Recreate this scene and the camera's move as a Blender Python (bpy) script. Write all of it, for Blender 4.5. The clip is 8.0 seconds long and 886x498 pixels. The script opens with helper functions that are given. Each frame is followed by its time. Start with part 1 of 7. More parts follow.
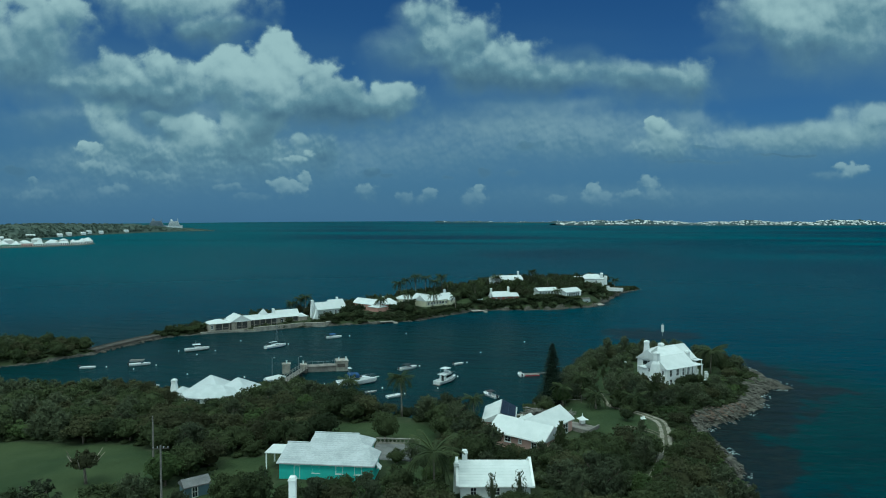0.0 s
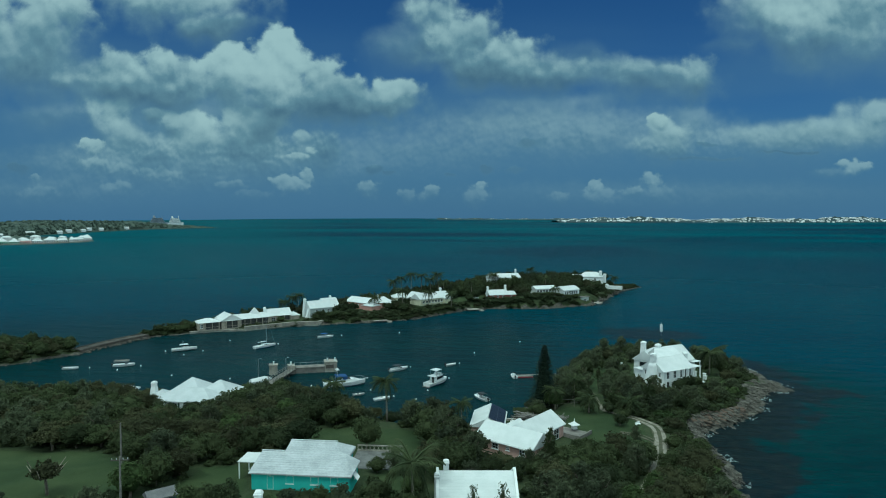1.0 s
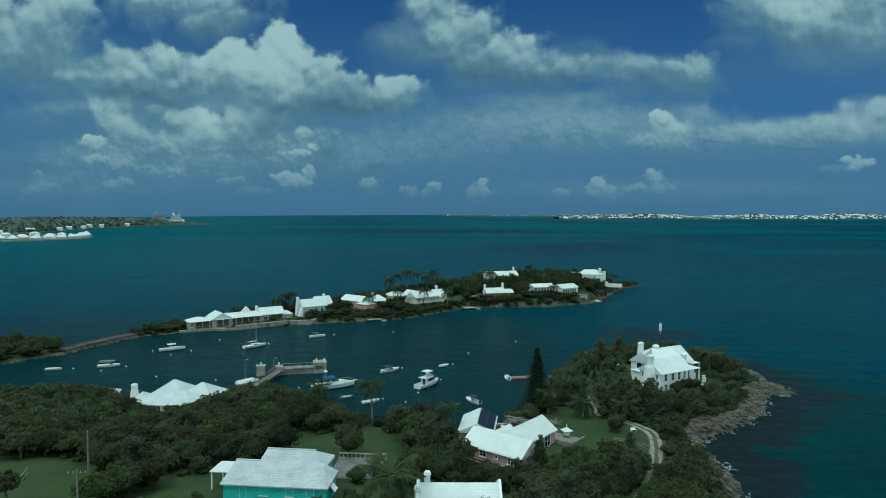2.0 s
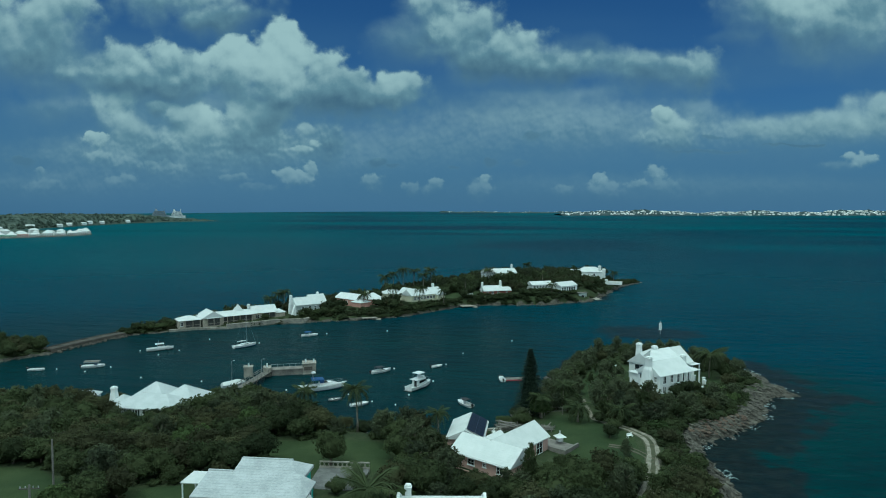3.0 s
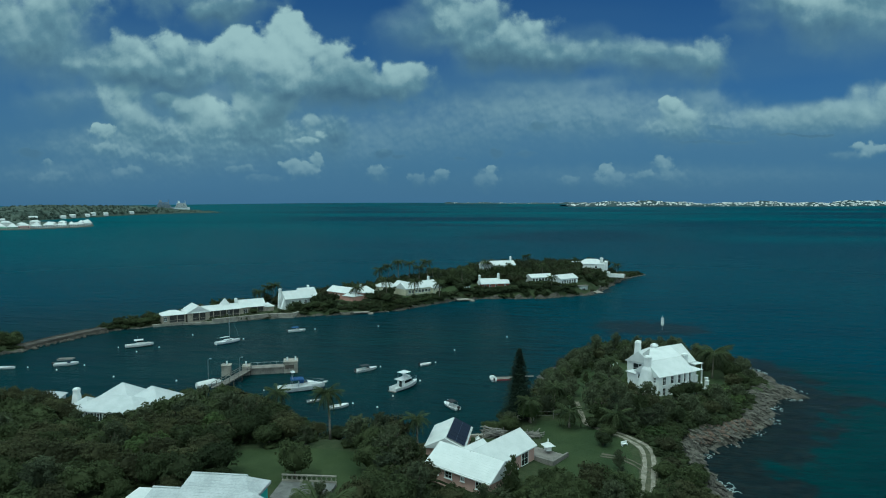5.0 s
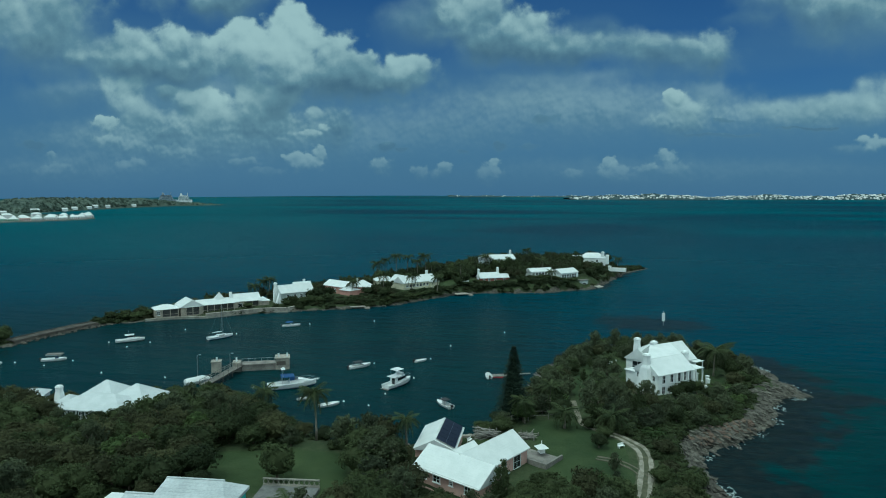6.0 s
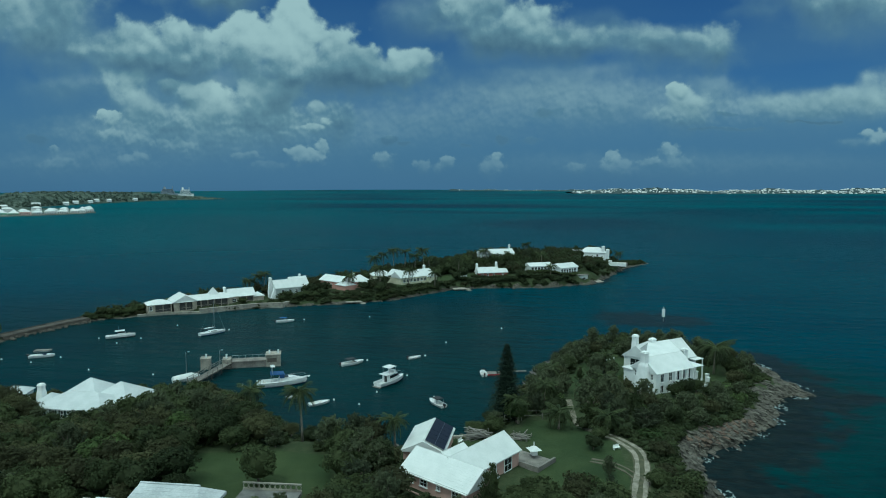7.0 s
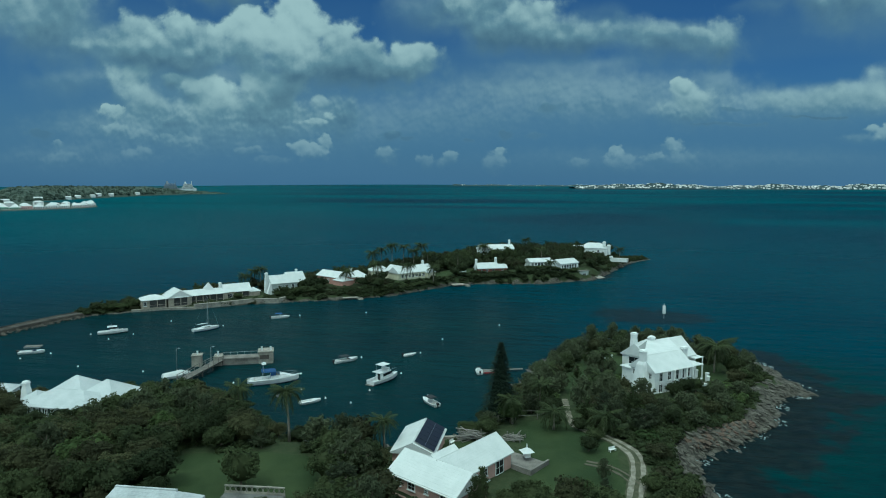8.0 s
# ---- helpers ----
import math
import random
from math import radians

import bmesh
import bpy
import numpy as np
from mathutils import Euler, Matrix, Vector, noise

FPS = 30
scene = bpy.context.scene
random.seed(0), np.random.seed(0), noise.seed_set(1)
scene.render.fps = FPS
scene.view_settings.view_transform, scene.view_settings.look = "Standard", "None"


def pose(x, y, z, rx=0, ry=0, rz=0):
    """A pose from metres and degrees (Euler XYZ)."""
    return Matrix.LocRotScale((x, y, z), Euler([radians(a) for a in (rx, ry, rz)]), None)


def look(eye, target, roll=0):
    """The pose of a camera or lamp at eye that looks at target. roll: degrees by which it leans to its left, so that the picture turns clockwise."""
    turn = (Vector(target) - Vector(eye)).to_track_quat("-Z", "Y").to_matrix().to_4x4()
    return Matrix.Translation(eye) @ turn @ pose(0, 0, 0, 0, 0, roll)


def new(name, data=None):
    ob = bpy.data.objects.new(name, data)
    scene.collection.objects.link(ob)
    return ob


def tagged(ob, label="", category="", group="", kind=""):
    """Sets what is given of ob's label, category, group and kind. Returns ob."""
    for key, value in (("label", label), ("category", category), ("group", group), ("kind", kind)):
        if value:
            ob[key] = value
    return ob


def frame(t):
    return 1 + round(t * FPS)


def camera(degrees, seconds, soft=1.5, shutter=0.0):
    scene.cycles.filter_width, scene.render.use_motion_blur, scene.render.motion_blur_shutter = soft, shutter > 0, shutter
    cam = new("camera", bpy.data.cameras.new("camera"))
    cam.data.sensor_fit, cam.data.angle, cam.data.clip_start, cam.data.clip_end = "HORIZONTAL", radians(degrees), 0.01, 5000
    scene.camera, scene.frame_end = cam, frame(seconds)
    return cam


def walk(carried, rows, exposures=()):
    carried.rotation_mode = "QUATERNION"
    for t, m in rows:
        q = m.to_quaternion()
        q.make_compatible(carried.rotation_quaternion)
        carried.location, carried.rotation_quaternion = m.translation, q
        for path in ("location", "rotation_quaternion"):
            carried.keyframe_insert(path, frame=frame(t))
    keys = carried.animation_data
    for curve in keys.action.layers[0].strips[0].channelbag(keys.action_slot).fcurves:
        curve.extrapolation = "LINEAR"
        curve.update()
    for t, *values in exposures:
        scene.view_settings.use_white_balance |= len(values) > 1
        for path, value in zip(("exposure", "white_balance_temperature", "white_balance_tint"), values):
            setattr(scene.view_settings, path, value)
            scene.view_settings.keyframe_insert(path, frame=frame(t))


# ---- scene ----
cam = camera(68.0, 8.0, soft=1.0)
PATH = [
    (0, (-7.722, -6.793, 46.383), (-7.722, 93.107, 41.783), 0.2),
    (0.5, (-6.080, -4.191, 46.390), (-6.230, 95.659, 41.590), 0.2),
    (1, (-4.575, -1.371, 46.406), (-4.875, 98.529, 41.356), 0.2),
    (1.5, (-3.106, 1.287, 46.481), (-3.556, 101.137, 41.181), 0.2),
    (3, (0.820, 9.365, 46.560), (-0.080, 109.165, 40.460), 0.2),
    (3.5, (2.059, 12.139, 46.500), (1.009, 111.939, 40.150), 0.2),
    (4, (3.161, 14.701, 46.364), (1.861, 114.451, 39.764), 0.3),
    (4.5, (4.340, 17.002, 46.257), (2.790, 116.702, 39.307), 0.2),
    (6, (7.495, 23.490, 46.201), (5.245, 123.090, 37.701), 0.2),
    (6.5, (8.462, 25.478, 46.091), (6.062, 125.078, 37.141), 0.3),
    (7, (9.499, 27.364, 46.033), (6.899, 126.864, 36.633), 0.2),
    (7.5, (10.459, 29.044, 45.948), (7.609, 128.494, 36.148), 0.2),
    (8, (11.302, 30.616, 45.836), (8.252, 130.066, 35.686), 0.3),
]
walk(cam, [(t, look(eye, target, roll)) for t, eye, target, roll in PATH],
     exposures=[(0.0, -0.24, 5600, -19), (8.0, -0.24, 5600, -19)])

# ---- light ----
SUN_AZ, SUN_EL = radians(-138), radians(64)      # azimuth clockwise from +y
sun_way = Vector((math.sin(SUN_AZ) * math.cos(SUN_EL), math.cos(SUN_AZ) * math.cos(SUN_EL), math.sin(SUN_EL)))
sun = new("sun", bpy.data.lights.new("sun", "SUN"))
sun.data.energy, sun.data.angle, sun.data.color = 1.15, radians(0.5), (1.0, 0.96, 0.9)
sun.matrix_world = look(sun_way * 300, (0, 0, 0))


class Nodes:
    """A short way to write node trees."""

    def __init__(self, tree):
        self.tree = tree
        tree.nodes.clear()

    def put(self, kind, *ins, operation="", use_clamp=False, blend="", attribute_name=""):
        n = self.tree.nodes.new("ShaderNode" + kind)
        if operation:
            n.operation = operation
        if use_clamp:
            n.use_clamp = True
        if blend:
            n.data_type, n.blend_type = "RGBA", blend
        if attribute_name:
            n.attribute_name = attribute_name
        for i, v in enumerate(ins):
            if v is not None:
                self.set(n.inputs[i], v)
        return n

    def set(self, socket, v):
        if isinstance(v, bpy.types.Node):
            v = v.outputs[0]
        if isinstance(v, bpy.types.NodeSocket):
            self.tree.links.new(v, socket)
        else:
            socket.default_value = v

    def math(self, op, a, b=None, c=None, clamp=False):
        return self.put("Math", a, b, c, operation=op, use_clamp=clamp).outputs[0]

    def vmath(self, op, a, b=None, c=None):
        n = self.put("VectorMath", a, b, c, operation=op)
        return n.outputs["Value"] if op in ("LENGTH", "DOT_PRODUCT", "DISTANCE") else n.outputs[0]

    def noise(self, vector, scale, detail=4.0, rough=0.55, distort=0.0):
        n = self.put("TexNoise")
        self.set(n.inputs["Vector"], vector)
        n.inputs["Scale"].default_value, n.inputs["Detail"].default_value = scale, detail
        n.inputs["Roughness"].default_value, n.inputs["Distortion"].default_value = rough, distort
        return n.outputs[0]

    def ramp(self, v, a, b, lo=0.0, hi=1.0, smooth=True):
        n = self.put("MapRange", v, a, b, lo, hi)
        n.interpolation_type = "SMOOTHSTEP" if smooth else "LINEAR"
        return n.outputs[0]

    def mix(self, f, a, b, kind="MIX"):
        n = self.put("Mix", blend=kind)
        self.set(n.inputs[0], f)
        self.set(n.inputs[6], a if not isinstance(a, tuple) else (*a[:3], 1))
        self.set(n.inputs[7], b if not isinstance(b, tuple) else (*b[:3], 1))
        return n.outputs[2]


# ---- sky: air and fair-weather cumulus, in the plane coordinates (x/y, z/y) of the sky ahead ----
CLOUDS = []


def cloud(x, y, w, h, full=0.9, soft=0.7, lift=0.0):
    """A heap at x across and y above the horizon, w and h half wide and high, in thousandths of the view distance; full: how dense, soft: its edge, lift: lighter or darker."""
    CLOUDS.append((x / 1000, (y - 7) / 1000, w * 1.2 / 1000, h * 1.17 / 1000, full, soft, lift))


# broad thin sheets and haze banks
cloud(-400, 120, 250, 85, 0.66, 1.4, -0.16), cloud(-410, 61, 265, 61, 0.72, 1.3, -0.01), cloud(-592, 28, 166, 33, 0.51, 1.3, -0.06), cloud(-123, 72, 232, 66, 0.43, 1.4, 0.04)
cloud(182, 116, 287, 61, 0.61, 1.4, 0.14), cloud(530, 116, 232, 33, 0.72, 1.3, 0.14), cloud(331, 28, 353, 33, 0.43, 1.4, 0.04), cloud(166, 171, 143, 22, 0.36, 1.4, 0.14)
# small heads low over the sea
cloud(-534, 110, 18, 12, 0.9, 0.5, 0.3), cloud(-650, 73, 23, 10, 0.55, 0.8, -0.9), cloud(-624, 61, 9, 7, 0.6, 0.6, 0.1), cloud(-620, 36, 33, 12, 0.4, 0.8, 0), cloud(-537, 83, 25, 13, 0.6, 0.8, 0.1)
cloud(-498, 72, 25, 12, 0.5, 0.9, 0), cloud(-437, 66, 36, 12, 0.65, 0.7, 0.1), cloud(-498, 47, 33, 8, 0.5, 0.8, 0.1), cloud(-327, 50, 30, 9, 0.5, 0.7, 0.1), cloud(-294, 36, 33, 8, 0.4, 0.9, 0.0)
cloud(-236, 51, 28, 14, 0.85, 0.5, 0.25), cloud(-209, 67, 14, 10, 0.85, 0.5, 0.2), cloud(-104, 76, 23, 10, 0.6, 0.7, -0.9), cloud(-82, 71, 10, 6, 0.5, 0.7, -0.9), cloud(-116, 49, 19, 14, 0.75, 0.6, 0.15)
cloud(-57, 36, 14, 13, 0.6, 0.7, 0), cloud(-24, 40, 15, 13, 0.75, 0.6, 0.15)
cloud(47, 36, 21, 19, 0.7, 0.7, 0.1), cloud(52, 52, 10, 9, 0.8, 0.5, 0.3), cloud(177, 34, 20, 13, 0.6, 0.8, 0), cloud(225, 51, 13, 13, 0.8, 0.5, 0.2), cloud(237, 34, 29, 18, 0.6, 0.8, 0)
cloud(281, 43, 19, 11, 0.7, 0.7, 0.05), cloud(317, 61, 18, 14, 0.75, 0.7, 0.15), cloud(326, 39, 24, 21, 0.55, 0.9, -0.1), cloud(622, 83, 28, 11, 0.8, 0.6, 0.15), cloud(585, 73, 33, 9, 0.4, 1.0, 0)
cloud(63, 77, 12, 9, 0.5, 0.8, -0.9), cloud(130, 117, 20, 10, 0.45, 0.9, -0.8), cloud(519, 103, 50, 3, 0.55, 0.8, -0.9), cloud(386, 94, 72, 4, 0.4, 0.9, -0.8), cloud(9, 69, 8, 4, 0.5, 0.7, -0.9)
cloud(397, 117, 22, 3, 0.4, 0.9, -0.8), cloud(105, 74, 22, 6, 0.35, 0.9, -0.8)
# the middle rows
cloud(-603, 143, 66, 28, 0.34, 1.3, -0.14), cloud(-454, 94, 88, 33, 0.57, 1.1, -0.19), cloud(-311, 94, 121, 33, 0.69, 1.0, -0.19), cloud(-184, 99, 33, 39, 0.57, 1.1, -0.39), cloud(-509, 149, 44, 33, 0.98, 0.9, 0.11)
cloud(-487, 127, 39, 22, 0.69, 1.1, -0.04), cloud(-432, 160, 28, 13, 0.92, 0.7, 0.11), cloud(-374, 130, 36, 34, 1, 0.6, 0.21), cloud(-404, 143, 28, 22, 0.92, 0.8, 0.06), cloud(-294, 132, 61, 39, 1, 0.7, 0.06)
cloud(-266, 143, 39, 28, 1, 0.7, 0.06), cloud(-212, 118, 15, 12, 0.69, 0.7, 0.16), cloud(-205, 104, 11, 10, 0.69, 0.7, 0.16), cloud(-226, 94, 19, 9, 0.69, 0.7, 0.16)
# the far side
cloud(331, 105, 50, 25, 0.55, 1.1, -0.1), cloud(375, 154, 35, 28, 0.45, 1.1, 0.05), cloud(338, 130, 35, 30, 0.8, 0.7, 0.15), cloud(326, 150, 17, 13, 0.9, 0.5, 0.25), cloud(497, 121, 77, 25, 0.5, 1.3, 0.05)
cloud(596, 135, 94, 25, 0.75, 1.0, 0.1), cloud(684, 152, 94, 28, 0.8, 1.0, 0.15), cloud(248, 210, 54, 38, 0.75, 1.1, -0.15), cloud(309, 206, 98, 36, 0.8, 1.1, -0.2), cloud(381, 216, 34, 36, 0.8, 0.9, -0.08)
cloud(331, 223, 33, 14, 0.5, 0.9, 0.0), cloud(204, 237, 50, 33, 0.3, 1.3, -0.4), cloud(419, 254, 39, 17, 0.25, 1.3, -0.2), cloud(452, 295, 50, 44, 0.6, 1.1, 0), cloud(524, 303, 112, 64, 0.95, 1.0, 0.12)
cloud(607, 281, 128, 66, 0.95, 1.1, 0.02), cloud(557, 254, 77, 33, 0.6, 1.3, -0.3), cloud(662, 320, 121, 61, 0.9, 1.0, 0.1)
# the middle heap
cloud(-60, 250, 60, 44, 0.6, 1.3, -0.2), cloud(-40, 294, 39, 39, 0.5, 1.2, -0.1), cloud(-10, 290, 46, 46, 0.9, 0.9, -0.05), cloud(33, 258, 66, 52, 0.95, 0.9, -0.08), cloud(99, 246, 52, 38, 0.95, 0.8, -0.05)
cloud(140, 222, 60, 30, 0.8, 1.1, -0.2), cloud(83, 216, 96, 36, 0.9, 1.1, -0.25), cloud(170, 208, 50, 26, 0.7, 1.2, -0.3), cloud(33, 226, 83, 36, 0.75, 1.2, -0.3)
# the large bank
cloud(-581, 210, 110, 39, 0.7, 1.2, -0.25), cloud(-642, 243, 105, 61, 0.9, 1.0, -0.05), cloud(-631, 298, 88, 61, 0.95, 0.8, 0.2), cloud(-570, 310, 44, 42, 0.95, 0.7, 0.15), cloud(-708, 314, 83, 77, 0.95, 0.9, 0.15)
cloud(-399, 322, 138, 50, 0.95, 0.9, 0.12), cloud(-340, 285, 66, 30, 0.9, 1.1, -0.3), cloud(-454, 331, 66, 33, 0.8, 1.1, 0.1)
cloud(-509, 197, 88, 36, 0.85, 1.1, -0.25), cloud(-487, 227, 44, 36, 0.92, 0.8, 0.0), cloud(-440, 233, 38, 30, 0.95, 0.7, 0.05), cloud(-415, 209, 72, 44, 0.95, 0.9, -0.05), cloud(-454, 189, 99, 36, 0.9, 1.1, -0.2)
cloud(-162, 165, 118, 32, 0.9, 1.1, -0.35), cloud(-189, 223, 28, 20, 0.9, 0.6, 0.12), cloud(-140, 195, 25, 24, 0.95, 0.6, 0.05), cloud(-195, 195, 66, 38, 0.95, 0.7, 0.05), cloud(-73, 187, 42, 36, 0.95, 0.6, 0.12)
cloud(-112, 175, 58, 36, 0.95, 0.8, 0.0), cloud(-233, 179, 118, 44, 0.95, 1.0, -0.25), cloud(-322, 225, 54, 36, 1, 0.6, 0.15), cloud(-258, 248, 42, 33, 1, 0.55, 0.28), cloud(-270, 213, 105, 48, 1, 0.7, 0.18)
cloud(-349, 197, 76, 42, 0.95, 0.9, -0.05)

world = bpy.data.worlds.new("sky")
world.use_nodes = True
scene.world = world
w = Nodes(world.node_tree)
air = w.put("TexSky")
air.sky_type, air.sun_disc, air.sun_elevation, air.sun_rotation = "NISHITA", False, SUN_EL, SUN_AZ
air.altitude, air.air_density, air.dust_density, air.ozone_density = 40, 1.0, 0.6, 3.0
way = w.put("TexCoord").outputs["Generated"]
sep = w.put("SeparateXYZ", way)
depth = w.math("MAXIMUM", w.math("ABSOLUTE", sep.outputs[1]), 0.12)
plane = w.put("CombineXYZ", w.math("DIVIDE", sep.outputs[0], depth), w.math("DIVIDE", sep.outputs[2], depth), 0.0)
# billows: rounded heads at two sizes, and edges pulled about by noise; finer for the far, low clouds
def heads(at, scale):
    v = w.put("TexVoronoi")
    v.feature, v.voronoi_dimensions = "SMOOTH_F1", "2D"
    w.set(v.inputs["Vector"], at)
    v.inputs["Scale"].default_value, v.inputs["Smoothness"].default_value = scale, 0.4
    return w.math("SUBTRACT", 0.45, v.outputs["Distance"])


def billow(at, k):
    a, b = heads(at, 20.0 * k), heads(at, 47.0 * k)
    n = w.math("SUBTRACT", w.noise(at, 26.0 * k, 7.0, 0.6), 0.5)
    return w.math("ADD", w.math("MULTIPLY", a, 0.62), w.math("ADD", w.math("MULTIPLY", b, 0.30), w.math("MULTIPLY", n, 1.15)))


def texture(k):
    pull = w.put("TexNoise")
    w.set(pull.inputs["Vector"], plane)
    pull.inputs["Scale"].default_value, pull.inputs["Detail"].default_value = 12.0 * k, 5.0
    pulled = w.vmath("SUBTRACT", pull.outputs["Color"], (0.5, 0.5, 0.5))
    warp = w.vmath("MULTIPLY_ADD", pulled, (0.075 / k, 0.045 / k, 0), plane)
    crinkle = w.vmath("MULTIPLY_ADD", pulled, (0.022 / k, 0.016 / k, 0), plane)
    puff = billow(crinkle, k)
    puff_up = billow(w.vmath("ADD", crinkle, (0.004 / k, 0.011 / k, 0)), k)
    patch = w.math("SUBTRACT", w.noise(plane, 9.0 * k, 3.0), 0.5)
    shade = w.math("ADD", w.math("MULTIPLY", w.math("SUBTRACT", puff, puff_up), 0.5), w.math("MULTIPLY", patch, 0.85))
    return warp, w.math("MULTIPLY", puff, 0.8), shade


near_air, far_air = texture(1.0), texture(2.3)
cover, light, lift_by = 0.0, 0.5, None
for cx, cy, cw, ch, full, soft, lift in CLOUDS:
    warp, puff, shade = near_air if cy > 0.11 else far_air
    if lift_by is not None:
        warp = w.vmath("MULTIPLY_ADD", lift_by, (1e-6, 1e-6, 0), warp)      # one cloud after another
    q = w.vmath("MULTIPLY_ADD", warp, (1 / cw, 1 / ch, 0), (-cx / cw, -cy / ch, 0))
    up = w.put("SeparateXYZ", q).outputs[1]
    inside = w.math("ADD", w.math("SUBTRACT", 1.0, w.vmath("LENGTH", q)), puff if soft < 0.95 else w.math("MULTIPLY_ADD", puff, 0.5 if soft < 1.25 else 0.2, 0.12))
    # crisp heads above, bases that melt away below
    edge = w.ramp(up, -0.5, 0.55, soft * 1.5, soft * 0.52)
    a = w.put("MapRange", inside, 0.0, edge, 0.0, full)
    a.interpolation_type = "SMOOTHSTEP"
    s = w.ramp(w.math("MULTIPLY_ADD", up, 0.6, shade), -0.68 - lift, 0.62 - lift)
    light = w.math("MULTIPLY_ADD", a, w.math("SUBTRACT", s, light), light)
    cover = w.math("MULTIPLY_ADD", a, w.math("SUBTRACT", 1.0, cover), cover)
    lift_by = cover
white = w.mix(w.ramp(light, 0.0, 0.5, smooth=False), (0.072, 0.130, 0.215), (0.182, 0.278, 0.360))
white = w.mix(w.ramp(light, 0.5, 1.0, smooth=False), white, (0.465, 0.560, 0.600))
# thin veil of high cloud and haze low down
stretch = w.vmath("MULTIPLY", plane, (2.2, 10.0, 1.0))
veil = w.math("MULTIPLY", w.ramp(w.noise(stretch, 1.0, 2.5, 0.45), 0.25, 0.75), w.ramp(sep.outputs[2], 0.32, 0.1))
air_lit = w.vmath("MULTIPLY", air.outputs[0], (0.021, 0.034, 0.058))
hazed = w.mix(w.math("MULTIPLY", veil, 0.75), air_lit, (0.125, 0.215, 0.335))
hazed = w.mix(w.ramp(sep.outputs[2], 0.2, -0.02, 0.0, 0.78), hazed, (0.090, 0.180, 0.335))
# broken cumulus carried on overhead and behind, unseen and brightened to add fill light
over = w.ramp(w.math("ADD", w.noise(way, 2.6, 6.0, 0.55), w.ramp(sep.outputs[2], 0.45, 0.95, 0.0, 0.12)), 0.44, 0.6)
over = w.math("MULTIPLY", over, w.math("MAXIMUM", w.ramp(sep.outputs[2], 0.34, 0.5), w.ramp(sep.outputs[1], -0.05, -0.3)))
sky = w.mix(w.math("MULTIPLY", cover, w.ramp(sep.outputs[2], 0.0, 0.11, 0.25, 1.0)), hazed, white)
sky = w.mix(w.math("MULTIPLY", over, w.ramp(sep.outputs[2], 0.0, 0.1)), sky, (1.9, 1.95, 1.95))
back = w.put("Background", sky, 1.0)
w.put("OutputWorld", back)

# ---- materials ----
MATS = {}


def mat(name, a, b=None, scale=1.0, rough=0.75, bump=0.0, bump_scale=None, spec=0.3, metal=0.0, vary=0.0, fine=None, island=0.0, sheen=0.0):
    """A surface of two colours mixed by noise at two sizes, with relief; vary: by object, island: by piece."""
    m = bpy.data.materials.new(name)
    m.use_nodes = True
    n = Nodes(m.node_tree)
    pos = n.put("NewGeometry")
    b = b or tuple(c * 0.8 for c in a)
    big, small = n.noise(pos.outputs["Position"], scale, 3.0), n.noise(pos.outputs["Position"], fine or scale * 9, 4.0, 0.65)
    f = n.ramp(n.math("ADD", n.math("MULTIPLY", big, 0.6), n.math("MULTIPLY", small, 0.4)), 0.35, 0.65)
    col = n.mix(f, a, b)
    if vary or island:
        info = n.put("ObjectInfo")
        v = n.math("ADD", n.math("MULTIPLY", n.math("SUBTRACT", info.outputs["Random"], 0.5), 2 * vary),
                   n.math("MULTIPLY", n.math("SUBTRACT", pos.outputs["Random Per Island"], 0.5), 2 * island))
        hsv = n.put("HueSaturation", n.math("ADD", 0.5, n.math("MULTIPLY", v, 0.06)), 1.0, n.math("ADD", 1.0, v), 1.0, col)
        col = hsv.outputs[0]
    p = n.put("BsdfPrincipled", col)
    p.inputs["Roughness"].default_value, p.inputs["Metallic"].default_value = rough, metal
    p.inputs["Specular IOR Level"].default_value = spec
    if bump:
        bn = n.put("Bump", bump, 0.05)
        n.set(bn.inputs["Height"], n.noise(pos.outputs["Position"], bump_scale or scale * 6, 5.0, 0.6))
        n.set(p.inputs["Normal"], bn)
    n.put("OutputMaterial", p)
    MATS[name] = m
    return m


def leaf_mat(name, a, b, vary=0.2, island=0.16, glow=0.5):
    m = bpy.data.materials.new(name)
    m.use_nodes = True
    n = Nodes(m.node_tree)
    pos, info = n.put("NewGeometry"), n.put("ObjectInfo")
    f = n.math("ADD", n.math("MULTIPLY", info.outputs["Random"], 0.35), n.math("ADD", n.math("MULTIPLY", n.noise(pos.outputs["Position"], 0.9, 3.0), 0.25), n.math("MULTIPLY", n.noise(pos.outputs["Position"], 0.17, 3.0), 0.40)))
    col = n.mix(n.ramp(f, 0.25, 0.75), a, b)
    v = n.math("ADD", n.math("MULTIPLY", n.math("SUBTRACT", info.outputs["Random"], 0.5), vary),
               n.math("MULTIPLY", n.math("SUBTRACT", pos.outputs["Random Per Island"], 0.5), island * 2))
    hsv = n.put("HueSaturation", n.math("ADD", 0.5, n.math("MULTIPLY", v, 0.05)), 1.0, n.math("ADD", 1.0, v), 1.0, col)
    p = n.put("BsdfPrincipled", hsv.outputs[0])
    p.inputs["Roughness"].default_value, p.inputs["Specular IOR Level"].default_value = 0.7, 0.1
    t = n.put("BsdfTranslucent", hsv.outputs[0])
    n.put("OutputMaterial", n.put("MixShader", glow, p, t))
    MATS[name] = m
    return m


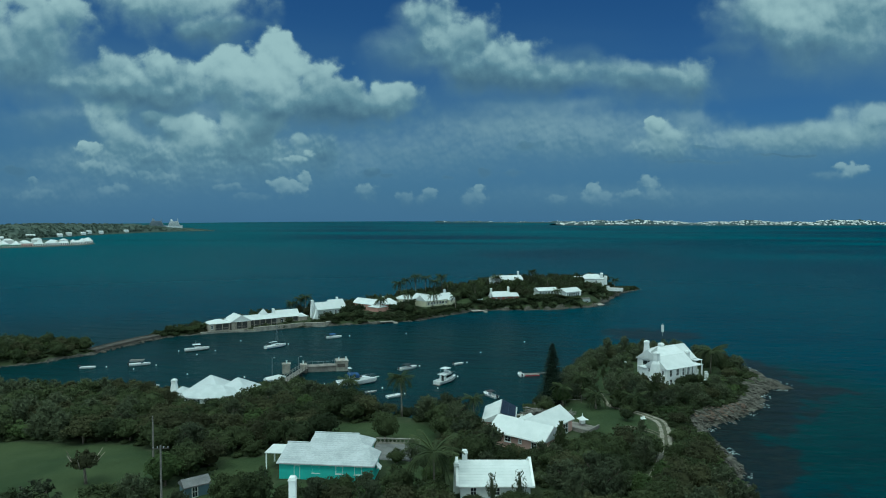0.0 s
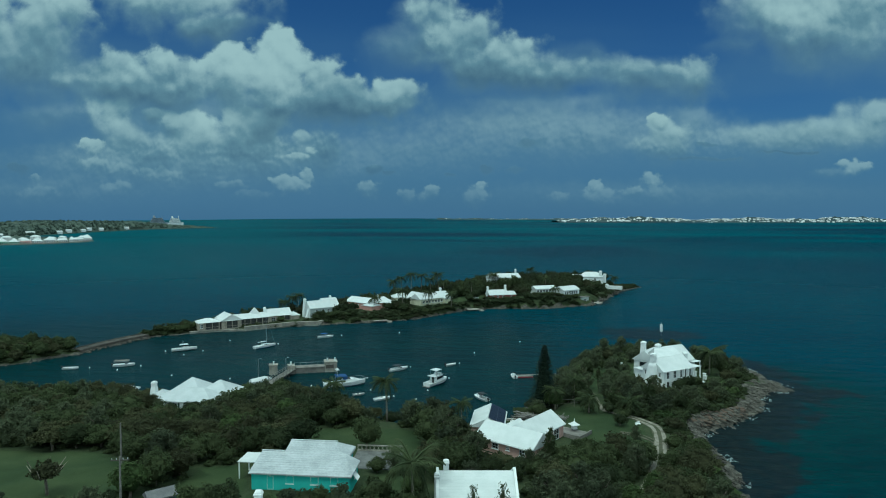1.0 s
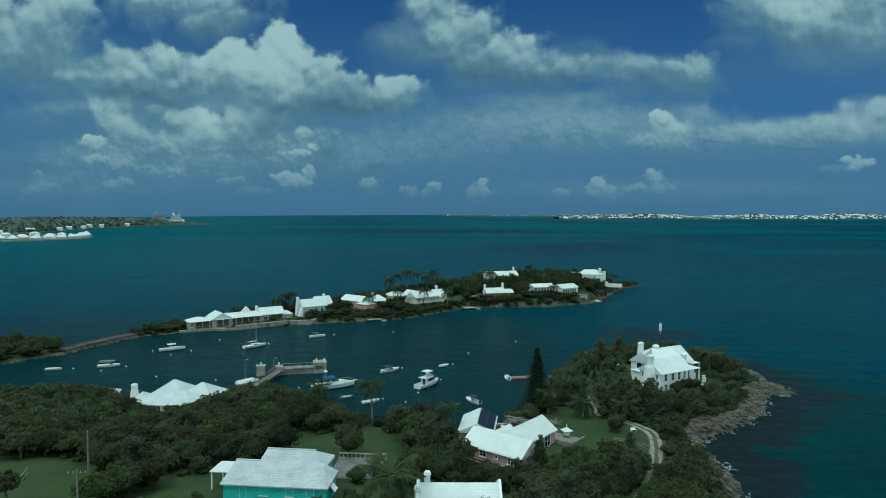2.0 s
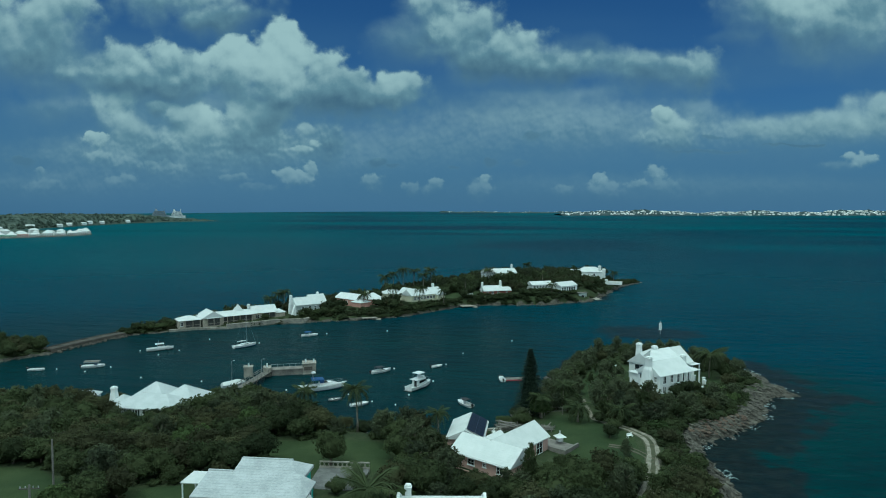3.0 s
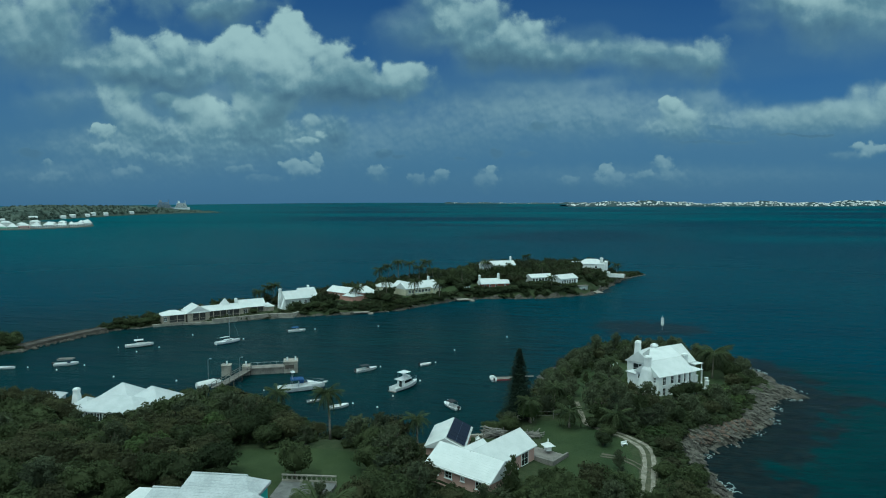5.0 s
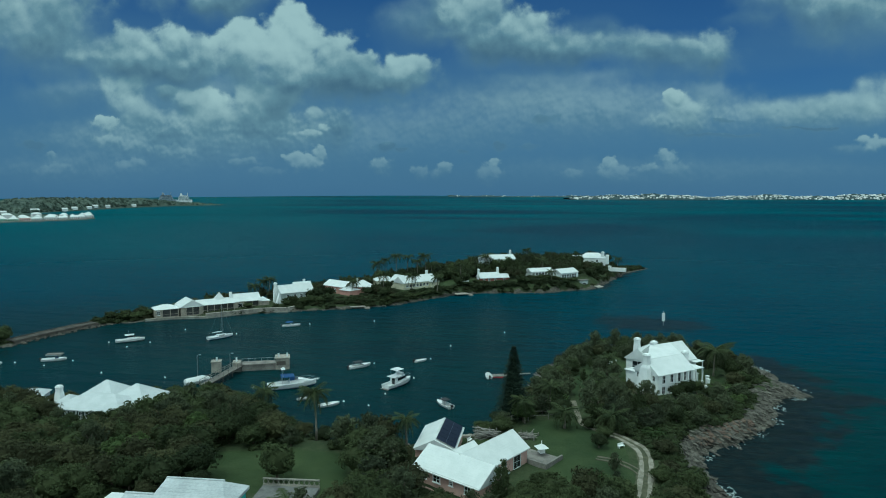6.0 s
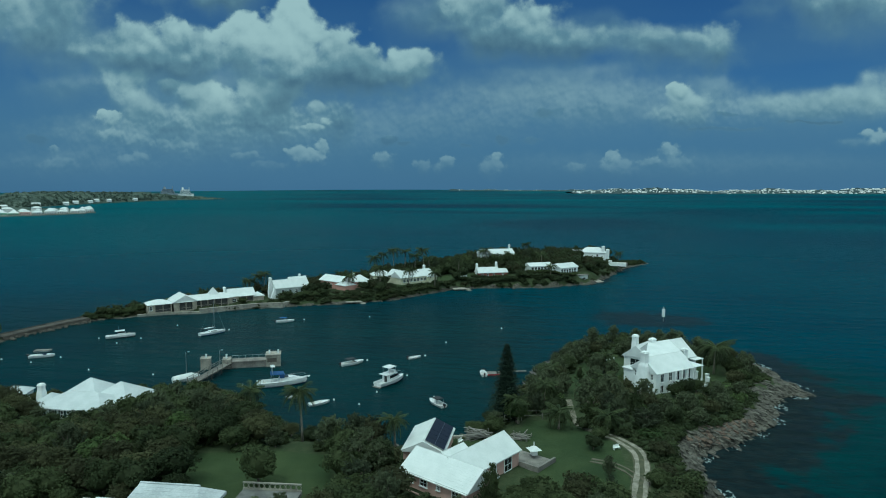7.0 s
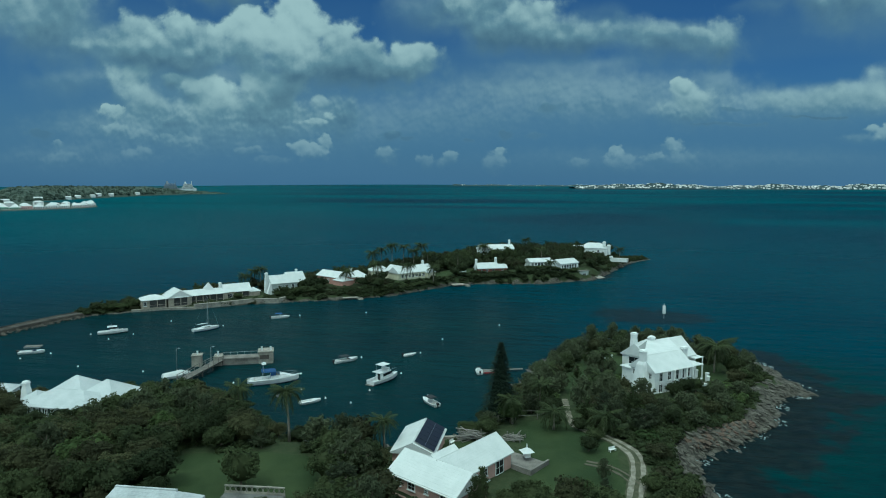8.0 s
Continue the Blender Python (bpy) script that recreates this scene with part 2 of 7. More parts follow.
roof_white = mat("limewashed_roof", (0.56, 0.585, 0.58), (0.49, 0.52, 0.515), 0.5, 0.8, 0.2, 5.0, vary=0.04)
# limewash darkened in colour for the way the harbour roofs face the light
roof_dim = mat("shaded_limewash", (0.47, 0.50, 0.51), (0.40, 0.43, 0.44), 0.5, 0.85, 0.2, 5.0)
roof_worn = mat("weathered_limewash", (0.43, 0.455, 0.47), (0.30, 0.325, 0.335), 0.35, 0.85, 0.3, 5.0)
wall_white = mat("white_limewash", (0.72, 0.74, 0.73), (0.63, 0.66, 0.65), 0.7, 0.85, 0.2, 6.0)
wall_teal = mat("teal_render", (0.09, 0.47, 0.41), (0.075, 0.40, 0.35), 0.6, 0.8, 0.2, 6.0)
wall_pink = mat("pink_render", (0.50, 0.33, 0.285), (0.41, 0.27, 0.235), 0.6, 0.85, 0.2, 6.0)
wall_coral = mat("coral_render", (0.48, 0.27, 0.225), (0.40, 0.22, 0.185), 0.6, 0.85, 0.2, 6.0)
wall_red = mat("brick_red_render", (0.24, 0.085, 0.065), (0.19, 0.07, 0.055), 0.6, 0.85, 0.2, 6.0)
wall_cream = mat("cream_render", (0.62, 0.60, 0.44), (0.52, 0.50, 0.38), 0.6, 0.85, 0.2, 6.0)
wall_grey = mat("grey_green_render", (0.42, 0.46, 0.44), (0.34, 0.38, 0.37), 0.6, 0.85, 0.2, 6.0)
wall_stone = mat("coral_limestone", (0.40, 0.36, 0.29), (0.24, 0.22, 0.19), 0.8, 0.9, 0.6, 4.0)
stone_pale = mat("pale_limestone", (0.33, 0.31, 0.265), (0.18, 0.17, 0.15), 0.6, 0.9, 0.6, 3.0)
concrete = mat("weathered_concrete", (0.22, 0.205, 0.185), (0.11, 0.105, 0.095), 0.5, 0.9, 0.4, 4.0)
timber = mat("grey_weathered_timber", (0.19, 0.177, 0.157), (0.11, 0.105, 0.097), 0.8, 0.85, 0.4, 9.0, island=0.2)
timber_dark = mat("dark_timber", (0.085, 0.075, 0.065), (0.05, 0.045, 0.04), 0.9, 0.8, 0.4, 9.0, island=0.2)
bark = mat("grey_bark", (0.16, 0.13, 0.105), (0.09, 0.075, 0.06), 1.5, 0.95, 0.8, 9.0)
palm_bark = mat("palm_bark", (0.24, 0.21, 0.17), (0.15, 0.13, 0.11), 2.0, 0.95, 0.8, 9.0)
frame_white = mat("white_painted_wood", (0.74, 0.76, 0.74), (0.66, 0.68, 0.67), 1.0, 0.5)
shutter_dark = mat("dark_green_shutter", (0.025, 0.06, 0.05), (0.02, 0.045, 0.04), 1.5, 0.5)
glass = mat("dark_window_glass", (0.018, 0.025, 0.028), (0.012, 0.018, 0.02), 0.7, 0.06, spec=0.6)
# near-black colour that stands in for the shade inside verandas
shade_dark = mat("dark_veranda_shade", (0.07, 0.072, 0.07), (0.03, 0.033, 0.034), 0.9, 0.5)
panel_blue = mat("solar_cells", (0.008, 0.011, 0.022), (0.006, 0.008, 0.016), 1.0, 0.3, spec=0.2)
metal_grey = mat("galvanised_metal", (0.36, 0.37, 0.38), (0.26, 0.27, 0.28), 1.5, 0.45, metal=0.8)
hull_white = mat("white_gelcoat", (0.68, 0.70, 0.70), (0.58, 0.61, 0.61), 1.2, 0.25, spec=0.5)
hull_navy = mat("navy_gelcoat", (0.02, 0.035, 0.075), (0.016, 0.028, 0.06), 1.2, 0.25, spec=0.5)
hull_grey = mat("grey_inflatable_tube", (0.30, 0.31, 0.31), (0.22, 0.23, 0.24), 1.2, 0.5)
hull_red = mat("red_gelcoat", (0.42, 0.05, 0.06), (0.34, 0.04, 0.05), 1.2, 0.35, spec=0.5)
canvas_blue = mat("blue_canvas", (0.02, 0.07, 0.19), (0.016, 0.05, 0.14), 2.0, 0.8, 0.2, 9.0)
canvas_dark = mat("charcoal_canvas", (0.03, 0.032, 0.036), (0.022, 0.024, 0.028), 2.0, 0.8)
deck_tan = mat("pale_nonslip_deck", (0.58, 0.57, 0.52), (0.48, 0.47, 0.44), 1.5, 0.7)
engine_black = mat("black_engine_cowl", (0.018, 0.018, 0.02), (0.012, 0.012, 0.014), 2.0, 0.3)
gravel = mat("pale_coral_gravel", (0.27, 0.25, 0.21), (0.12, 0.115, 0.085), 0.9, 0.95, 0.6, 7.0)
paving = mat("grey_paving", (0.15, 0.15, 0.145), (0.09, 0.09, 0.088), 0.6, 0.9, 0.3, 6.0, island=0.12)
rock_mat = mat("shore_rock", (0.112, 0.107, 0.090), (0.044, 0.042, 0.036), 0.5, 0.92, 0.9, 3.0, island=0.25)
rock_dark = mat("dark_shore_rock", (0.12, 0.11, 0.095), (0.04, 0.038, 0.034), 0.45, 0.92, 0.9, 3.0, island=0.3)
rock_red = mat("ochre_shore_rock", (0.125, 0.088, 0.066), (0.058, 0.046, 0.038), 0.45, 0.92, 0.9, 3.0, island=0.25)
leaf_broad = leaf_mat("broadleaf", (0.038, 0.052, 0.025), (0.072, 0.089, 0.039))
leaf_bright = leaf_mat("sunlit_shrub_leaf", (0.050, 0.080, 0.030), (0.088, 0.118, 0.044))
leaf_olive = leaf_mat("olive_leaf", (0.052, 0.058, 0.030), (0.088, 0.092, 0.045))
leaf_feather = leaf_mat("casuarina_needle", (0.056, 0.070, 0.042), (0.092, 0.106, 0.060), glow=0.45)
leaf_pine = leaf_mat("dark_conifer_needle", (0.020, 0.034, 0.023), (0.034, 0.050, 0.030), glow=0.25)
stone_wet = mat("dark_wet_stone", (0.085, 0.075, 0.062), (0.035, 0.032, 0.028), 0.5, 0.9, 0.6, 3.0)
dirt = mat("sandy_dirt", (0.105, 0.092, 0.070), (0.060, 0.060, 0.038), 0.7, 0.95, 0.6, 6.0)
leaf_palm = leaf_mat("palm_frond", (0.050, 0.070, 0.034), (0.088, 0.108, 0.050))


# ---- mesh building ----
class Mesh:
    """Points and faces gathered for one mesh."""

    def __init__(self):
        self.v, self.f = [], []

    def add(self, points, faces):
        k = len(self.v)
        self.v += [tuple(p) for p in points]
        self.f += [tuple(k + i for i in f) for f in faces]
        return self

    def box(self, x0, y0, z0, x1, y1, z1, taper=0.0, chamfer=0.0):
        if chamfer:
            c = min(chamfer, (x1 - x0) / 3, (y1 - y0) / 3, (z1 - z0) / 3)
            rings = []
            for z, i in ((z0, c), (z0 + c, 0), (z1 - c, 0), (z1, c)):
                rings.append([(x0 + i, y0 + i, z), (x1 - i, y0 + i, z), (x1 - i, y1 - i, z), (x0 + i, y1 - i, z)])
            return self.loft(rings)
        t = taper
        return self.loft([[(x0, y0, z0), (x1, y0, z0), (x1, y1, z0), (x0, y1, z0)],
                          [(x0 + t, y0 + t, z1), (x1 - t, y0 + t, z1), (x1 - t, y1 - t, z1), (x0 + t, y1 - t, z1)]])

    def loft(self, rings, caps=True, closed=True):
        k, n = len(self.v), len(rings[0])
        for r in rings:
            self.v += [tuple(p) for p in r]
        for i in range(len(rings) - 1):
            a, b = k + i * n, k + (i + 1) * n
            for j in range(n if closed else n - 1):
                q = (j + 1) % n
                self.f.append((a + j, a + q, b + q, b + j))
        if caps:
            self.f.append(tuple(k + j for j in reversed(range(n))))
            self.f.append(tuple(k + (len(rings) - 1) * n + j for j in range(n)))
        return self

    def tube(self, pts, radii, sides=8):
        pts = [Vector(p) for p in pts]
        rings = []
        for i, p in enumerate(pts):
            d = (pts[min(i + 1, len(pts) - 1)] - pts[max(i - 1, 0)]).normalized()
            a = d.orthogonal().normalized() if abs(d.z) < 0.9 else Vector((1, 0, 0))
            a = (a - d * a.dot(d)).normalized()
            b = d.cross(a)
            r = radii[i] if isinstance(radii, (list, tuple)) else radii
            rings.append([p + (a * math.cos(t) + b * math.sin(t)) * r for t in [2 * math.pi * j / sides for j in range(sides)]])
        return self.loft(rings)

    def data(self, name, smooth=False):
        me = bpy.data.meshes.new(name)
        me.from_pydata(self.v, [], self.f)
        if smooth:
            me.polygons.foreach_set("use_smooth", [True] * len(me.polygons))
        me.update()
        return me


class Quads:
    """Points and four-cornered faces held as arrays, for foliage."""

    def __init__(self, v, f):
        self.v, self.f = np.asarray(v, np.float32), np.asarray(f, np.int32)

    def data(self, name, smooth=False):
        me = bpy.data.meshes.new(name)
        me.vertices.add(len(self.v))
        me.vertices.foreach_set("co", self.v.reshape(-1))
        me.loops.add(self.f.size)
        me.loops.foreach_set("vertex_index", self.f.reshape(-1))
        me.polygons.add(len(self.f))
        me.polygons.foreach_set("loop_start", np.arange(0, self.f.size, 4, dtype=np.int32))
        me.update(calc_edges=True)
        return me


def part(name, mesh, material, parent, label="", smooth=False, at=None):
    """One mesh object under a thing or a part (or on its own, where parent is None)."""
    data = mesh if isinstance(mesh, bpy.types.Mesh) else mesh.data(name, smooth)
    if material and not data.materials:
        data.materials.append(material)
    ob = new(name, data)
    if parent:
        ob.parent = parent
    if at is not None:
        ob.matrix_basis = at
    return tagged(ob, label)


def thing(name, m, label, category, group="", kind=""):
    ob = new(name)
    ob.empty_display_size = 0.3
    ob.matrix_basis = m
    return tagged(ob, label, category, group, kind)


# ---- the plan of the land ----
def poly(*pts):
    return np.array(pts, float)


MAIN = poly((30, -90), (36, 20), (39, 70), (42, 98), (45.5, 107), (47.6, 113.5), (49.0, 121), (48.7, 127), (49.2, 132), (50.6, 137), (52.8, 140.4), (55.5, 141.2), (59.2, 143.3), (63.9, 147.3),
            (71.3, 154.6), (75.6, 162.5), (79, 168.5), (83, 171), (88.8, 172.6), (88.2, 176.5), (87, 181), (88, 189.3), (86.8, 197.3), (84, 202), (77, 213), (66, 219), (55, 221), (46.7, 216), (39.7, 210),
            (32, 196), (25, 179), (20, 165), (15, 154), (12.5, 147), (9, 142), (4, 139.5), (-4, 138.5), (-13, 138.5), (-20, 142), (-26, 150),
            (-32, 158), (-39, 164), (-47, 168), (-54, 170), (-60, 166), (-68, 164), (-78, 163), (-90, 161), (-102, 159), (-118, 159),
            (-138, 163), (-152, 174), (-150, 189), (-143, 195.5), (-136, 199.5), (-131, 209), (-125.8, 214), (-128, 219), (-133, 223), (-150, 222),
            (-200, 214), (-320, 205), (-330, -90))
ISLE = poly((-119, 243.6), (-102, 255), (-84, 261), (-65, 271.5), (-60, 274), (-45, 278.6), (-28, 284.5), (-16, 293), (6.6, 319), (19, 325),
            (47.5, 327), (61.5, 334.5), (73, 340.6), (89, 371), (105, 406), (124, 429), (120, 434), (100, 427), (85, 420), (65, 410),
            (40, 400), (10, 384), (-15, 360), (-35, 337), (-55, 314), (-75, 297), (-95, 281), (-112, 264), (-123, 250))


def inland(x, y, shape):
    """Distance to the outline, above 0 inside it."""
    x, y = np.asarray(x, float), np.asarray(y, float)
    best, inside = np.full(x.shape, 1e9), np.zeros(x.shape, bool)
    for (ax, ay), (bx, by) in zip(shape, np.roll(shape, -1, 0)):
        dx, dy = bx - ax, by - ay
        t = np.clip(((x - ax) * dx + (y - ay) * dy) / (dx * dx + dy * dy), 0, 1)
        best = np.minimum(best, np.hypot(x - ax - t * dx, y - ay - t * dy))
        if ay != by:
            inside ^= ((ay > y) != (by > y)) & (x < dx * (y - ay) / (by - ay) + ax)
    return np.where(inside, best, -best)


HILLS_MAIN = poly((50, 164, 2.5), (37, 130, 3.6), (30, 147, 3.2), (10, 116, 3.5), (4, 132, 3.0), (-26, 98, 5.2), (0, 90, 5.3), (-62, 92, 5.5),
                  (-64, 152, 1.7), (-105, 145, 1.6), (-30, 74, 6.2), (-16, 120, 4.4), (72, 186, 1.9), (24, 166, 1.9), (-46, 158, 1.4),
                  (-100, 100, 5.2), (38, 100, 4.2), (20, 60, 6.5), (-60, 40, 7.5), (-160, 190, 1.2), (-200, 60, 7), (30, 190, 2.0), (-20, 20, 7.5))
HILLS_ISLE = poly((-110, 252, 1.2), (-90, 262, 1.4), (-70, 280, 1.8), (-55, 292, 3.0), (-38, 300, 3.4), (-10, 325, 3.6), (24, 336, 4.2),
                  (28, 365, 10), (46, 345, 5.5), (58, 341, 5.4), (84, 395, 8.0), (95, 378, 4.5), (112, 418, 1.5), (-20, 345, 4.5), (5, 365, 6), (60, 395, 8))


def wave(x, y, k, a):
    return np.sin(x * k + a) * np.cos(y * k * 1.13 - a * 1.7) + 0.5 * np.sin(x * k * 2.3 - y * k * 1.9 + a * 3)


def ground(x, y, shape=None):
    """Height of the land at x, y."""
    x, y = np.asarray(x, float), np.asarray(y, float)
    hills = HILLS_ISLE if shape is ISLE else HILLS_MAIN
    shape = MAIN if shape is None else shape
    d = inland(x, y, shape) + 0.9 * wave(x, y, 0.55, 1.0) + 0.5 * wave(x, y, 1.5, 2.0)
    wsum, hsum = 0, 0
    for hx, hy, hz in hills:
        k = 1 / ((x - hx) ** 2 + (y - hy) ** 2 + 30) ** 1.5
        wsum, hsum = wsum + k, hsum + k * hz
    rise = np.clip(d / 9.0, 0, 1)
    z = hsum / wsum * (rise * (2 - rise)) + 0.12 * wave(x, y, 0.35, 0.4) * rise
    return np.where(d > 0, z + 0.02, np.maximum(d * 0.28, -4.0))


def gz(x, y, shape=None):
    return float(ground(np.array([x]), np.array([y]), shape)[0])


LAWNS = [poly((22, 146), (30, 144), (36, 133), (34.5, 121), (33, 112), (22, 111), (21, 120), (22, 131), (20, 139)),
         poly((-32, 126), (-21, 127.5), (-10, 125.5), (-8.2, 112), (-14, 110), (-27, 112), (-30, 117)),
         poly((-100, 112), (-80, 113), (-64, 111), (-56, 104), (-52, 92), (-54, 84), (-70, 80), (-100, 80)),
         poly((-44, 104), (-38, 105), (-35, 98), (-34, 90), (-44, 86), (-46, 92)),
         poly((-33, 94), (-18, 92), (-15, 104), (-17, 110), (-10, 106), (-12, 90), (-22, 86), (-34, 88)),
         poly((44, 186), (50, 194), (60, 196), (73, 186), (70, 174), (62, 170), (58, 186), (46, 176)),
         poly((33, 161), (35.6, 162), (39.4, 179), (45, 190), (51, 191.5), (50, 197), (44, 195.5), (37.6, 184), (33.4, 170)),
         poly((5, 139), (12, 139), (13, 132), (9, 128))]
LAWNS_ISLE = [poly((0, 322), (14, 331), (18, 340), (4, 338), (-2, 328)), poly((-18, 300), (0, 316), (-4, 320), (-18, 306))]


def bounds_grid(shape, step, pad, lo=None, hi=None):
    a, b = shape.min(0) - pad, shape.max(0) + pad
    if lo is not None:
        a, b = np.maximum(a, lo), np.minimum(b, hi)
    xs, ys = np.arange(a[0], b[0] + step, step), np.arange(a[1], b[1] + step, step)
    return np.meshgrid(xs, ys, indexing="ij")


def land_mat():
    m = bpy.data.materials.new("island_ground")
    m.use_nodes = True
    n = Nodes(m.node_tree)
    pos = n.put("NewGeometry").outputs["Position"]
    lawn = n.put("Attribute", attribute_name="lawn").outputs["Fac"]
    shore = n.put("Attribute", attribute_name="shore").outputs["Fac"]
    n1, n2, n3 = n.noise(pos, 0.12, 5.0), n.noise(pos, 0.9, 5.0, 0.65), n.noise(pos, 7.0, 4.0, 0.7)
    scrub = n.mix(n.ramp(n2, 0.35, 0.65), (0.028, 0.042, 0.018), (0.044, 0.054, 0.026))
    grass = n.mix(n.ramp(n.math("ADD", n.math("MULTIPLY", n1, 0.7), n.math("MULTIPLY", n3, 0.3)), 0.35, 0.65), (0.023, 0.039, 0.015), (0.043, 0.060, 0.024))
    across, way_along = n.vmath("DOT_PRODUCT", pos, (-0.966, -0.259, 0.0)), n.vmath("DOT_PRODUCT", pos, (-0.259, 0.966, 0.0))
    strata = n.noise(n.put("CombineXYZ", n.math("MULTIPLY", across, 1.6), n.math("MULTIPLY", way_along, 0.16), n.math("MULTIPLY", n.put("SeparateXYZ", pos).outputs[2], 2.0)), 1.0, 6.0, 0.65, 0.4)
    rock = n.mix(n.ramp(n.math("ADD", n.math("MULTIPLY", strata, 0.75), n.math("MULTIPLY", n3, 0.25)), 0.36, 0.64), (0.028, 0.027, 0.023), (0.108, 0.102, 0.085))
    col = n.mix(n.ramp(n.math("ADD", lawn, n.math("MULTIPLY", n.math("SUBTRACT", n2, 0.5), 0.5)), 0.4, 0.6), scrub, grass)
    col = n.mix(n.ramp(n.math("ADD", shore, n.math("MULTIPLY", n.math("SUBTRACT", n2, 0.5), 0.7)), 0.4, 0.6), col, rock)
    p = n.put("BsdfPrincipled", col)
    p.inputs["Roughness"].default_value, p.inputs["Specular IOR Level"].default_value = 0.95, 0.15
    bn = n.put("Bump", 0.8, 0.16)
    n.set(bn.inputs["Height"], n.math("ADD", n.math("ADD", n2, n.math("MULTIPLY", n3, 0.5)), n.math("MULTIPLY", n.math("MULTIPLY", strata, shore), 3.0)))
    n.set(p.inputs["Normal"], bn)
    n.put("OutputMaterial", p)
    return m


ground_mat = land_mat()


def land(name, shape, step, lawns, label, lo=None, hi=None, rocky=1.8):
    X, Y = bounds_grid(shape, step, 14, lo, hi)
    Z = ground(X, Y, shape)
    D = inland(X, Y, shape)
    ledge = np.clip(1 - np.abs(D - 2.5) / 5.0, 0, 1)
    tilt = X * 0.75 + Y * 0.5 + 2.0 * wave(X, Y, 0.21, 0.7)
    Z = Z + ledge * (np.abs((tilt * 0.55) % 1.0 - 0.35) - 0.3) * 0.8 * (D > -0.5)
    nx, ny = X.shape
    me = bpy.data.meshes.new(name)
    idx = np.arange(nx * ny).reshape(nx, ny)
    quads = np.stack([idx[:-1, :-1], idx[1:, :-1], idx[1:, 1:], idx[:-1, 1:]], -1).reshape(-1, 4)
    keep = (D.reshape(-1)[quads] > -13).any(1)
    me.from_pydata(np.stack([X, Y, Z], -1).reshape(-1, 3).tolist(), [], quads[keep].tolist())
    lawn = np.zeros(X.shape)
    for s in lawns:
        lawn = np.maximum(lawn, np.clip(inland(X, Y, s) / 2.0 + 0.5, 0, 1))
    shore = np.clip(1.1 - D / np.where((X > 38) & (shape is MAIN), 6.5, rocky), 0, 1)
    for k, values in (("lawn", lawn), ("shore", shore)):
        me.attributes.new(k, "FLOAT", "POINT").data.foreach_set("value", values.reshape(-1).astype(np.float32))
    me.materials.append(ground_mat)
    me.polygons.foreach_set("use_smooth", [True] * len(me.polygons))
    return tagged(new(name, me), label, "ground", kind="structure")


land("ground", MAIN, 1.0, LAWNS, "scrubby grassed headland with a rocky shore", lo=(-200, 40), hi=(100, 240))
far_lot = land("ground_2", MAIN, 6.0, [], "scrub land away from the shore", lo=(-330, -90), hi=(100, 42))
far_lot.location.z = -0.05
land("island_ground", ISLE, 1.2, LAWNS_ISLE, "low wooded island with rocky shore", rocky=1.6)


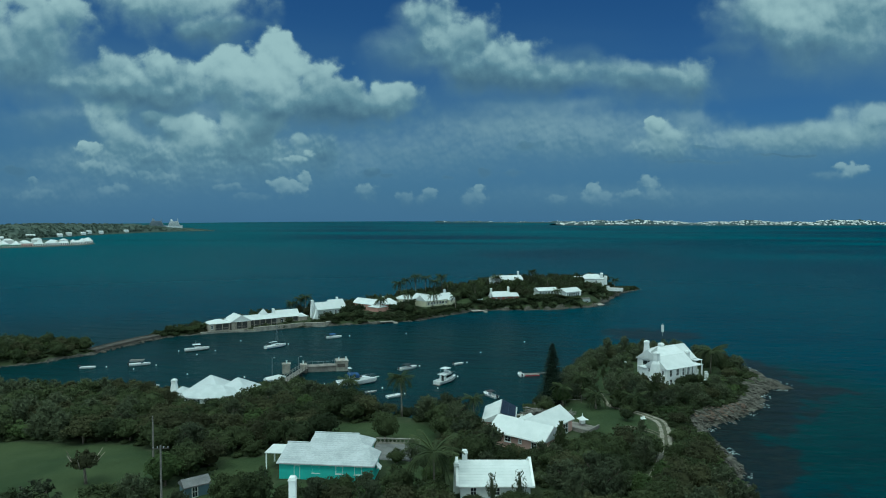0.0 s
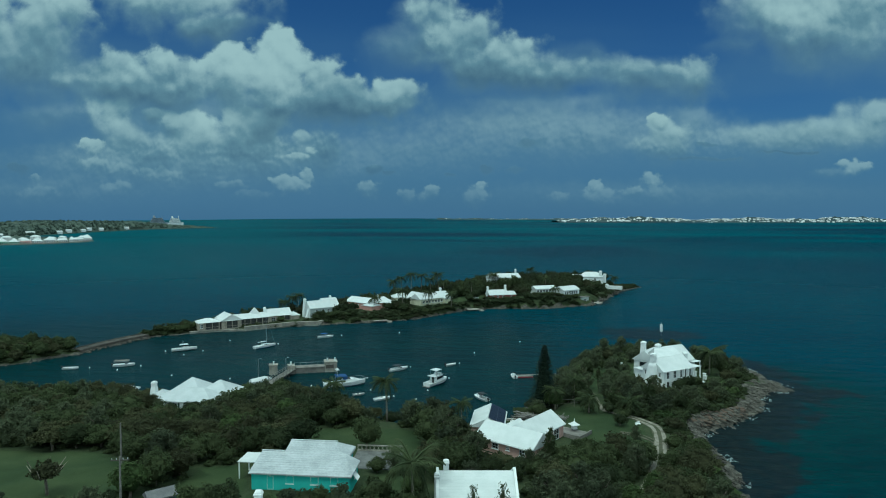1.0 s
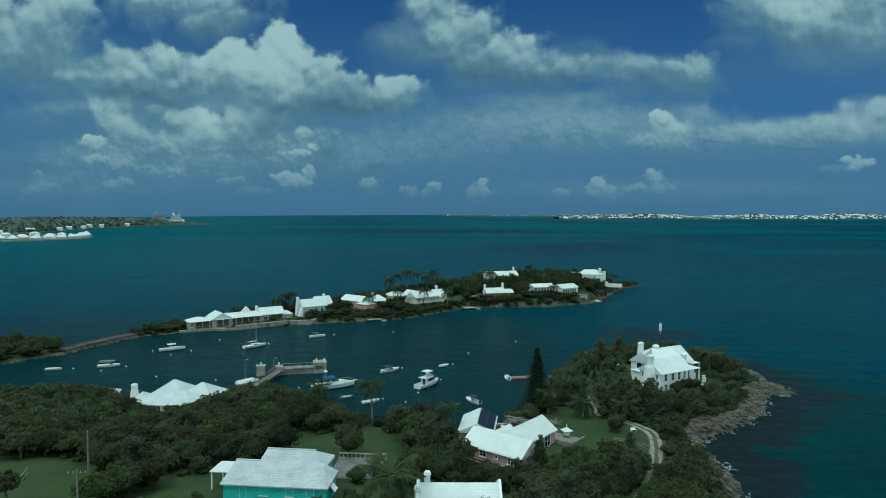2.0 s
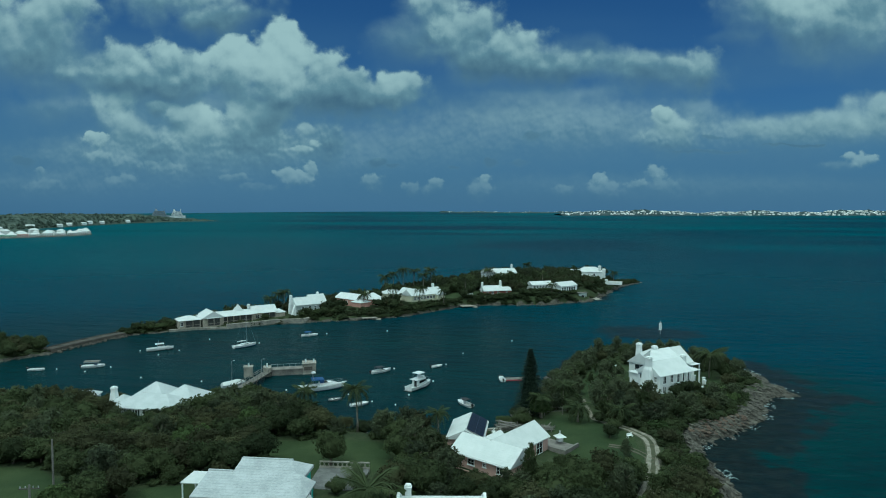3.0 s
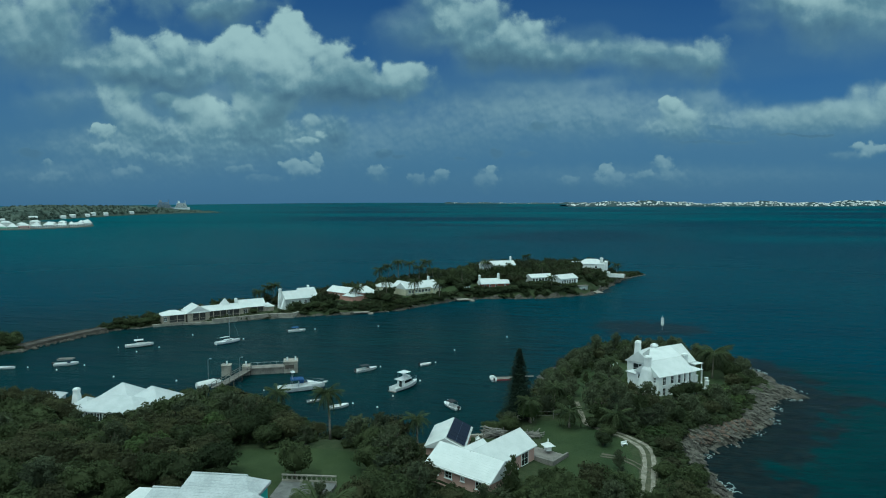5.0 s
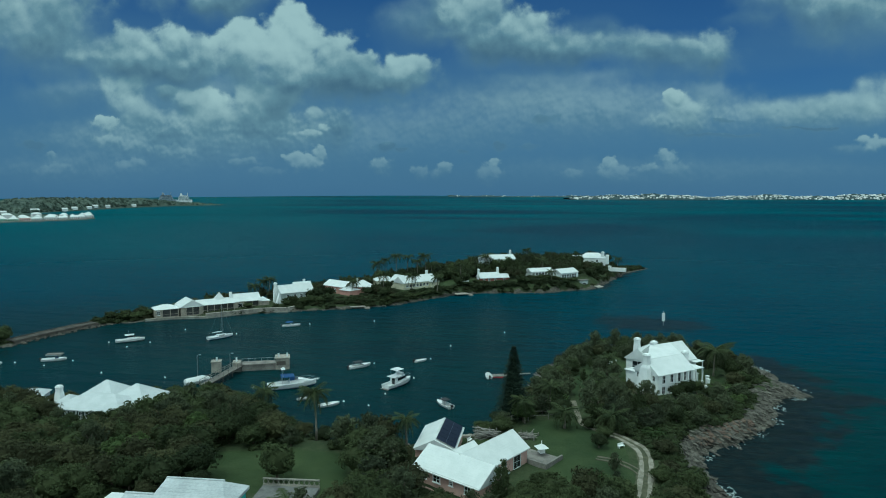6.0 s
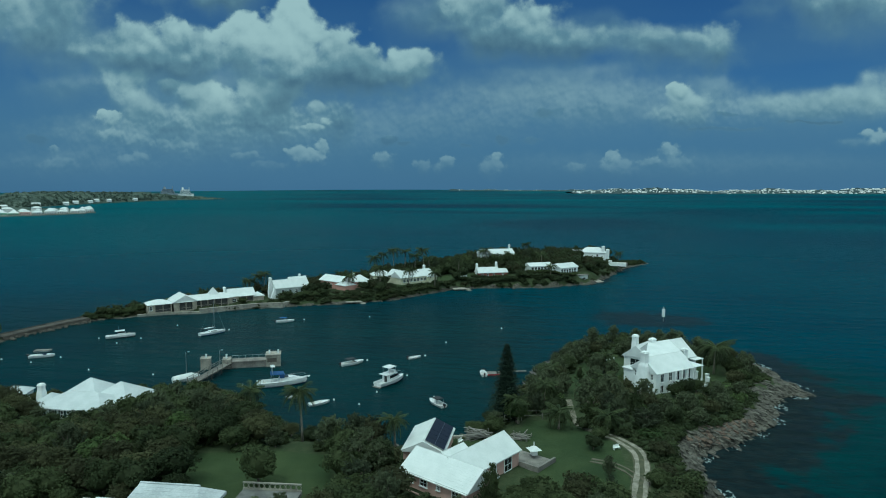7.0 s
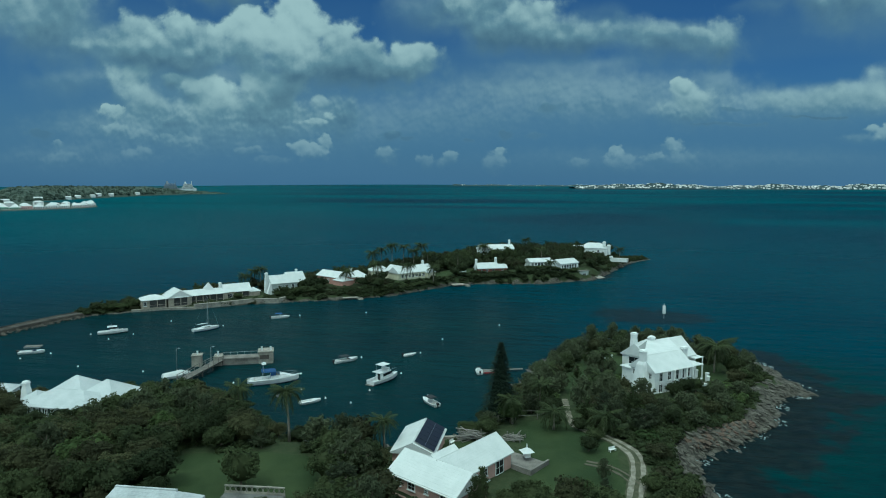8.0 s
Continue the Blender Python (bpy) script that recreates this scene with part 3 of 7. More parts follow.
# ---- sea ----
def sea_mat():
    m = bpy.data.materials.new("sea_water")
    m.use_nodes = True
    n = Nodes(m.node_tree)
    pos = n.put("NewGeometry").outputs["Position"]
    flat = n.vmath("MULTIPLY", pos, (1, 1, 0))
    sep = n.put("SeparateXYZ", pos)
    far = n.vmath("LENGTH", flat)
    # broad pale sand drifts and dark painted cloud-shadow bands, drawn out across the view
    drift = n.noise(n.vmath("MULTIPLY", flat, (0.0011, 0.0034, 0)), 1.0, 4.0, 0.5, 0.4)
    near_drift = n.noise(n.vmath("MULTIPLY", flat, (0.012, 0.02, 0)), 1.0, 4.0, 0.6)
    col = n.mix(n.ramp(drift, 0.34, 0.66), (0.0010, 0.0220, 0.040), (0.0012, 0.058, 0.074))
    # towards the origin the colour blends to a darker, narrower pair
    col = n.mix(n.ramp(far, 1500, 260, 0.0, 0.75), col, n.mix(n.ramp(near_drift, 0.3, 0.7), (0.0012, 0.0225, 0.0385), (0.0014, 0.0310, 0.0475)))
    # paler sand flats up the bay on one side, a dark seagrass meadow beyond the island
    flats = n.math("MULTIPLY", n.ramp(n.math("DIVIDE", sep.outputs[0], n.math("MAXIMUM", far, 50.0)), -0.05, -0.5), n.ramp(far, 280, 900))
    col = n.mix(n.math("MULTIPLY", flats, 0.5), col, (0.0012, 0.062, 0.074))
    meadow = n.vmath("LENGTH", n.vmath("MULTIPLY", n.vmath("SUBTRACT", flat, (160, 870, 0)), (1 / 170, 1 / 150, 0)))
    meadow = n.ramp(n.math("ADD", meadow, n.math("MULTIPLY", n.math("SUBTRACT", n.noise(n.vmath("MULTIPLY", flat, (0.006, 0.014, 0)), 1.0, 4.0, 0.6), 0.5), 2.2)), 1.15, 0.5)
    col = n.mix(n.math("MULTIPLY", meadow, 0.7), col, (0.0010, 0.0150, 0.0300))
    # the harbour between the island and the headland
    hb = n.math("MULTIPLY", n.ramp(sep.outputs[1], 330, 235), n.ramp(sep.outputs[0], 60, 15))
    col = n.mix(n.math("MULTIPLY", hb, 0.85), col, n.mix(n.ramp(near_drift, 0.35, 0.65), (0.0038, 0.0165, 0.0185), (0.0040, 0.0210, 0.0220)))
    # shallow water with reef round the headland's seaward side
    e = n.vmath("LENGTH", n.vmath("MULTIPLY", n.vmath("SUBTRACT", flat, (80, 150, 0)), (1 / 62, 1 / 75, 0)))
    edge = n.math("ADD", e, n.math("MULTIPLY", n.math("SUBTRACT", near_drift, 0.5), 1.0))
    shallow = n.ramp(edge, 1.10, 0.45)
    sand = n.mix(n.ramp(n.noise(flat, 0.055, 5.0, 0.6), 0.3, 0.7), (0.0030, 0.024, 0.028), (0.0040, 0.032, 0.034))
    col = n.mix(shallow, col, sand)
    # weed-grown reef: a broken belt off the ledges, and a bank beside the beacon
    dist = n.put("Attribute", attribute_name="off").outputs["Fac"]
    grain = n.noise(n.vmath("MULTIPLY", flat, (0.26, 0.12, 0)), 1.0, 7.0, 0.68, 0.5)
    blot = n.noise(flat, 0.07, 5.0, 0.6, 0.8)
    belt = n.ramp(n.math("ADD", dist, n.math("ADD", n.math("MULTIPLY", n.math("SUBTRACT", blot, 0.5), 34.0), n.math("MULTIPLY", n.math("SUBTRACT", grain, 0.5), 14.0))), 13.5, 8.5)
    bank = n.vmath("LENGTH", n.vmath("MULTIPLY", n.vmath("SUBTRACT", flat, (77, 257, 0)), (1 / 21, 1 / 15, 0)))
    bank = n.ramp(n.math("ADD", bank, n.math("ADD", n.math("MULTIPLY", n.math("SUBTRACT", blot, 0.5), 1.6), n.math("MULTIPLY", n.math("SUBTRACT", grain, 0.5), 0.9))), 1.05, 0.7)
    reef = n.math("MULTIPLY", n.math("MAXIMUM", belt, n.math("MULTIPLY", bank, 0.85)), n.ramp(grain, 0.2, 0.5, 0.55, 1.0))
    col = n.mix(n.math("MULTIPLY", reef, 0.85), col, n.mix(n.ramp(n.noise(flat, 0.45, 6.0, 0.65), 0.35, 0.65), (0.0065, 0.0110, 0.0140), (0.0150, 0.0190, 0.0200)))
    p = n.put("BsdfPrincipled", col)
    p.inputs["IOR"].default_value = 1.33
    p.inputs["Specular IOR Level"].default_value = 0.02
    n.set(p.inputs["Roughness"], n.ramp(far, 100, 1500, 0.2, 0.45, False))
    stretch = n.vmath("MULTIPLY", flat, (0.55, 1.0, 0))
    swells = n.noise(n.vmath("MULTIPLY", n.vmath("ADD", flat, n.vmath("MULTIPLY", n.put("CombineXYZ", sep.outputs[1], sep.outputs[0], 0.0), (0.0, 0.18, 0))), (0.045, 0.20, 0)), 1.0, 3.0, 0.5)
    waves = n.math("ADD", n.math("MULTIPLY", n.noise(stretch, 0.30, 7.0, 0.66, 0.6), 1.4), n.math("MULTIPLY", swells, 3.0))
    calm = n.ramp(hb, 0.0, 1.0, 1.0, 0.35)
    bn = n.put("Bump", n.math("MULTIPLY", n.ramp(far, 120, 3500, 1.0, 0.6), calm), 0.95)
    n.set(bn.inputs["Height"], waves)
    n.set(p.inputs["Normal"], bn)
    n.put("OutputMaterial", p)
    return m


def build_sea():
    """One sheet to the horizon; far out it lifts a little, as the distance that is cut off would show above it."""
    radii = [0, 40, 70] + [80 + 3 * i for i in range(60)] + [265 * 1.07 ** i for i in range(1, 44)]
    radii = [r for r in radii if r < 4960] + [4985]
    turns = 260
    v, off = [(0, 0, 0)], [60.0]
    ang = np.linspace(0, 2 * np.pi, turns, endpoint=False)
    for r in radii[1:]:
        z = 25.5 * max(0, (r - 1500) / 3490) ** 2
        for a in ang:
            side = min(1, max(0, ((a + math.pi) % (2 * math.pi) - math.pi + 0.66) / 0.62))
            v.append((r * math.sin(a), r * math.cos(a), z * side * side * (3 - 2 * side)))
    f = [(0, 1 + (j + 1) % turns, 1 + j) for j in range(turns)]
    for i in range(len(radii) - 2):
        a, b = 1 + i * turns, 1 + (i + 1) * turns
        f += [(a + j, a + (j + 1) % turns, b + (j + 1) % turns, b + j) for j in range(turns)]
    me = bpy.data.meshes.new("water")
    me.from_pydata(v, [], f)
    P = np.array(v)
    near = np.maximum(inland(P[:, 0], P[:, 1], MAIN), inland(P[:, 0], P[:, 1], ISLE) - 9)
    # reef lies off the open shore; the harbour floor is mud
    seaward = np.clip((P[:, 0] - 25) / 30, 0, 1) * np.clip((P[:, 1] - 60) / 20, 0, 1)
    off = np.where(seaward > 0, -near / np.maximum(seaward, 0.05), 80.0)
    me.attributes.new("off", "FLOAT", "POINT").data.foreach_set("value", np.clip(off, -20, 80).astype(np.float32))
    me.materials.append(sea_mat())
    me.polygons.foreach_set("use_smooth", [True] * len(me.polygons))
    return tagged(new("water", me), "teal sea with dark reef, seagrass and painted cloud-shadow patches", "water", kind="structure")


build_sea()


# ---- houses: limewashed stepped roofs, rendered walls ----
def roof_mesh(L, W, rise, ridge, over=0.35, courses=9, thick=0.18):
    """A roof of stone slates laid in steps, from the eave (z = 0) to a ridge of that length along x."""
    m = Mesh()
    a, b = L / 2 + over, W / 2 + over
    r = ridge / 2 + (over if ridge >= L else 0)
    def ring(u, z):
        x, y = a + (r - a) * u, b * (1 - u) + 0.02 * u
        return [(-x, -y, z), (x, -y, z), (x, y, z), (-x, y, z)]
    step = 0.008
    drop = rise * over / (W / 2)
    full = rise + drop
    rings = [[(p[0] * 0.995, p[1] * 0.995, p[2]) for p in ring(0.0, -drop - thick)], ring(0.0, -drop - thick), ring(0.0, -drop)]
    for i in range(1, courses + 1):
        u = i / courses
        rings.append(ring(u, -drop + full * u - step))
        if i < courses:
            rings.append(ring(u, -drop + full * u))
    rings.append(ring(1.0, rise + 0.04))
    return m.loft(rings)


def block(h, cx, cy, L, W, eave, rise, kind="gable", wall=None, roof=None, turn=0.0, base=-1.2, over=0.35, walls=True, parapet=False, rings=9):
    """One wing: walls from the base to the eave, with gable ends, under a stepped roof."""
    at = pose(cx, cy, 0, 0, 0, turn)
    if walls:
        m = Mesh()
        x, y = L / 2, W / 2
        if kind == "gable":
            for s in (-x, x - 0.3):
                m.loft([[(s, -y, base), (s, y, base), (s, y, eave - 0.16), (s, 0, eave + rise - 0.2), (s, -y, eave - 0.16)],
                        [(s + 0.3, -y, base), (s + 0.3, y, base), (s + 0.3, y, eave - 0.16), (s + 0.3, 0, eave + rise - 0.2), (s + 0.3, -y, eave - 0.16)]])
            m.box(-x + 0.3, -y, base, x - 0.3, -y + 0.3, eave - 0.1), m.box(-x + 0.3, y - 0.3, base, x - 0.3, y, eave - 0.1)
        else:
            m.box(-x, -y, base, x, -y + 0.3, eave), m.box(-x, y - 0.3, base, x, y, eave)
            m.box(-x, -y + 0.3, base, -x + 0.3, y - 0.3, eave), m.box(x - 0.3, -y + 0.3, base, x, y - 0.3, eave)
        part("wall", m, wall, h, at=at)
    ridge = L if kind == "gable" else max(L - W * 0.92, 0.1)
    part("roof", roof_mesh(L, W, rise, ridge, over, rings), roof or roof_white, h, at=at @ pose(0, 0, eave))
    if parapet:
        for s in (-1, 1):
            p = Mesh()
            e = L / 2 + over
            x0, x1 = (e - 0.1, e + 0.28) if s > 0 else (-e - 0.28, -e + 0.1)
            y, z = W / 2 + over * 0.9, eave - 0.35
            p.loft([[(x0, -y, z), (x1, -y, z), (x1, 0, eave + rise + 0.2), (x0, 0, eave + rise + 0.2)],
                    [(x0, -y, z + 0.32), (x1, -y, z + 0.32), (x1, 0, eave + rise + 0.5), (x0, 0, eave + rise + 0.5)]])
            p.loft([[(x0, 0, eave + rise + 0.2), (x1, 0, eave + rise + 0.2), (x1, y, z), (x0, y, z)],
                    [(x0, 0, eave + rise + 0.5), (x1, 0, eave + rise + 0.5), (x1, y, z + 0.32), (x0, y, z + 0.32)]])
            part("parapet", p, wall_white, h, at=at)


WINDOWS = {}


def opening(h, x, y, z, wide, high, face, door=False, shutters=False, frame_mat=None):
    """A window or door on a wall: face is the way it looks, in degrees (0: +x, -90: -y). A framed pane with bars and sill."""
    key = (wide, high, door, shutters)
    if key not in WINDOWS:
        fr, pane, bars, sill, sh = Mesh(), Mesh(), Mesh(), Mesh(), Mesh()
        t, a = 0.09, wide / 2
        fr.box(-0.03, -a, 0, 0.10, -a + t, high), fr.box(-0.03, a - t, 0, 0.10, a, high)
        fr.box(-0.03, -a + t, high - t, 0.10, a - t, high), fr.box(-0.03, -a + t, 0, 0.10, a - t, t)
        pane.box(-0.02, -a + t, t, 0.025, a - t, high - t)
        bars.box(0.025, -0.025, t, 0.06, 0.025, high - t)
        bars.box(0.025, -a + t, high * 0.5 - 0.025, 0.055, a - t, high * 0.5 + 0.025)
        sill.box(-0.02, -a - 0.1, -0.1, 0.18, a + 0.1, -0.004)
        sh.box(0.004, 0, 0, 0.06, wide * 0.45, high)
        for k in range(1, 8):
            sh.box(0.058, 0.05, high * k / 8 - 0.02, 0.075, wide * 0.45 - 0.05, high * k / 8 + 0.02)
        WINDOWS[key] = [k.data("pane") for k in (fr, pane, bars, sill, sh)]
        for k, mm in zip(WINDOWS[key], (frame_white, glass, frame_white, frame_white, shutter_dark)):
            k.materials.append(mm)
    fr, pane, bars, sill, sh = WINDOWS[key]
    w_ob = part("door" if door else "window", fr, None, h, at=pose(x, y, z, 0, 0, face))
    part("pane", pane, None, w_ob)
    part("glazing_bar", bars, None, w_ob)
    if not door:
        part("sill", sill, None, w_ob)
    if shutters:
        for y0 in (wide / 2 + 0.01, -wide * 0.95 - 0.01):
            part("shutter", sh, None, w_ob, "dark green louvred shutter", at=pose(0, y0, 0))
    return w_ob


def chimney(h, x, y, z0, z1, wide, deep, flare=0.0, turn=0.0, label=""):
    """A stack that narrows by shoulders towards a capped top."""
    m = Mesh()
    a, b = wide / 2, deep / 2
    def sq(k, z):
        return [(-a * k, -b * k, z), (a * k, -b * k, z), (a * k, b * k, z), (-a * k, b * k, z)]
    high = z1 - z0
    rings = [sq(1 + flare, z0), sq(1 + flare * 0.95, z0 + high * 0.25), sq(1 + flare * 0.3, z0 + high * 0.7), sq(1, z0 + high * 0.76), sq(1, z1 - 0.55),
             sq(1.22, z1 - 0.5), sq(1.22, z1 - 0.36), sq(1.02, z1 - 0.32), sq(0.95, z1 - 0.12), sq(0.6, z1)]
    return part("chimney", m.loft(rings), wall_white, h, label, at=pose(x, y, 0, 0, 0, turn))


def porch(h, cx, cy, L, W, top, base, posts, turn=0.0, roof=None, slab=True):
    """A flat lean-to roof on posts."""
    at = pose(cx, cy, 0, 0, 0, turn)
    part("porch_roof", Mesh().box(-L / 2, -W / 2, top - 0.16, L / 2, W / 2, top, chamfer=0.04), roof or roof_white, h, at=at)
    for i in range(posts):
        px = -L / 2 + 0.25 + i * (L - 0.5) / max(posts - 1, 1)
        part("post", Mesh().box(px - 0.09, -W / 2 + 0.15, base, px + 0.09, -W / 2 + 0.33, top - 0.16), frame_white, h, at=at)


def veranda(h, x0, x1, y, top, bays):
    """Veranda shade as a dark front-wall panel, behind posts, under a narrow projecting eave."""
    part("veranda_recess", Mesh().box(x0, y - 0.02, -0.2, x1, y + 0.25, top), shade_dark, h)
    part("veranda_eave", Mesh().box(x0 - 0.4, y - 1.0, top, x1 + 0.4, y + 0.2, top + 0.16, chamfer=0.04), roof_white, h)
    for i in range(bays + 1):
        x = x0 + (x1 - x0) * i / bays
        part("post", Mesh().box(x - 0.12, y - 0.9, -0.6, x + 0.12, y - 0.66, top), wall_stone, h)
    part("veranda_rail", Mesh().box(x0, y - 0.84, 0.7, x1, y - 0.74, 0.8), wall_stone, h)


def white_house():
    z = 2.4
    h = thing("house", pose(51.0, 163.2, z, 0, 0, 31), "white two-storey limewashed house with stepped roof and tall chimneys", "house")
    # x runs along the front eave, y back from it; heights above the ground of the house
    block(h, 5.6, 3.7, 10.9, 6.8, 4.9, 2.5, "gable", wall_white, base=-1.5)
    block(h, 13.8, 10.5, 10.5, 8.4, 5.0, 3.2, "gable", wall_white, base=-1.5)
    block(h, 11.6, 14.8, 8.0, 6.0, 4.6, 2.4, "gable", wall_white, turn=18, base=-1.5)
    block(h, 3.0, 8.8, 3.4, 4.0, 3.6, 0.3, "hip", wall_white, base=-1.5)
    # the long slope that runs on from the front range up to the main ridge
    part("roof", Mesh().loft([[(0.3, 3.7, 6.9), (11.3, 3.7, 6.9), (15.0, 10.5, 7.7), (8.3, 10.5, 7.7)], [(0.3, 3.7, 7.45), (11.3, 3.7, 7.45), (15.0, 10.5, 8.25), (8.3, 10.5, 8.25)]]), roof_white, h)
    chimney(h, -0.45, 3.2, -1.5, 9.0, 1.1, 1.25, 1.7, label="broad tapering gable chimney stack")
    chimney(h, 9.8, 10.6, 5.0, 9.2, 1.3, 1.0)
    chimney(h, 8.3, 14.4, 3.0, 9.4, 1.2, 1.1, 0.3, turn=18)
    chimney(h, 14.4, 5.4, 3.0, 7.4, 1.4, 1.0)
    porch(h, 13.6, 3.2, 5.0, 4.0, 4.2, -1.0, 3)
    porch(h, 18.6, 7.0, 3.0, 5.0, 4.5, -1.0, 2)
    for x in (1.8, 4.3):
        opening(h, x, 0.3, 2.6, 1.05, 1.9, -90)
        opening(h, x, 0.3, 0.3, 1.05, 1.7, -90)
    for x in (6.5, 8.2, 9.9):
        opening(h, x, 0.3, 2.4, 1.2, 2.2, -90)
        opening(h, x, 0.3, 0.2, 1.2, 1.8, -90)
    for x in (5.4, 7.35, 9.05, 10.9):
        part("column", Mesh().tube([(x, -0.25, -1.4), (x, -0.25, 0), (x, -0.25, 4.62)], [0.2, 0.17, 0.15], 8), wall_white, h)
    opening(h, 0.15, 1.5, 3.0, 0.8, 1.3, 180), opening(h, 0.15, 1.5, 0.3, 0.8, 1.4, 180), opening(h, 0.15, 6.1, 2.9, 0.7, 1.2, 180)
    # wide dark window added in place of the shade under the wing's roof
    opening(h, 7.72, 13.5, 1.6, 2.8, 2.3, 198)
    for x in (12.0, 14.6):
        opening(h, x, 6.3, 2.7, 0.95, 1.5, -90)
    # terrace balustrade with pillars at the front steps
    for x, y in ((12.4, -1.0), (15.2, -0.6), (17.2, 1.2), (17.0, 4.0)):
        part("terrace_pillar", Mesh().box(x - 0.28, y - 0.28, -1.8, x + 0.28, y + 0.28, 1.9, chamfer=0.05).box(x - 0.38, y - 0.38, 1.9, x + 0.38, y + 0.38, 2.08), wall_white, h)
    part("terrace_wall", Mesh().box(12.5, -1.15, -1.8, 15.1, -0.85, 0.75, chamfer=0.03).box(15.1, -0.75, -1.8, 17.1, -0.45, 0.75), wall_white, h)
    part("terrace", Mesh().box(11.2, -0.8, -1.8, 17.0, 5.0, -0.1, chamfer=0.03), stone_pale, h)
    st = Mesh()
    for i in range(6):
        st.box(11.0 - i * 0.02, -1.2 - 0.32 * i, -1.9, 12.3, -0.9 - 0.32 * i, -0.2 - 0.19 * i)
    part("steps", st, wall_white, h)


def pink_house():
    z = 3.45
    h = thing("house", pose(8.1, 116.7, z, 0, 0, -39), "low pink rendered house with a white stepped roof", "house")
    block(h, 0, 0, 11.8, 6.6, 2.75, 2.0, "gable", wall_pink)
    block(h, 0, 6.6, 13.0, 6.0, 2.75, 2.0, "gable", wall_pink, turn=90)
    block(h, -3.6, 5.2, 4.6, 3.2, 2.5, 1.1, "gable", wall_pink, turn=90)
    for x in (-4.4, -1.8):
        opening(h, x, -3.3, 1.0, 1.4, 1.1, -90)
    opening(h, 0.9, -3.3, 1.3, 0.7, 0.7, -90), opening(h, 3.9, -3.3, 0.9, 1.2, 1.2, -90)
    opening(h, 3.0, 10.2, 0.1, 2.0, 2.15, 0, door=True), opening(h, 3.0, 6.6, 0.9, 1.3, 1.2, 0)
    for i in range(7):
        x = -5.2 + i * 0.62
        part("baluster", Mesh().box(x - 0.07, -4.65, -0.9, x + 0.07, -4.51, 0.35), wall_pink, h)
    part("veranda_rail", Mesh().box(-5.4, -4.7, 0.35, -1.2, -4.45, 0.5, chamfer=0.03), wall_pink, h)
    part("veranda", Mesh().box(-5.4, -4.7, -1.3, 0.4, -3.3, -0.75), stone_pale, h)
    part("gutter", Mesh().box(-6.2, -3.9, 2.36, 6.2, -3.74, 2.5), frame_white, h)
    # terrace at the end of the wing with its low wall
    part("terrace", Mesh().box(-0.5, 13.2, -1.5, 6.4, 17.8, 0.3, chamfer=0.04), concrete, h)
    part("terrace_wall", Mesh().box(6.4, 13.1, -1.5, 6.7, 17.9, 0.8).box(3.2, 12.9, -1.5, 6.7, 13.2, 0.8), concrete, h)
    a = thing("house", pose(4.6, 132.0, 2.95, 0, 0, 82), "small pink outbuilding with solar panels on its white roof", "house")
    block(a, 0, 0, 10.2, 6.4, 1.95, 1.5, "gable", wall_pink)
    slope = math.degrees(math.atan2(1.5, 3.2))
    at = pose(0, -1.78, 1.95 + 0.84, slope, 0, 0)
    part("panel_rail", Mesh().box(-5.0, -1.65, 0.02, 5.0, 1.7, 0.06), metal_grey, a, at=at)
    pm = Mesh().box(-0.8, -0.82, 0.06, 0.8, 0.82, 0.11, chamfer=0.01).data("solar_panel")
    for i in range(6):
        for j in range(2):
            part("solar_panel", pm, panel_blue, a, "black solar panel", at=at @ pose(-4.1 + 1.64 * i, -0.82 + 1.68 * j, 0))
    opening(a, -5.1, -1.2, 0.2, 0.9, 1.5, 180)
    # cupola-topped well housing on the terrace
    c = thing("garden_pavilion", pose(21.3, 127.6, 4.12, 0, 0, 20), "small white pyramid-roofed wellhead with finial", "pavilion")
    part("base", Mesh().box(-0.45, -0.45, 0.0, 0.45, 0.45, 0.9, chamfer=0.04), wall_white, c)
    part("roof", Mesh().loft([[(-0.95, -0.95, 0.9), (0.95, -0.95, 0.9), (0.95, 0.95, 0.9), (-0.95, 0.95, 0.9)],
                              [(-0.5, -0.5, 1.15), (0.5, -0.5, 1.15), (0.5, 0.5, 1.15), (-0.5, 0.5, 1.15)],
                              [(-0.06, -0.06, 1.5), (0.06, -0.06, 1.5), (0.06, 0.06, 1.5), (-0.06, 0.06, 1.5)]]), roof_white, c)
    part("finial", Mesh().tube([(0, 0, 1.46), (0, 0, 1.75), (0, 0, 2.1)], [0.05, 0.1, 0.03], 6), wall_white, c)


def slope_roof(h, top, faces, low=2.3):
    """A roof of slate slopes over a closed edge: fine courses are stepped across each slope, with a skirt down to the wall head."""
    n, edges = len(top), {}
    for f in faces:
        for a, b in zip(f, f[1:] + f[:1]):
            edges[(a, b)] = 1
    skirt = [(b, a, a + n, b + n) for a, b in edges if (b, a) not in edges]
    m = Mesh()
    m.add(list(top) + [(p[0], p[1], min(p[2] - 0.2, low + 0.5)) for p in top], list(faces) + skirt)
    part("roof", m, roof_worn, h)
    for f in faces:
        p = [Vector(top[i]) for i in f]
        up = (p[1] - p[0]).cross(p[-1] - p[0]).normalized() * 0.02
        rows = max(3, int((p[-1] - p[0]).length / 0.55))
        d = (p[-1] - p[0]).normalized() * 0.07
        for k in range(1, rows):
            a, b = p[0].lerp(p[-1], k / rows), p[1].lerp(p[2] if len(p) > 3 else p[-1], k / rows)
            part("slate_course", Mesh().add([a, b, b + up, a + up, b + d, a + d], [(0, 1, 2, 3), (3, 2, 4, 5)]), roof_worn, h)


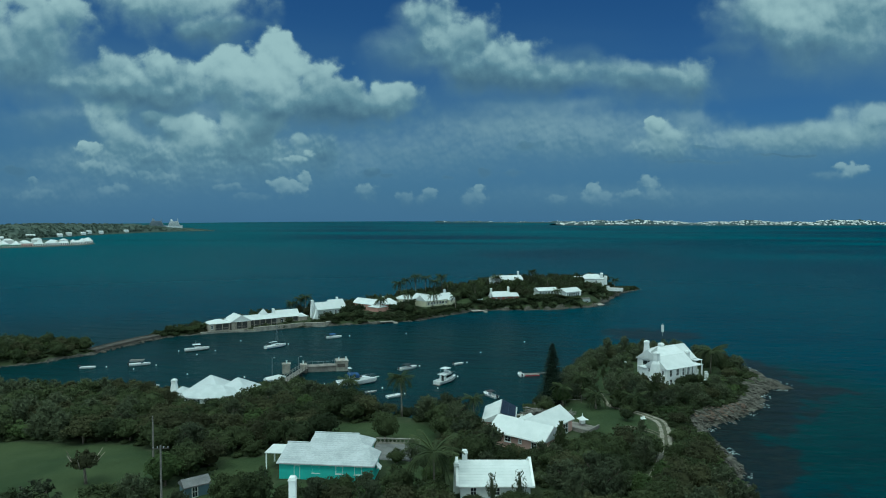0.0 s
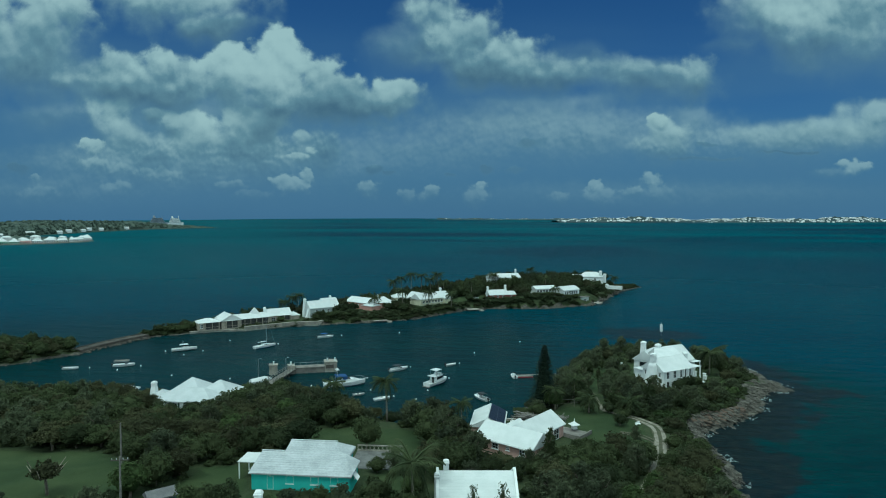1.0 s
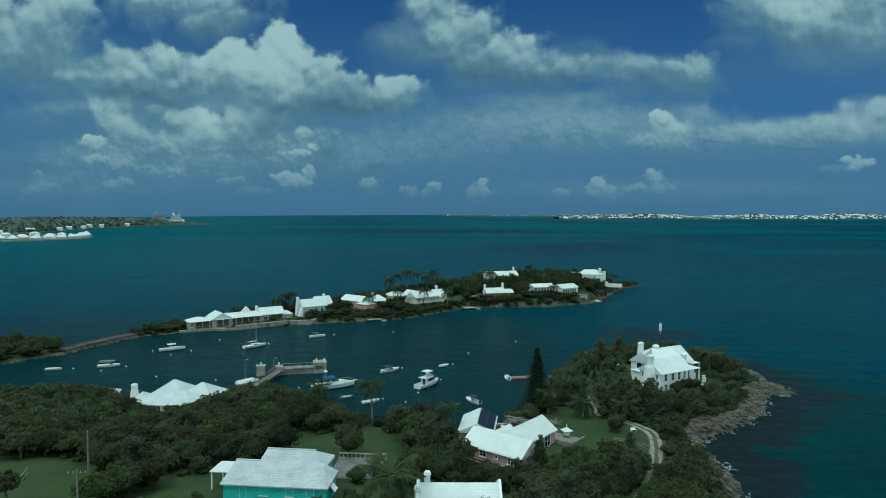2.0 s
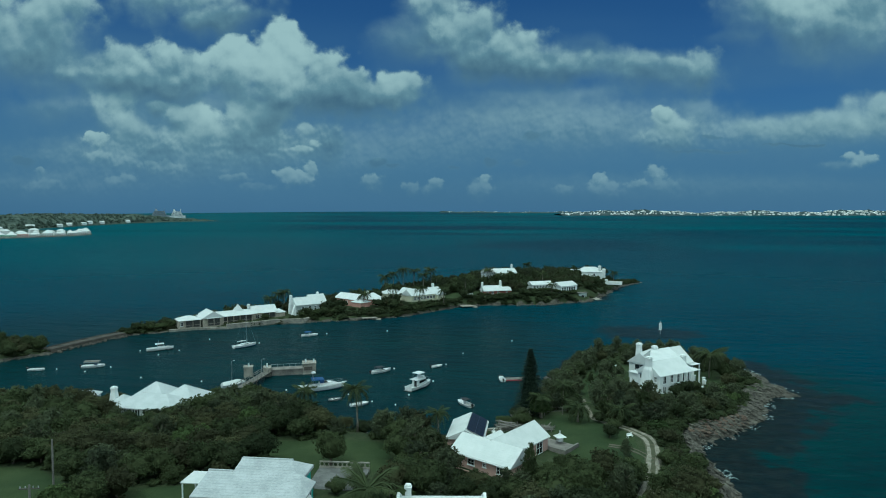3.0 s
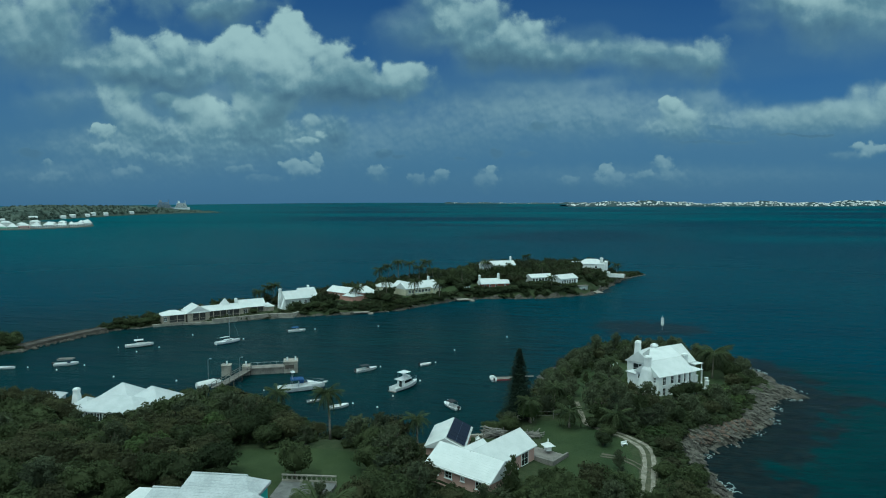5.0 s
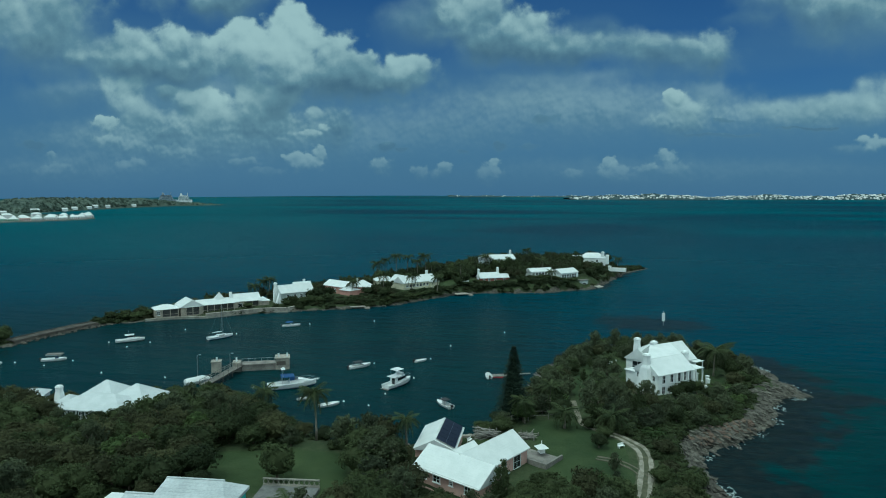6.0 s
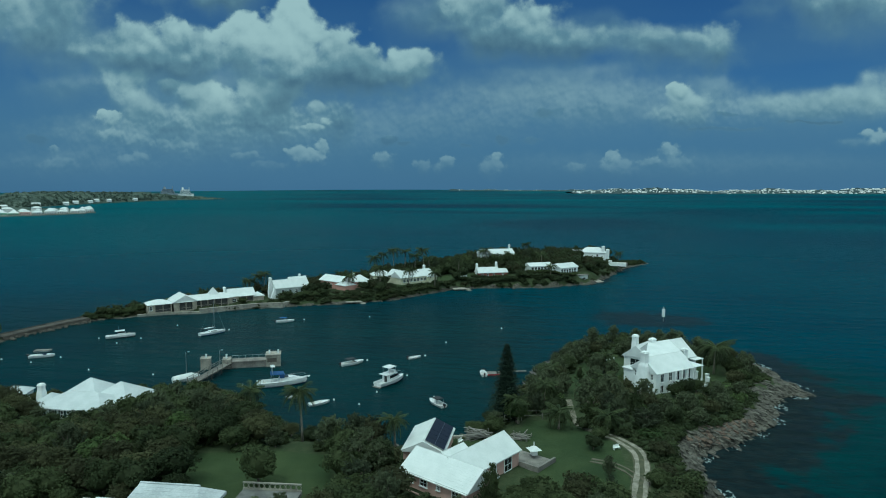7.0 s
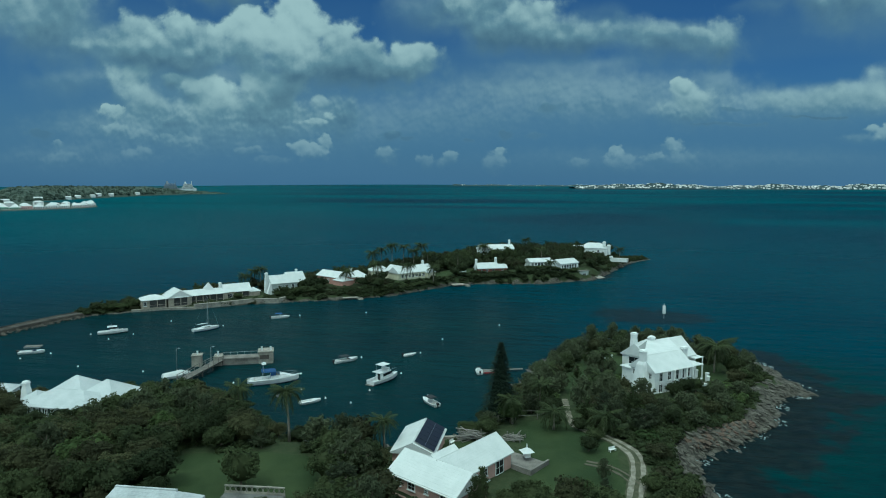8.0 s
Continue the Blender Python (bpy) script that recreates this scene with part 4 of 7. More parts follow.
def teal_house():
    z = 5.5
    h = thing("house", pose(-25.6, 99.0, z, 0, 0, -5.5), "teal rendered house with a weathered white hipped roof", "house")
    part("wall", Mesh().box(-7.5, -4.5, -1.2, 7.5, 0.7, 2.42), wall_teal, h)
    part("wall", Mesh().box(-3.9, 0.7, -1.2, 5.6, 5.6, 2.9), wall_teal, h)
    # one long front slope that runs up to the ridge of the narrower back part, with hips on one side
    slope_roof(h, [(-7.85, -4.85, 2.45), (7.85, -4.85, 2.45), (7.85, 1.0, 2.75), (5.5, 1.0, 3.752), (-7.85, 1.0, 3.752)], [(0, 1, 3, 4), (1, 2, 3)])
    slope_roof(h, [(-4.2, 1.0, 3.76), (4.9, 1.0, 3.76), (6.0, 1.02, 3.2), (6.0, 5.9, 3.2), (3.3, 4.1, 4.45), (-4.2, 4.1, 4.45), (-4.2, 5.9, 3.8)], [(0, 1, 4, 5), (1, 2, 3, 4), (3, 6, 5, 4)])
    # raised rims along the back eaves
    for x0, y0, x1, y1 in ((-7.9, 0.85, -4.2, 1.15), (-4.25, 4.05, 3.5, 4.35)):
        part("eave_rim", Mesh().box(x0, y0, 3.3 if y0 < 3 else 4.0, x1, y1, 3.9 if y0 < 3 else 4.6, chamfer=0.05), roof_worn, h)
    opening(h, -4.6, -4.4, -0.1, 1.0, 2.1, -90, door=True)
    opening(h, -1.6, -4.4, 0.9, 1.2, 1.2, -90), opening(h, 2.2, -4.4, 0.9, 1.2, 1.2, -90), opening(h, 5.2, -4.4, 0.9, 1.2, 1.2, -90)
    opening(h, 7.5, -1.0, 0.9, 1.2, 1.2, 0)
    part("awning_shutter", Mesh().box(0, -0.75, -0.04, 1.3, 0.75, 0.04), frame_white, h, "white propped top-hung shutter", at=pose(7.55, -2.4, 2.25, 0, 48, 0))
    porch(h, -9.2, 1.3, 4.2, 4.2, 2.5, -0.6, 2)
    part("back_post", Mesh().box(-11.1, 3.1, -0.6, -10.9, 3.3, 2.35), frame_white, h)
    # walled patio behind
    p = thing("patio", pose(-16.2, 108.4, gz(-16.2, 108.4) + 0.3, 0, 0, -4), "grey paved patio with a pierced stone wall", "patio")
    part("paving", Mesh().box(-4.0, -4.0, -0.8, 4.2, 4.0, 0.05, chamfer=0.03), paving, p)
    part("wall", Mesh().box(-4.0, 4.0, -0.8, 4.2, 4.25, 0.25).box(-4.0, 4.0, 0.95, 4.2, 4.25, 1.1), stone_pale, p)
    ring = Mesh().tube([(-0.36, 0, 0), (-0.25, 0, 0.25), (0, 0, 0.36), (0.25, 0, 0.25), (0.36, 0, 0), (0.25, 0, -0.25), (0, 0, -0.36), (-0.25, 0, -0.25), (-0.36, 0, 0)], 0.07, 4).data("pierced_ring")
    for i in range(11):
        part("pierced_ring", ring, stone_pale, p, at=pose(-3.6 + 0.74 * i, 4.12, 0.6))


def cottages():
    h = thing("house", pose(0.0, 91.6, 5.35, 0, 0, 0.5), "small white cottage with gable parapets and chimneys", "house")
    block(h, 0, 0, 10.2, 9.0, 2.4, 2.0, "gable", wall_white, parapet=True)
    chimney(h, -4.3, 0.3, 2.0, 5.9, 0.8, 0.7)
    chimney(h, -5.6, -1.4, -0.8, 4.6, 0.7, 1.0, 0.3)
    for x in (-3.2, 0.2, 3.4):
        opening(h, x, -4.5, 0.8, 0.95, 1.25, -90)
    g2 = thing("house", pose(-30.5, 72.6, 7.35, 0, 0, 0.4), "white house with a long ridge and a square chimney", "house")
    block(g2, 0, 0, 19.0, 8.0, 2.7, 1.7, "gable", wall_white)
    chimney(g2, 3.6, 3.4, 1.5, 6.0, 0.85, 0.85)
    for x in (-6, -2, 2, 6):
        opening(g2, x, -4.0, 0.8, 1.0, 1.3, -90)
    s = thing("shed", pose(-44.3, 88.6, gz(-44.3, 88.6), 0, 0, 38), "small blue-grey timber garden shed with felt roof", "shed")
    shed_wall = mat("blue_grey_boards", (0.10, 0.16, 0.19), (0.08, 0.13, 0.15), 0.8, 0.8, 0.3, 9.0)
    block(s, 0, 0, 3.6, 2.6, 1.9, 0.7, "gable", shed_wall, mat("grey_roof_felt", (0.17, 0.17, 0.17), (0.11, 0.11, 0.115), 0.8, 0.95), base=-0.4, over=0.2, rings=3)
    opening(s, -0.4, -1.3, 0.0, 0.9, 1.8, -90, door=True)


def harbour_house():
    h = thing("house", pose(-64.3, 151.4, 1.6, 0, 0, -9), "white harbour house with three hipped roofs and a flared chimney", "house")
    block(h, 0.4, -0.6, 14.4, 8.6, 2.4, 2.0, "hip", wall_white, roof_dim)
    block(h, -2.6, 5.4, 8.2, 8.2, 2.5, 2.7, "hip", wall_white, roof_dim)
    block(h, 5.2, 4.2, 8.8, 8.8, 2.5, 2.7, "hip", wall_white, roof_dim)
    block(h, -7.4, 0.2, 3.6, 4.6, 2.2, 1.3, "hip", wall_white, roof_dim)
    chimney(h, -9.2, -0.4, 0.0, 5.4, 1.0, 1.0, 0.6)
    for x in (-5.2, -2.8, -0.8):
        opening(h, x, -4.9, 0.4, 0.8, 1.5, -90, shutters=True)
    opening(h, 4.6, -4.9, 0.5, 0.9, 1.4, -90, shutters=True)
    g2 = thing("house", pose(-84.0, 160.0, 1.3, 0, 0, 12), "small white boathouse with hipped roof", "house")
    block(g2, 0, 0, 5.2, 4.2, 1.7, 1.0, "hip", wall_white, roof_dim)
    opening(g2, 0, -2.1, 0.4, 1.2, 1.3, -90)


def island_houses():
    def iz(x, y):
        return gz(x, y, ISLE)
    # long low waterfront house on its stone terrace
    h = thing("house", pose(-91.5, 264.4, 1.3, 0, 0, 36), "long low waterfront house of limestone with linked white roofs", "house")
    block(h, -9.5, 0.8, 8.0, 6.5, 2.7, 1.2, "hip", wall_stone)
    block(h, -1.0, 1.4, 9.2, 8.0, 3.0, 2.2, "gable", wall_stone, turn=90)
    block(h, 9.0, 1.6, 15.0, 6.5, 2.9, 1.4, "gable", wall_stone)
    block(h, 10.4, 2.4, 4.2, 4.2, 3.4, 3.0, "hip", wall_white)
    block(h, 20.5, 2.4, 10.0, 6.6, 3.0, 2.3, "gable", wall_stone)
    block(h, 27.0, 1.0, 4.0, 4.2, 2.4, 1.2, "hip", wall_stone)
    chimney(h, 14.6, 1.8, 3.0, 6.3, 0.9, 0.9)
    opening(h, -12.6, -2.45, 0.5, 1.0, 1.5, -90)
    veranda(h, -11.4, -6.0, -2.45, 2.5, 2), veranda(h, -3.4, 1.4, -3.2, 2.7, 2), veranda(h, 2.2, 14.6, -1.65, 2.6, 5)
    opening(h, 17.4, -0.9, 0.4, 1.6, 1.5, -90)
    veranda(h, 19.4, 24.6, -0.9, 2.6, 2)
    w1 = thing("terrace_wall", pose(0, 0, 0), "weathered limestone quay wall along a waterfront terrace", "wall")
    line = [(-104, 252.6), (-95, 257.4), (-84.5, 259.2), (-75, 266.2), (-67, 271.8), (-58, 273.0), (-56, 277)]
    for (ax, ay), (bx, by) in zip(line, line[1:]):
        d = math.hypot(bx - ax, by - ay)
        high = 1.7 if ax > -90 else 0.7
        part("wall_run", Mesh().box(0, 0, -1.2, d, 1.1, high, taper=0.06).box(-0.05, -0.08, high, d + 0.05, 1.2, high + 0.12), stone_pale, w1, at=pose(ax, ay, 0, 0, 0, math.degrees(math.atan2(by - ay, bx - ax))))
    # tall-gabled house
    h = thing("house", pose(-59.2, 286.6, 3.2, 0, 0, 36), "white gabled house with buttressed end and two chimneys", "house")
    block(h, 0, 0, 13.0, 6.6, 3.3, 2.6, "gable", wall_grey, parapet=False)
    block(h, 4.2, 1.6, 7.0, 7.4, 3.3, 3.2, "gable", wall_grey)
    chimney(h, -7.2, 1.0, -1.0, 7.0, 1.0, 1.0, 0.6)
    chimney(h, 5.6, 2.4, 4.0, 7.4, 0.8, 0.8)
    for x in (-3.6, -0.6, 2.0, 4.6):
        opening(h, x, -3.3, 0.6, 1.1, 1.7, -90)
    part("buttress", Mesh().loft([[(-8.4, -3.2, -1.2), (-6.5, -3.2, -1.2), (-6.5, -1.6, -1.2), (-8.4, -1.6, -1.2)], [(-6.9, -3.1, 3.2), (-6.5, -3.1, 3.2), (-6.5, -1.7, 3.2), (-6.9, -1.7, 3.2)]]), wall_white, h)
    # coral house
    h = thing("house", pose(-43.4, 304.0, 3.3, 0, 0, -38), "coral pink house with white stepped roof", "house")
    block(h, 0, 0, 13.0, 7.0, 3.2, 1.9, "gable", wall_coral)
    block(h, 8.5, -2.2, 6.0, 5.5, 2.4, 1.2, "hip", wall_coral, walls=True)
    for x in (-3.0, 1.0):
        opening(h, x, -3.5, 0.6, 1.0, 1.5, -90)
    h = thing("house", pose(-33.6, 305.5, 3.3, 0, 0, 28), "pink house with a white hipped roof and chimney", "house")
    block(h, 0, 0, 7.5, 7.0, 3.0, 2.2, "hip", wall_coral)
    chimney(h, -3.0, -1.0, 2.6, 6.4, 0.8, 0.8)
    porch(h, 2.6, -4.8, 6.0, 3.0, 2.7, -1.0, 4)
    # cream house with a row of windows
    h = thing("house", pose(-11.6, 318.0, 3.6, 0, 0, 42), "large cream house with white roof and long window row", "house")
    block(h, 0, 0, 19.0, 7.8, 3.2, 2.4, "gable", wall_cream)
    block(h, -6.0, 4.0, 6.0, 7.0, 3.2, 2.6, "gable", wall_cream, turn=90)
    block(h, 7.0, -3.2, 5.0, 4.4, 2.8, 1.2, "gable", wall_cream, turn=90)
    chimney(h, 7.6, 1.4, 3.4, 7.2, 0.9, 0.9)
    for i in range(7):
        opening(h, -7.6 + 1.9 * i, -3.9, 1.0, 1.3, 1.3, -90)
    opening(h, 7.0, -5.4, 0.8, 1.2, 1.3, -90)
    h = thing("house", pose(-26.5, 324.0, 3.8, 0, 0, 20), "white roofed cottage among palms", "house")
    block(h, 0, 0, 9.0, 6.5, 2.6, 1.6, "hip", wall_cream)
    opening(h, -2, -3.25, 0.6, 1.2, 1.3, -90), opening(h, 2, -3.25, 0.6, 1.2, 1.3, -90)
    # red cottage
    h = thing("house", pose(23.2, 336.2, 3.7, 0, 0, 18), "brick-red cottage with white roof and two chimneys", "house")
    block(h, -1.0, 0, 10.0, 5.6, 2.7, 2.1, "gable", wall_red)
    block(h, 6.4, 0.4, 4.6, 4.6, 2.5, 1.4, "gable", wall_red)
    chimney(h, -6.0, 0.2, 0.0, 6.6, 0.9, 0.9, 0.3), chimney(h, 3.6, 0.0, 3.0, 7.2, 0.9, 0.9, 0.3)
    for x in (-4.2, -1.6, 1.4):
        opening(h, x, -2.8, 0.1, 0.95, 2.0, -90)
    opening(h, 6.4, -1.9, 0.5, 0.9, 1.4, -90)
    h = thing("shed", pose(10.8, 333.0, iz(10.8, 333.0), 0, 0, 18), "little white-roofed garden outbuilding", "shed")
    block(h, 0, 0, 3.4, 2.8, 2.0, 1.0, "hip", wall_white)
    # house on the crown of the island
    h = thing("house", pose(27.0, 358.0, 10.0, 0, 0, 20), "white house on the wooded crown of the island", "house")
    block(h, 0.5, 0, 17.4, 6.6, 3.1, 1.9, "gable", wall_white)
    chimney(h, 8.0, 0.2, 3.0, 7.2, 0.8, 0.8)
    for x in (-7, -4, 2, 5):
        opening(h, x, -3.5, 0.8, 1.1, 1.4, -90)
    # pair of flat-fronted houses
    h = thing("house", pose(47.8, 347.2, 4.75, 0, 0, 22), "grey-white bungalow with a tall glazed front", "house")
    block(h, 0, 0, 12.0, 6.0, 3.5, 1.3, "gable", wall_white)
    for i in range(6):
        opening(h, -4.8 + 1.75 * i, -3.0, 0.3, 1.3, 2.6, -90)
    h = thing("house", pose(59.8, 344.4, 4.6, 0, 0, 38), "white bungalow with a shaded glazed veranda", "house")
    block(h, 0, 0, 12.0, 7.0, 3.4, 1.7, "gable", wall_white)
    for i in range(6):
        opening(h, -4.9 + 1.75 * i, -3.5, 0.2, 1.4, 2.5, -90)
    opening(h, 6.0, 0, 0.4, 1.0, 2.0, 0)
    # house at the point
    h = thing("house", pose(83.0, 391.5, 7.6, 0, 0, -14), "white house with a broad roof near the point", "house")
    block(h, 0, 0, 14.0, 8.0, 3.2, 2.4, "hip", wall_white)
    block(h, -7.0, 1.0, 8.0, 5.0, 2.6, 1.2, "gable", wall_white)
    chimney(h, 5.6, -2.8, -0.5, 6.6, 1.6, 1.4, 0.2), chimney(h, 8.0, -1.4, -0.5, 4.8, 1.8, 1.6)
    opening(h, 2.6, -4.0, 0.6, 1.1, 1.5, -90)
    t = thing("terrace_wall", pose(95.6, 384.0, 5.0, 0, 0, -22), "white terrace wall and low steps near the point", "wall")
    part("wall_run", Mesh().box(-4, -0.3, -1.5, 4, 0.3, 0.5, chamfer=0.05).box(-5.5, -0.4, -1.5, -4, 2.0, 1.4), wall_white, t)
    part("terrace", Mesh().box(-4, 0.3, -1.5, 4, 5, 0.2), stone_pale, t)
    b = thing("boathouse", pose(68.0, 343.5, 0.9, 0, 0, 30), "grey stone boathouse set into the bank", "boathouse")
    part("wall", Mesh().box(-2.6, -2.0, -1.0, 2.6, 2.0, 3.2, taper=0.05), wall_grey, b)
    part("roof", Mesh().box(-2.9, -2.3, 3.2, 2.9, 2.3, 3.5, chamfer=0.06), concrete, b)
    opening(b, 0, -2.0, 0.0, 2.2, 2.2, -90, door=True)
    sl = thing("slipway", pose(76.5, 349.0, 0.4, 0, 0, 40), "pale concrete slipway running into the water", "slipway")
    part("slab", Mesh().loft([[(-2.5, -3, -1.2), (2.5, -3, -1.2), (2.5, 3, -0.8), (-2.5, 3, -0.8)], [(-2.4, -3, -0.3), (2.4, -3, -0.3), (2.4, 3, 0.7), (-2.4, 3, 0.7)]]), stone_pale, sl)
    for x, y, a, lab in ((9.5, 318.5, 25, "low stone landing with steps at the water"), (-32.5, 283.5, 18, "small pale jetty on stubby piles")):
        j = thing("landing", pose(x, y, 0, 0, 0, a), lab, "jetty")
        part("deck", Mesh().box(-3.2, -1.6, 0.55, 3.2, 2.5, 0.85, chamfer=0.04), stone_pale, j)
        for px in (-2.8, -1.0, 1.0, 2.8):
            part("pile", Mesh().tube([(px, -1.2, -1.5), (px, -1.2, 0.56)], 0.18, 6), concrete, j)
        part("steps", Mesh().box(2.6, -3.0, -0.8, 4.4, -1.4, 0.25).box(2.4, -1.6, -0.8, 4.6, 0.4, 0.5), stone_pale, j)


white_house(), pink_house(), teal_house(), cottages(), harbour_house(), island_houses()


# ---- vegetation ----
class Chart:
    """Heights and shore distances read off a fine grid, for planting."""

    def __init__(self, shape, lo, hi, step=1.0):
        xs, ys = np.arange(lo[0], hi[0], step), np.arange(lo[1], hi[1], step)
        X, Y = np.meshgrid(xs, ys, indexing="ij")
        self.lo, self.step, self.z, self.d = lo, step, ground(X, Y, shape), inland(X, Y, shape)

    def read(self, table, x, y):
        u, v = (x - self.lo[0]) / self.step, (y - self.lo[1]) / self.step
        i, j = min(max(int(u), 0), table.shape[0] - 2), min(max(int(v), 0), table.shape[1] - 2)
        a, b = min(max(u - i, 0), 1), min(max(v - j, 0), 1)
        return float((table[i, j] * (1 - a) + table[i + 1, j] * a) * (1 - b) + (table[i, j + 1] * (1 - a) + table[i + 1, j + 1] * a) * b)


CHARTS = {id(MAIN): Chart(MAIN, (-215, 40), (110, 245)), id(ISLE): Chart(ISLE, (-140, 230), (140, 450))}


def gz(x, y, shape=None):
    c = CHARTS[id(MAIN if shape is None else shape)]
    return c.read(c.z, x, y)


def leaf_quads(r, p, facing, size, long=1.0, along=None):
    """Small pointed leaves at p that face that way; along: the way of their long side."""
    n = facing / np.linalg.norm(facing, axis=1)[:, None]
    a = np.cross(n, r.normal(size=p.shape) if along is None else along)
    a /= np.linalg.norm(a, axis=1)[:, None] + 1e-9
    b = np.cross(n, a)
    s = (size * (0.6 + 0.8 * r.random(len(p))))[:, None]
    q = np.stack([p - a * s * 0.42, p - b * s * 0.5 * long, p + a * s * 0.42, p + b * s * 0.5 * long], 1)
    return q.reshape(-1, 3), np.arange(4 * len(p)).reshape(-1, 4)


def swell(r, rough):
    """A crown's uneven outline: how far out it reaches, by the way from its middle."""
    w, ph = r.normal(size=(4, 3)) * np.array([[2.2], [3.0], [4.2], [5.5]]), r.random(4) * 6.28
    return lambda n: 0.74 + rough * (np.sin(n @ w.T + ph) * np.array((0.5, 0.45, 0.35, 0.3))).sum(1)


def heart(reach, spread, lift, size, sides=9, rows=6):
    """The dense shaded middle of a crown."""
    t, u = np.meshgrid(np.linspace(0.06, 0.94, rows) * np.pi, np.arange(sides) * 2 * np.pi / sides, indexing="ij")
    n = np.stack([np.sin(t) * np.cos(u), np.sin(t) * np.sin(u), -np.cos(t)], -1).reshape(-1, 3)
    v = n * (reach(n) * size)[:, None] * np.array(spread) + np.array((0, 0, lift))
    f = [(i * sides + j, i * sides + (j + 1) % sides, (i + 1) * sides + (j + 1) % sides, (i + 1) * sides + j) for i in range(rows - 1) for j in range(sides)]
    return v, np.array(f)


def join_quads(*sets):
    v, f, k = [], [], 0
    for a, b in sets:
        v.append(a)
        f.append(np.asarray(b) + k)
        k += len(a)
    return Quads(np.concatenate(v), np.concatenate(f))


def leaf_cloud(seed, lobes, leaves, size, spread=(1, 1, 0.8), lift=0.0, lobe=(0.12, 0.26), rough=0.16, core=0.72):
    """A crown of radius about 1: many small sprays of leaves over an uneven dome, some standing out of it."""
    r = np.random.default_rng(seed)
    reach = swell(r, rough)
    n = r.normal(size=(lobes, 3))
    n[:, 2] = np.abs(n[:, 2]) * 1.05 - 0.35
    n /= np.linalg.norm(n, axis=1)[:, None]
    c = n * (reach(n) + 0.07 * r.normal(size=lobes))[:, None]
    rad = r.uniform(*lobe, lobes)
    which = r.choice(lobes, leaves, p=rad ** 2 / (rad ** 2).sum())
    d = r.normal(size=(leaves, 3))
    d[:, 2] += 0.3
    d /= np.linalg.norm(d, axis=1)[:, None]
    p = (c[which] + d * (rad[which] * (0.35 + 0.85 * r.random(leaves)))[:, None]) * np.array(spread) + np.array((0, 0, lift))
    face = d * 0.45 + n[which] * 0.45 + np.array((0, 0, 0.45)) + 0.55 * r.normal(size=(leaves, 3))
    sets = [leaf_quads(r, p, face, size, 1.25)]
    if core:
        sets.append(heart(reach, spread, lift, core))
    return join_quads(*sets)


def plume_crown(seed, limbs, leaves, size, tall=2.1, wide=0.95, low=0.25, cone=0.75, rise=0.55):
    """An open feathery crown: limbs that sweep up and out from a leader, each hung with fine sprays."""
    r = np.random.default_rng(seed)
    t = np.sort(r.random(limbs)) ** 0.85
    turn = np.arange(limbs) * 2.4 + r.normal(size=limbs) * 0.4
    long = wide * ((1 - t) ** cone * 0.9 + 0.16) * r.uniform(0.7, 1.2, limbs)
    which = r.choice(limbs, leaves, p=long / long.sum())
    s = r.random(leaves) ** 0.7
    out = np.stack([np.cos(turn), np.sin(turn), np.zeros(limbs)], 1)[which]
    root = low + (tall - low) * t[which] * 0.86
    reach = long[which] * s
    p = out * reach[:, None] + np.stack([0 * s, 0 * s, root + reach * rise * (0.25 + 0.9 * s)], 1)
    p += r.normal(size=p.shape) * (0.03 + 0.045 * (1 - s))[:, None] * np.array((1, 1, 0.8))
    along = out * 0.7 + np.array((0, 0, 0.75)) + r.normal(size=p.shape) * 0.45
    face = r.normal(size=p.shape) + np.array((0, 0, 0.7)) + out * 0.3
    side = np.cross(along, face)
    q = leaf_quads(r, p, face, size, 2.6, side)
    k = [(0.20 * wide, low + 0.05), (0.30 * wide, low + 0.22 * tall), (0.18 * wide, low + 0.5 * tall), (0.03, tall * 0.8)]
    ring = [[(a * math.cos(u), a * math.sin(u), z) for u in np.arange(7) * 2 * math.pi / 7] for a, z in k]
    f = [(i * 7 + j, i * 7 + (j + 1) % 7, (i + 1) * 7 + (j + 1) % 7, (i + 1) * 7 + j) for i in range(3) for j in range(7)]
    return join_quads(q, (np.array(ring).reshape(-1, 3), np.array(f)))


def trunk_mesh(seed, top, radius, limbs, spring=1.0):
    r = random.Random(seed)
    m = Mesh()
    bend = [(0, 0, -0.25), (r.uniform(-.05, .05), r.uniform(-.05, .05), top * 0.5), (r.uniform(-.1, .1), r.uniform(-.1, .1), top)]
    m.tube(bend, [radius * 1.3, radius, radius * 0.7], 7)
    for i in range(limbs):
        a = 2 * math.pi * (i + r.random() * 0.6) / limbs
        l = r.uniform(0.35, 0.55) * spring
        m.tube([bend[2], (bend[2][0] + l * 0.5 * math.cos(a), bend[2][1] + l * 0.5 * math.sin(a), top + 0.12), (l * math.cos(a), l * math.sin(a), top + 0.35 * spring)],
               [radius * 0.6, radius * 0.45, radius * 0.2], 5)
    return m


KINDS = {}


def tree_kind(key, label, category, crown, material, trunk_top=0.55, radius=0.06, limbs=4, name="tree", bark_mat=None, spring=1.0):
    c = crown.data("crown")
    c.materials.append(material)
    t = trunk_mesh(len(KINDS), trunk_top, radius, limbs, spring).data("trunk", True)
    t.materials.append(bark_mat or bark)
    KINDS[key] = (name, label, category, c, t)


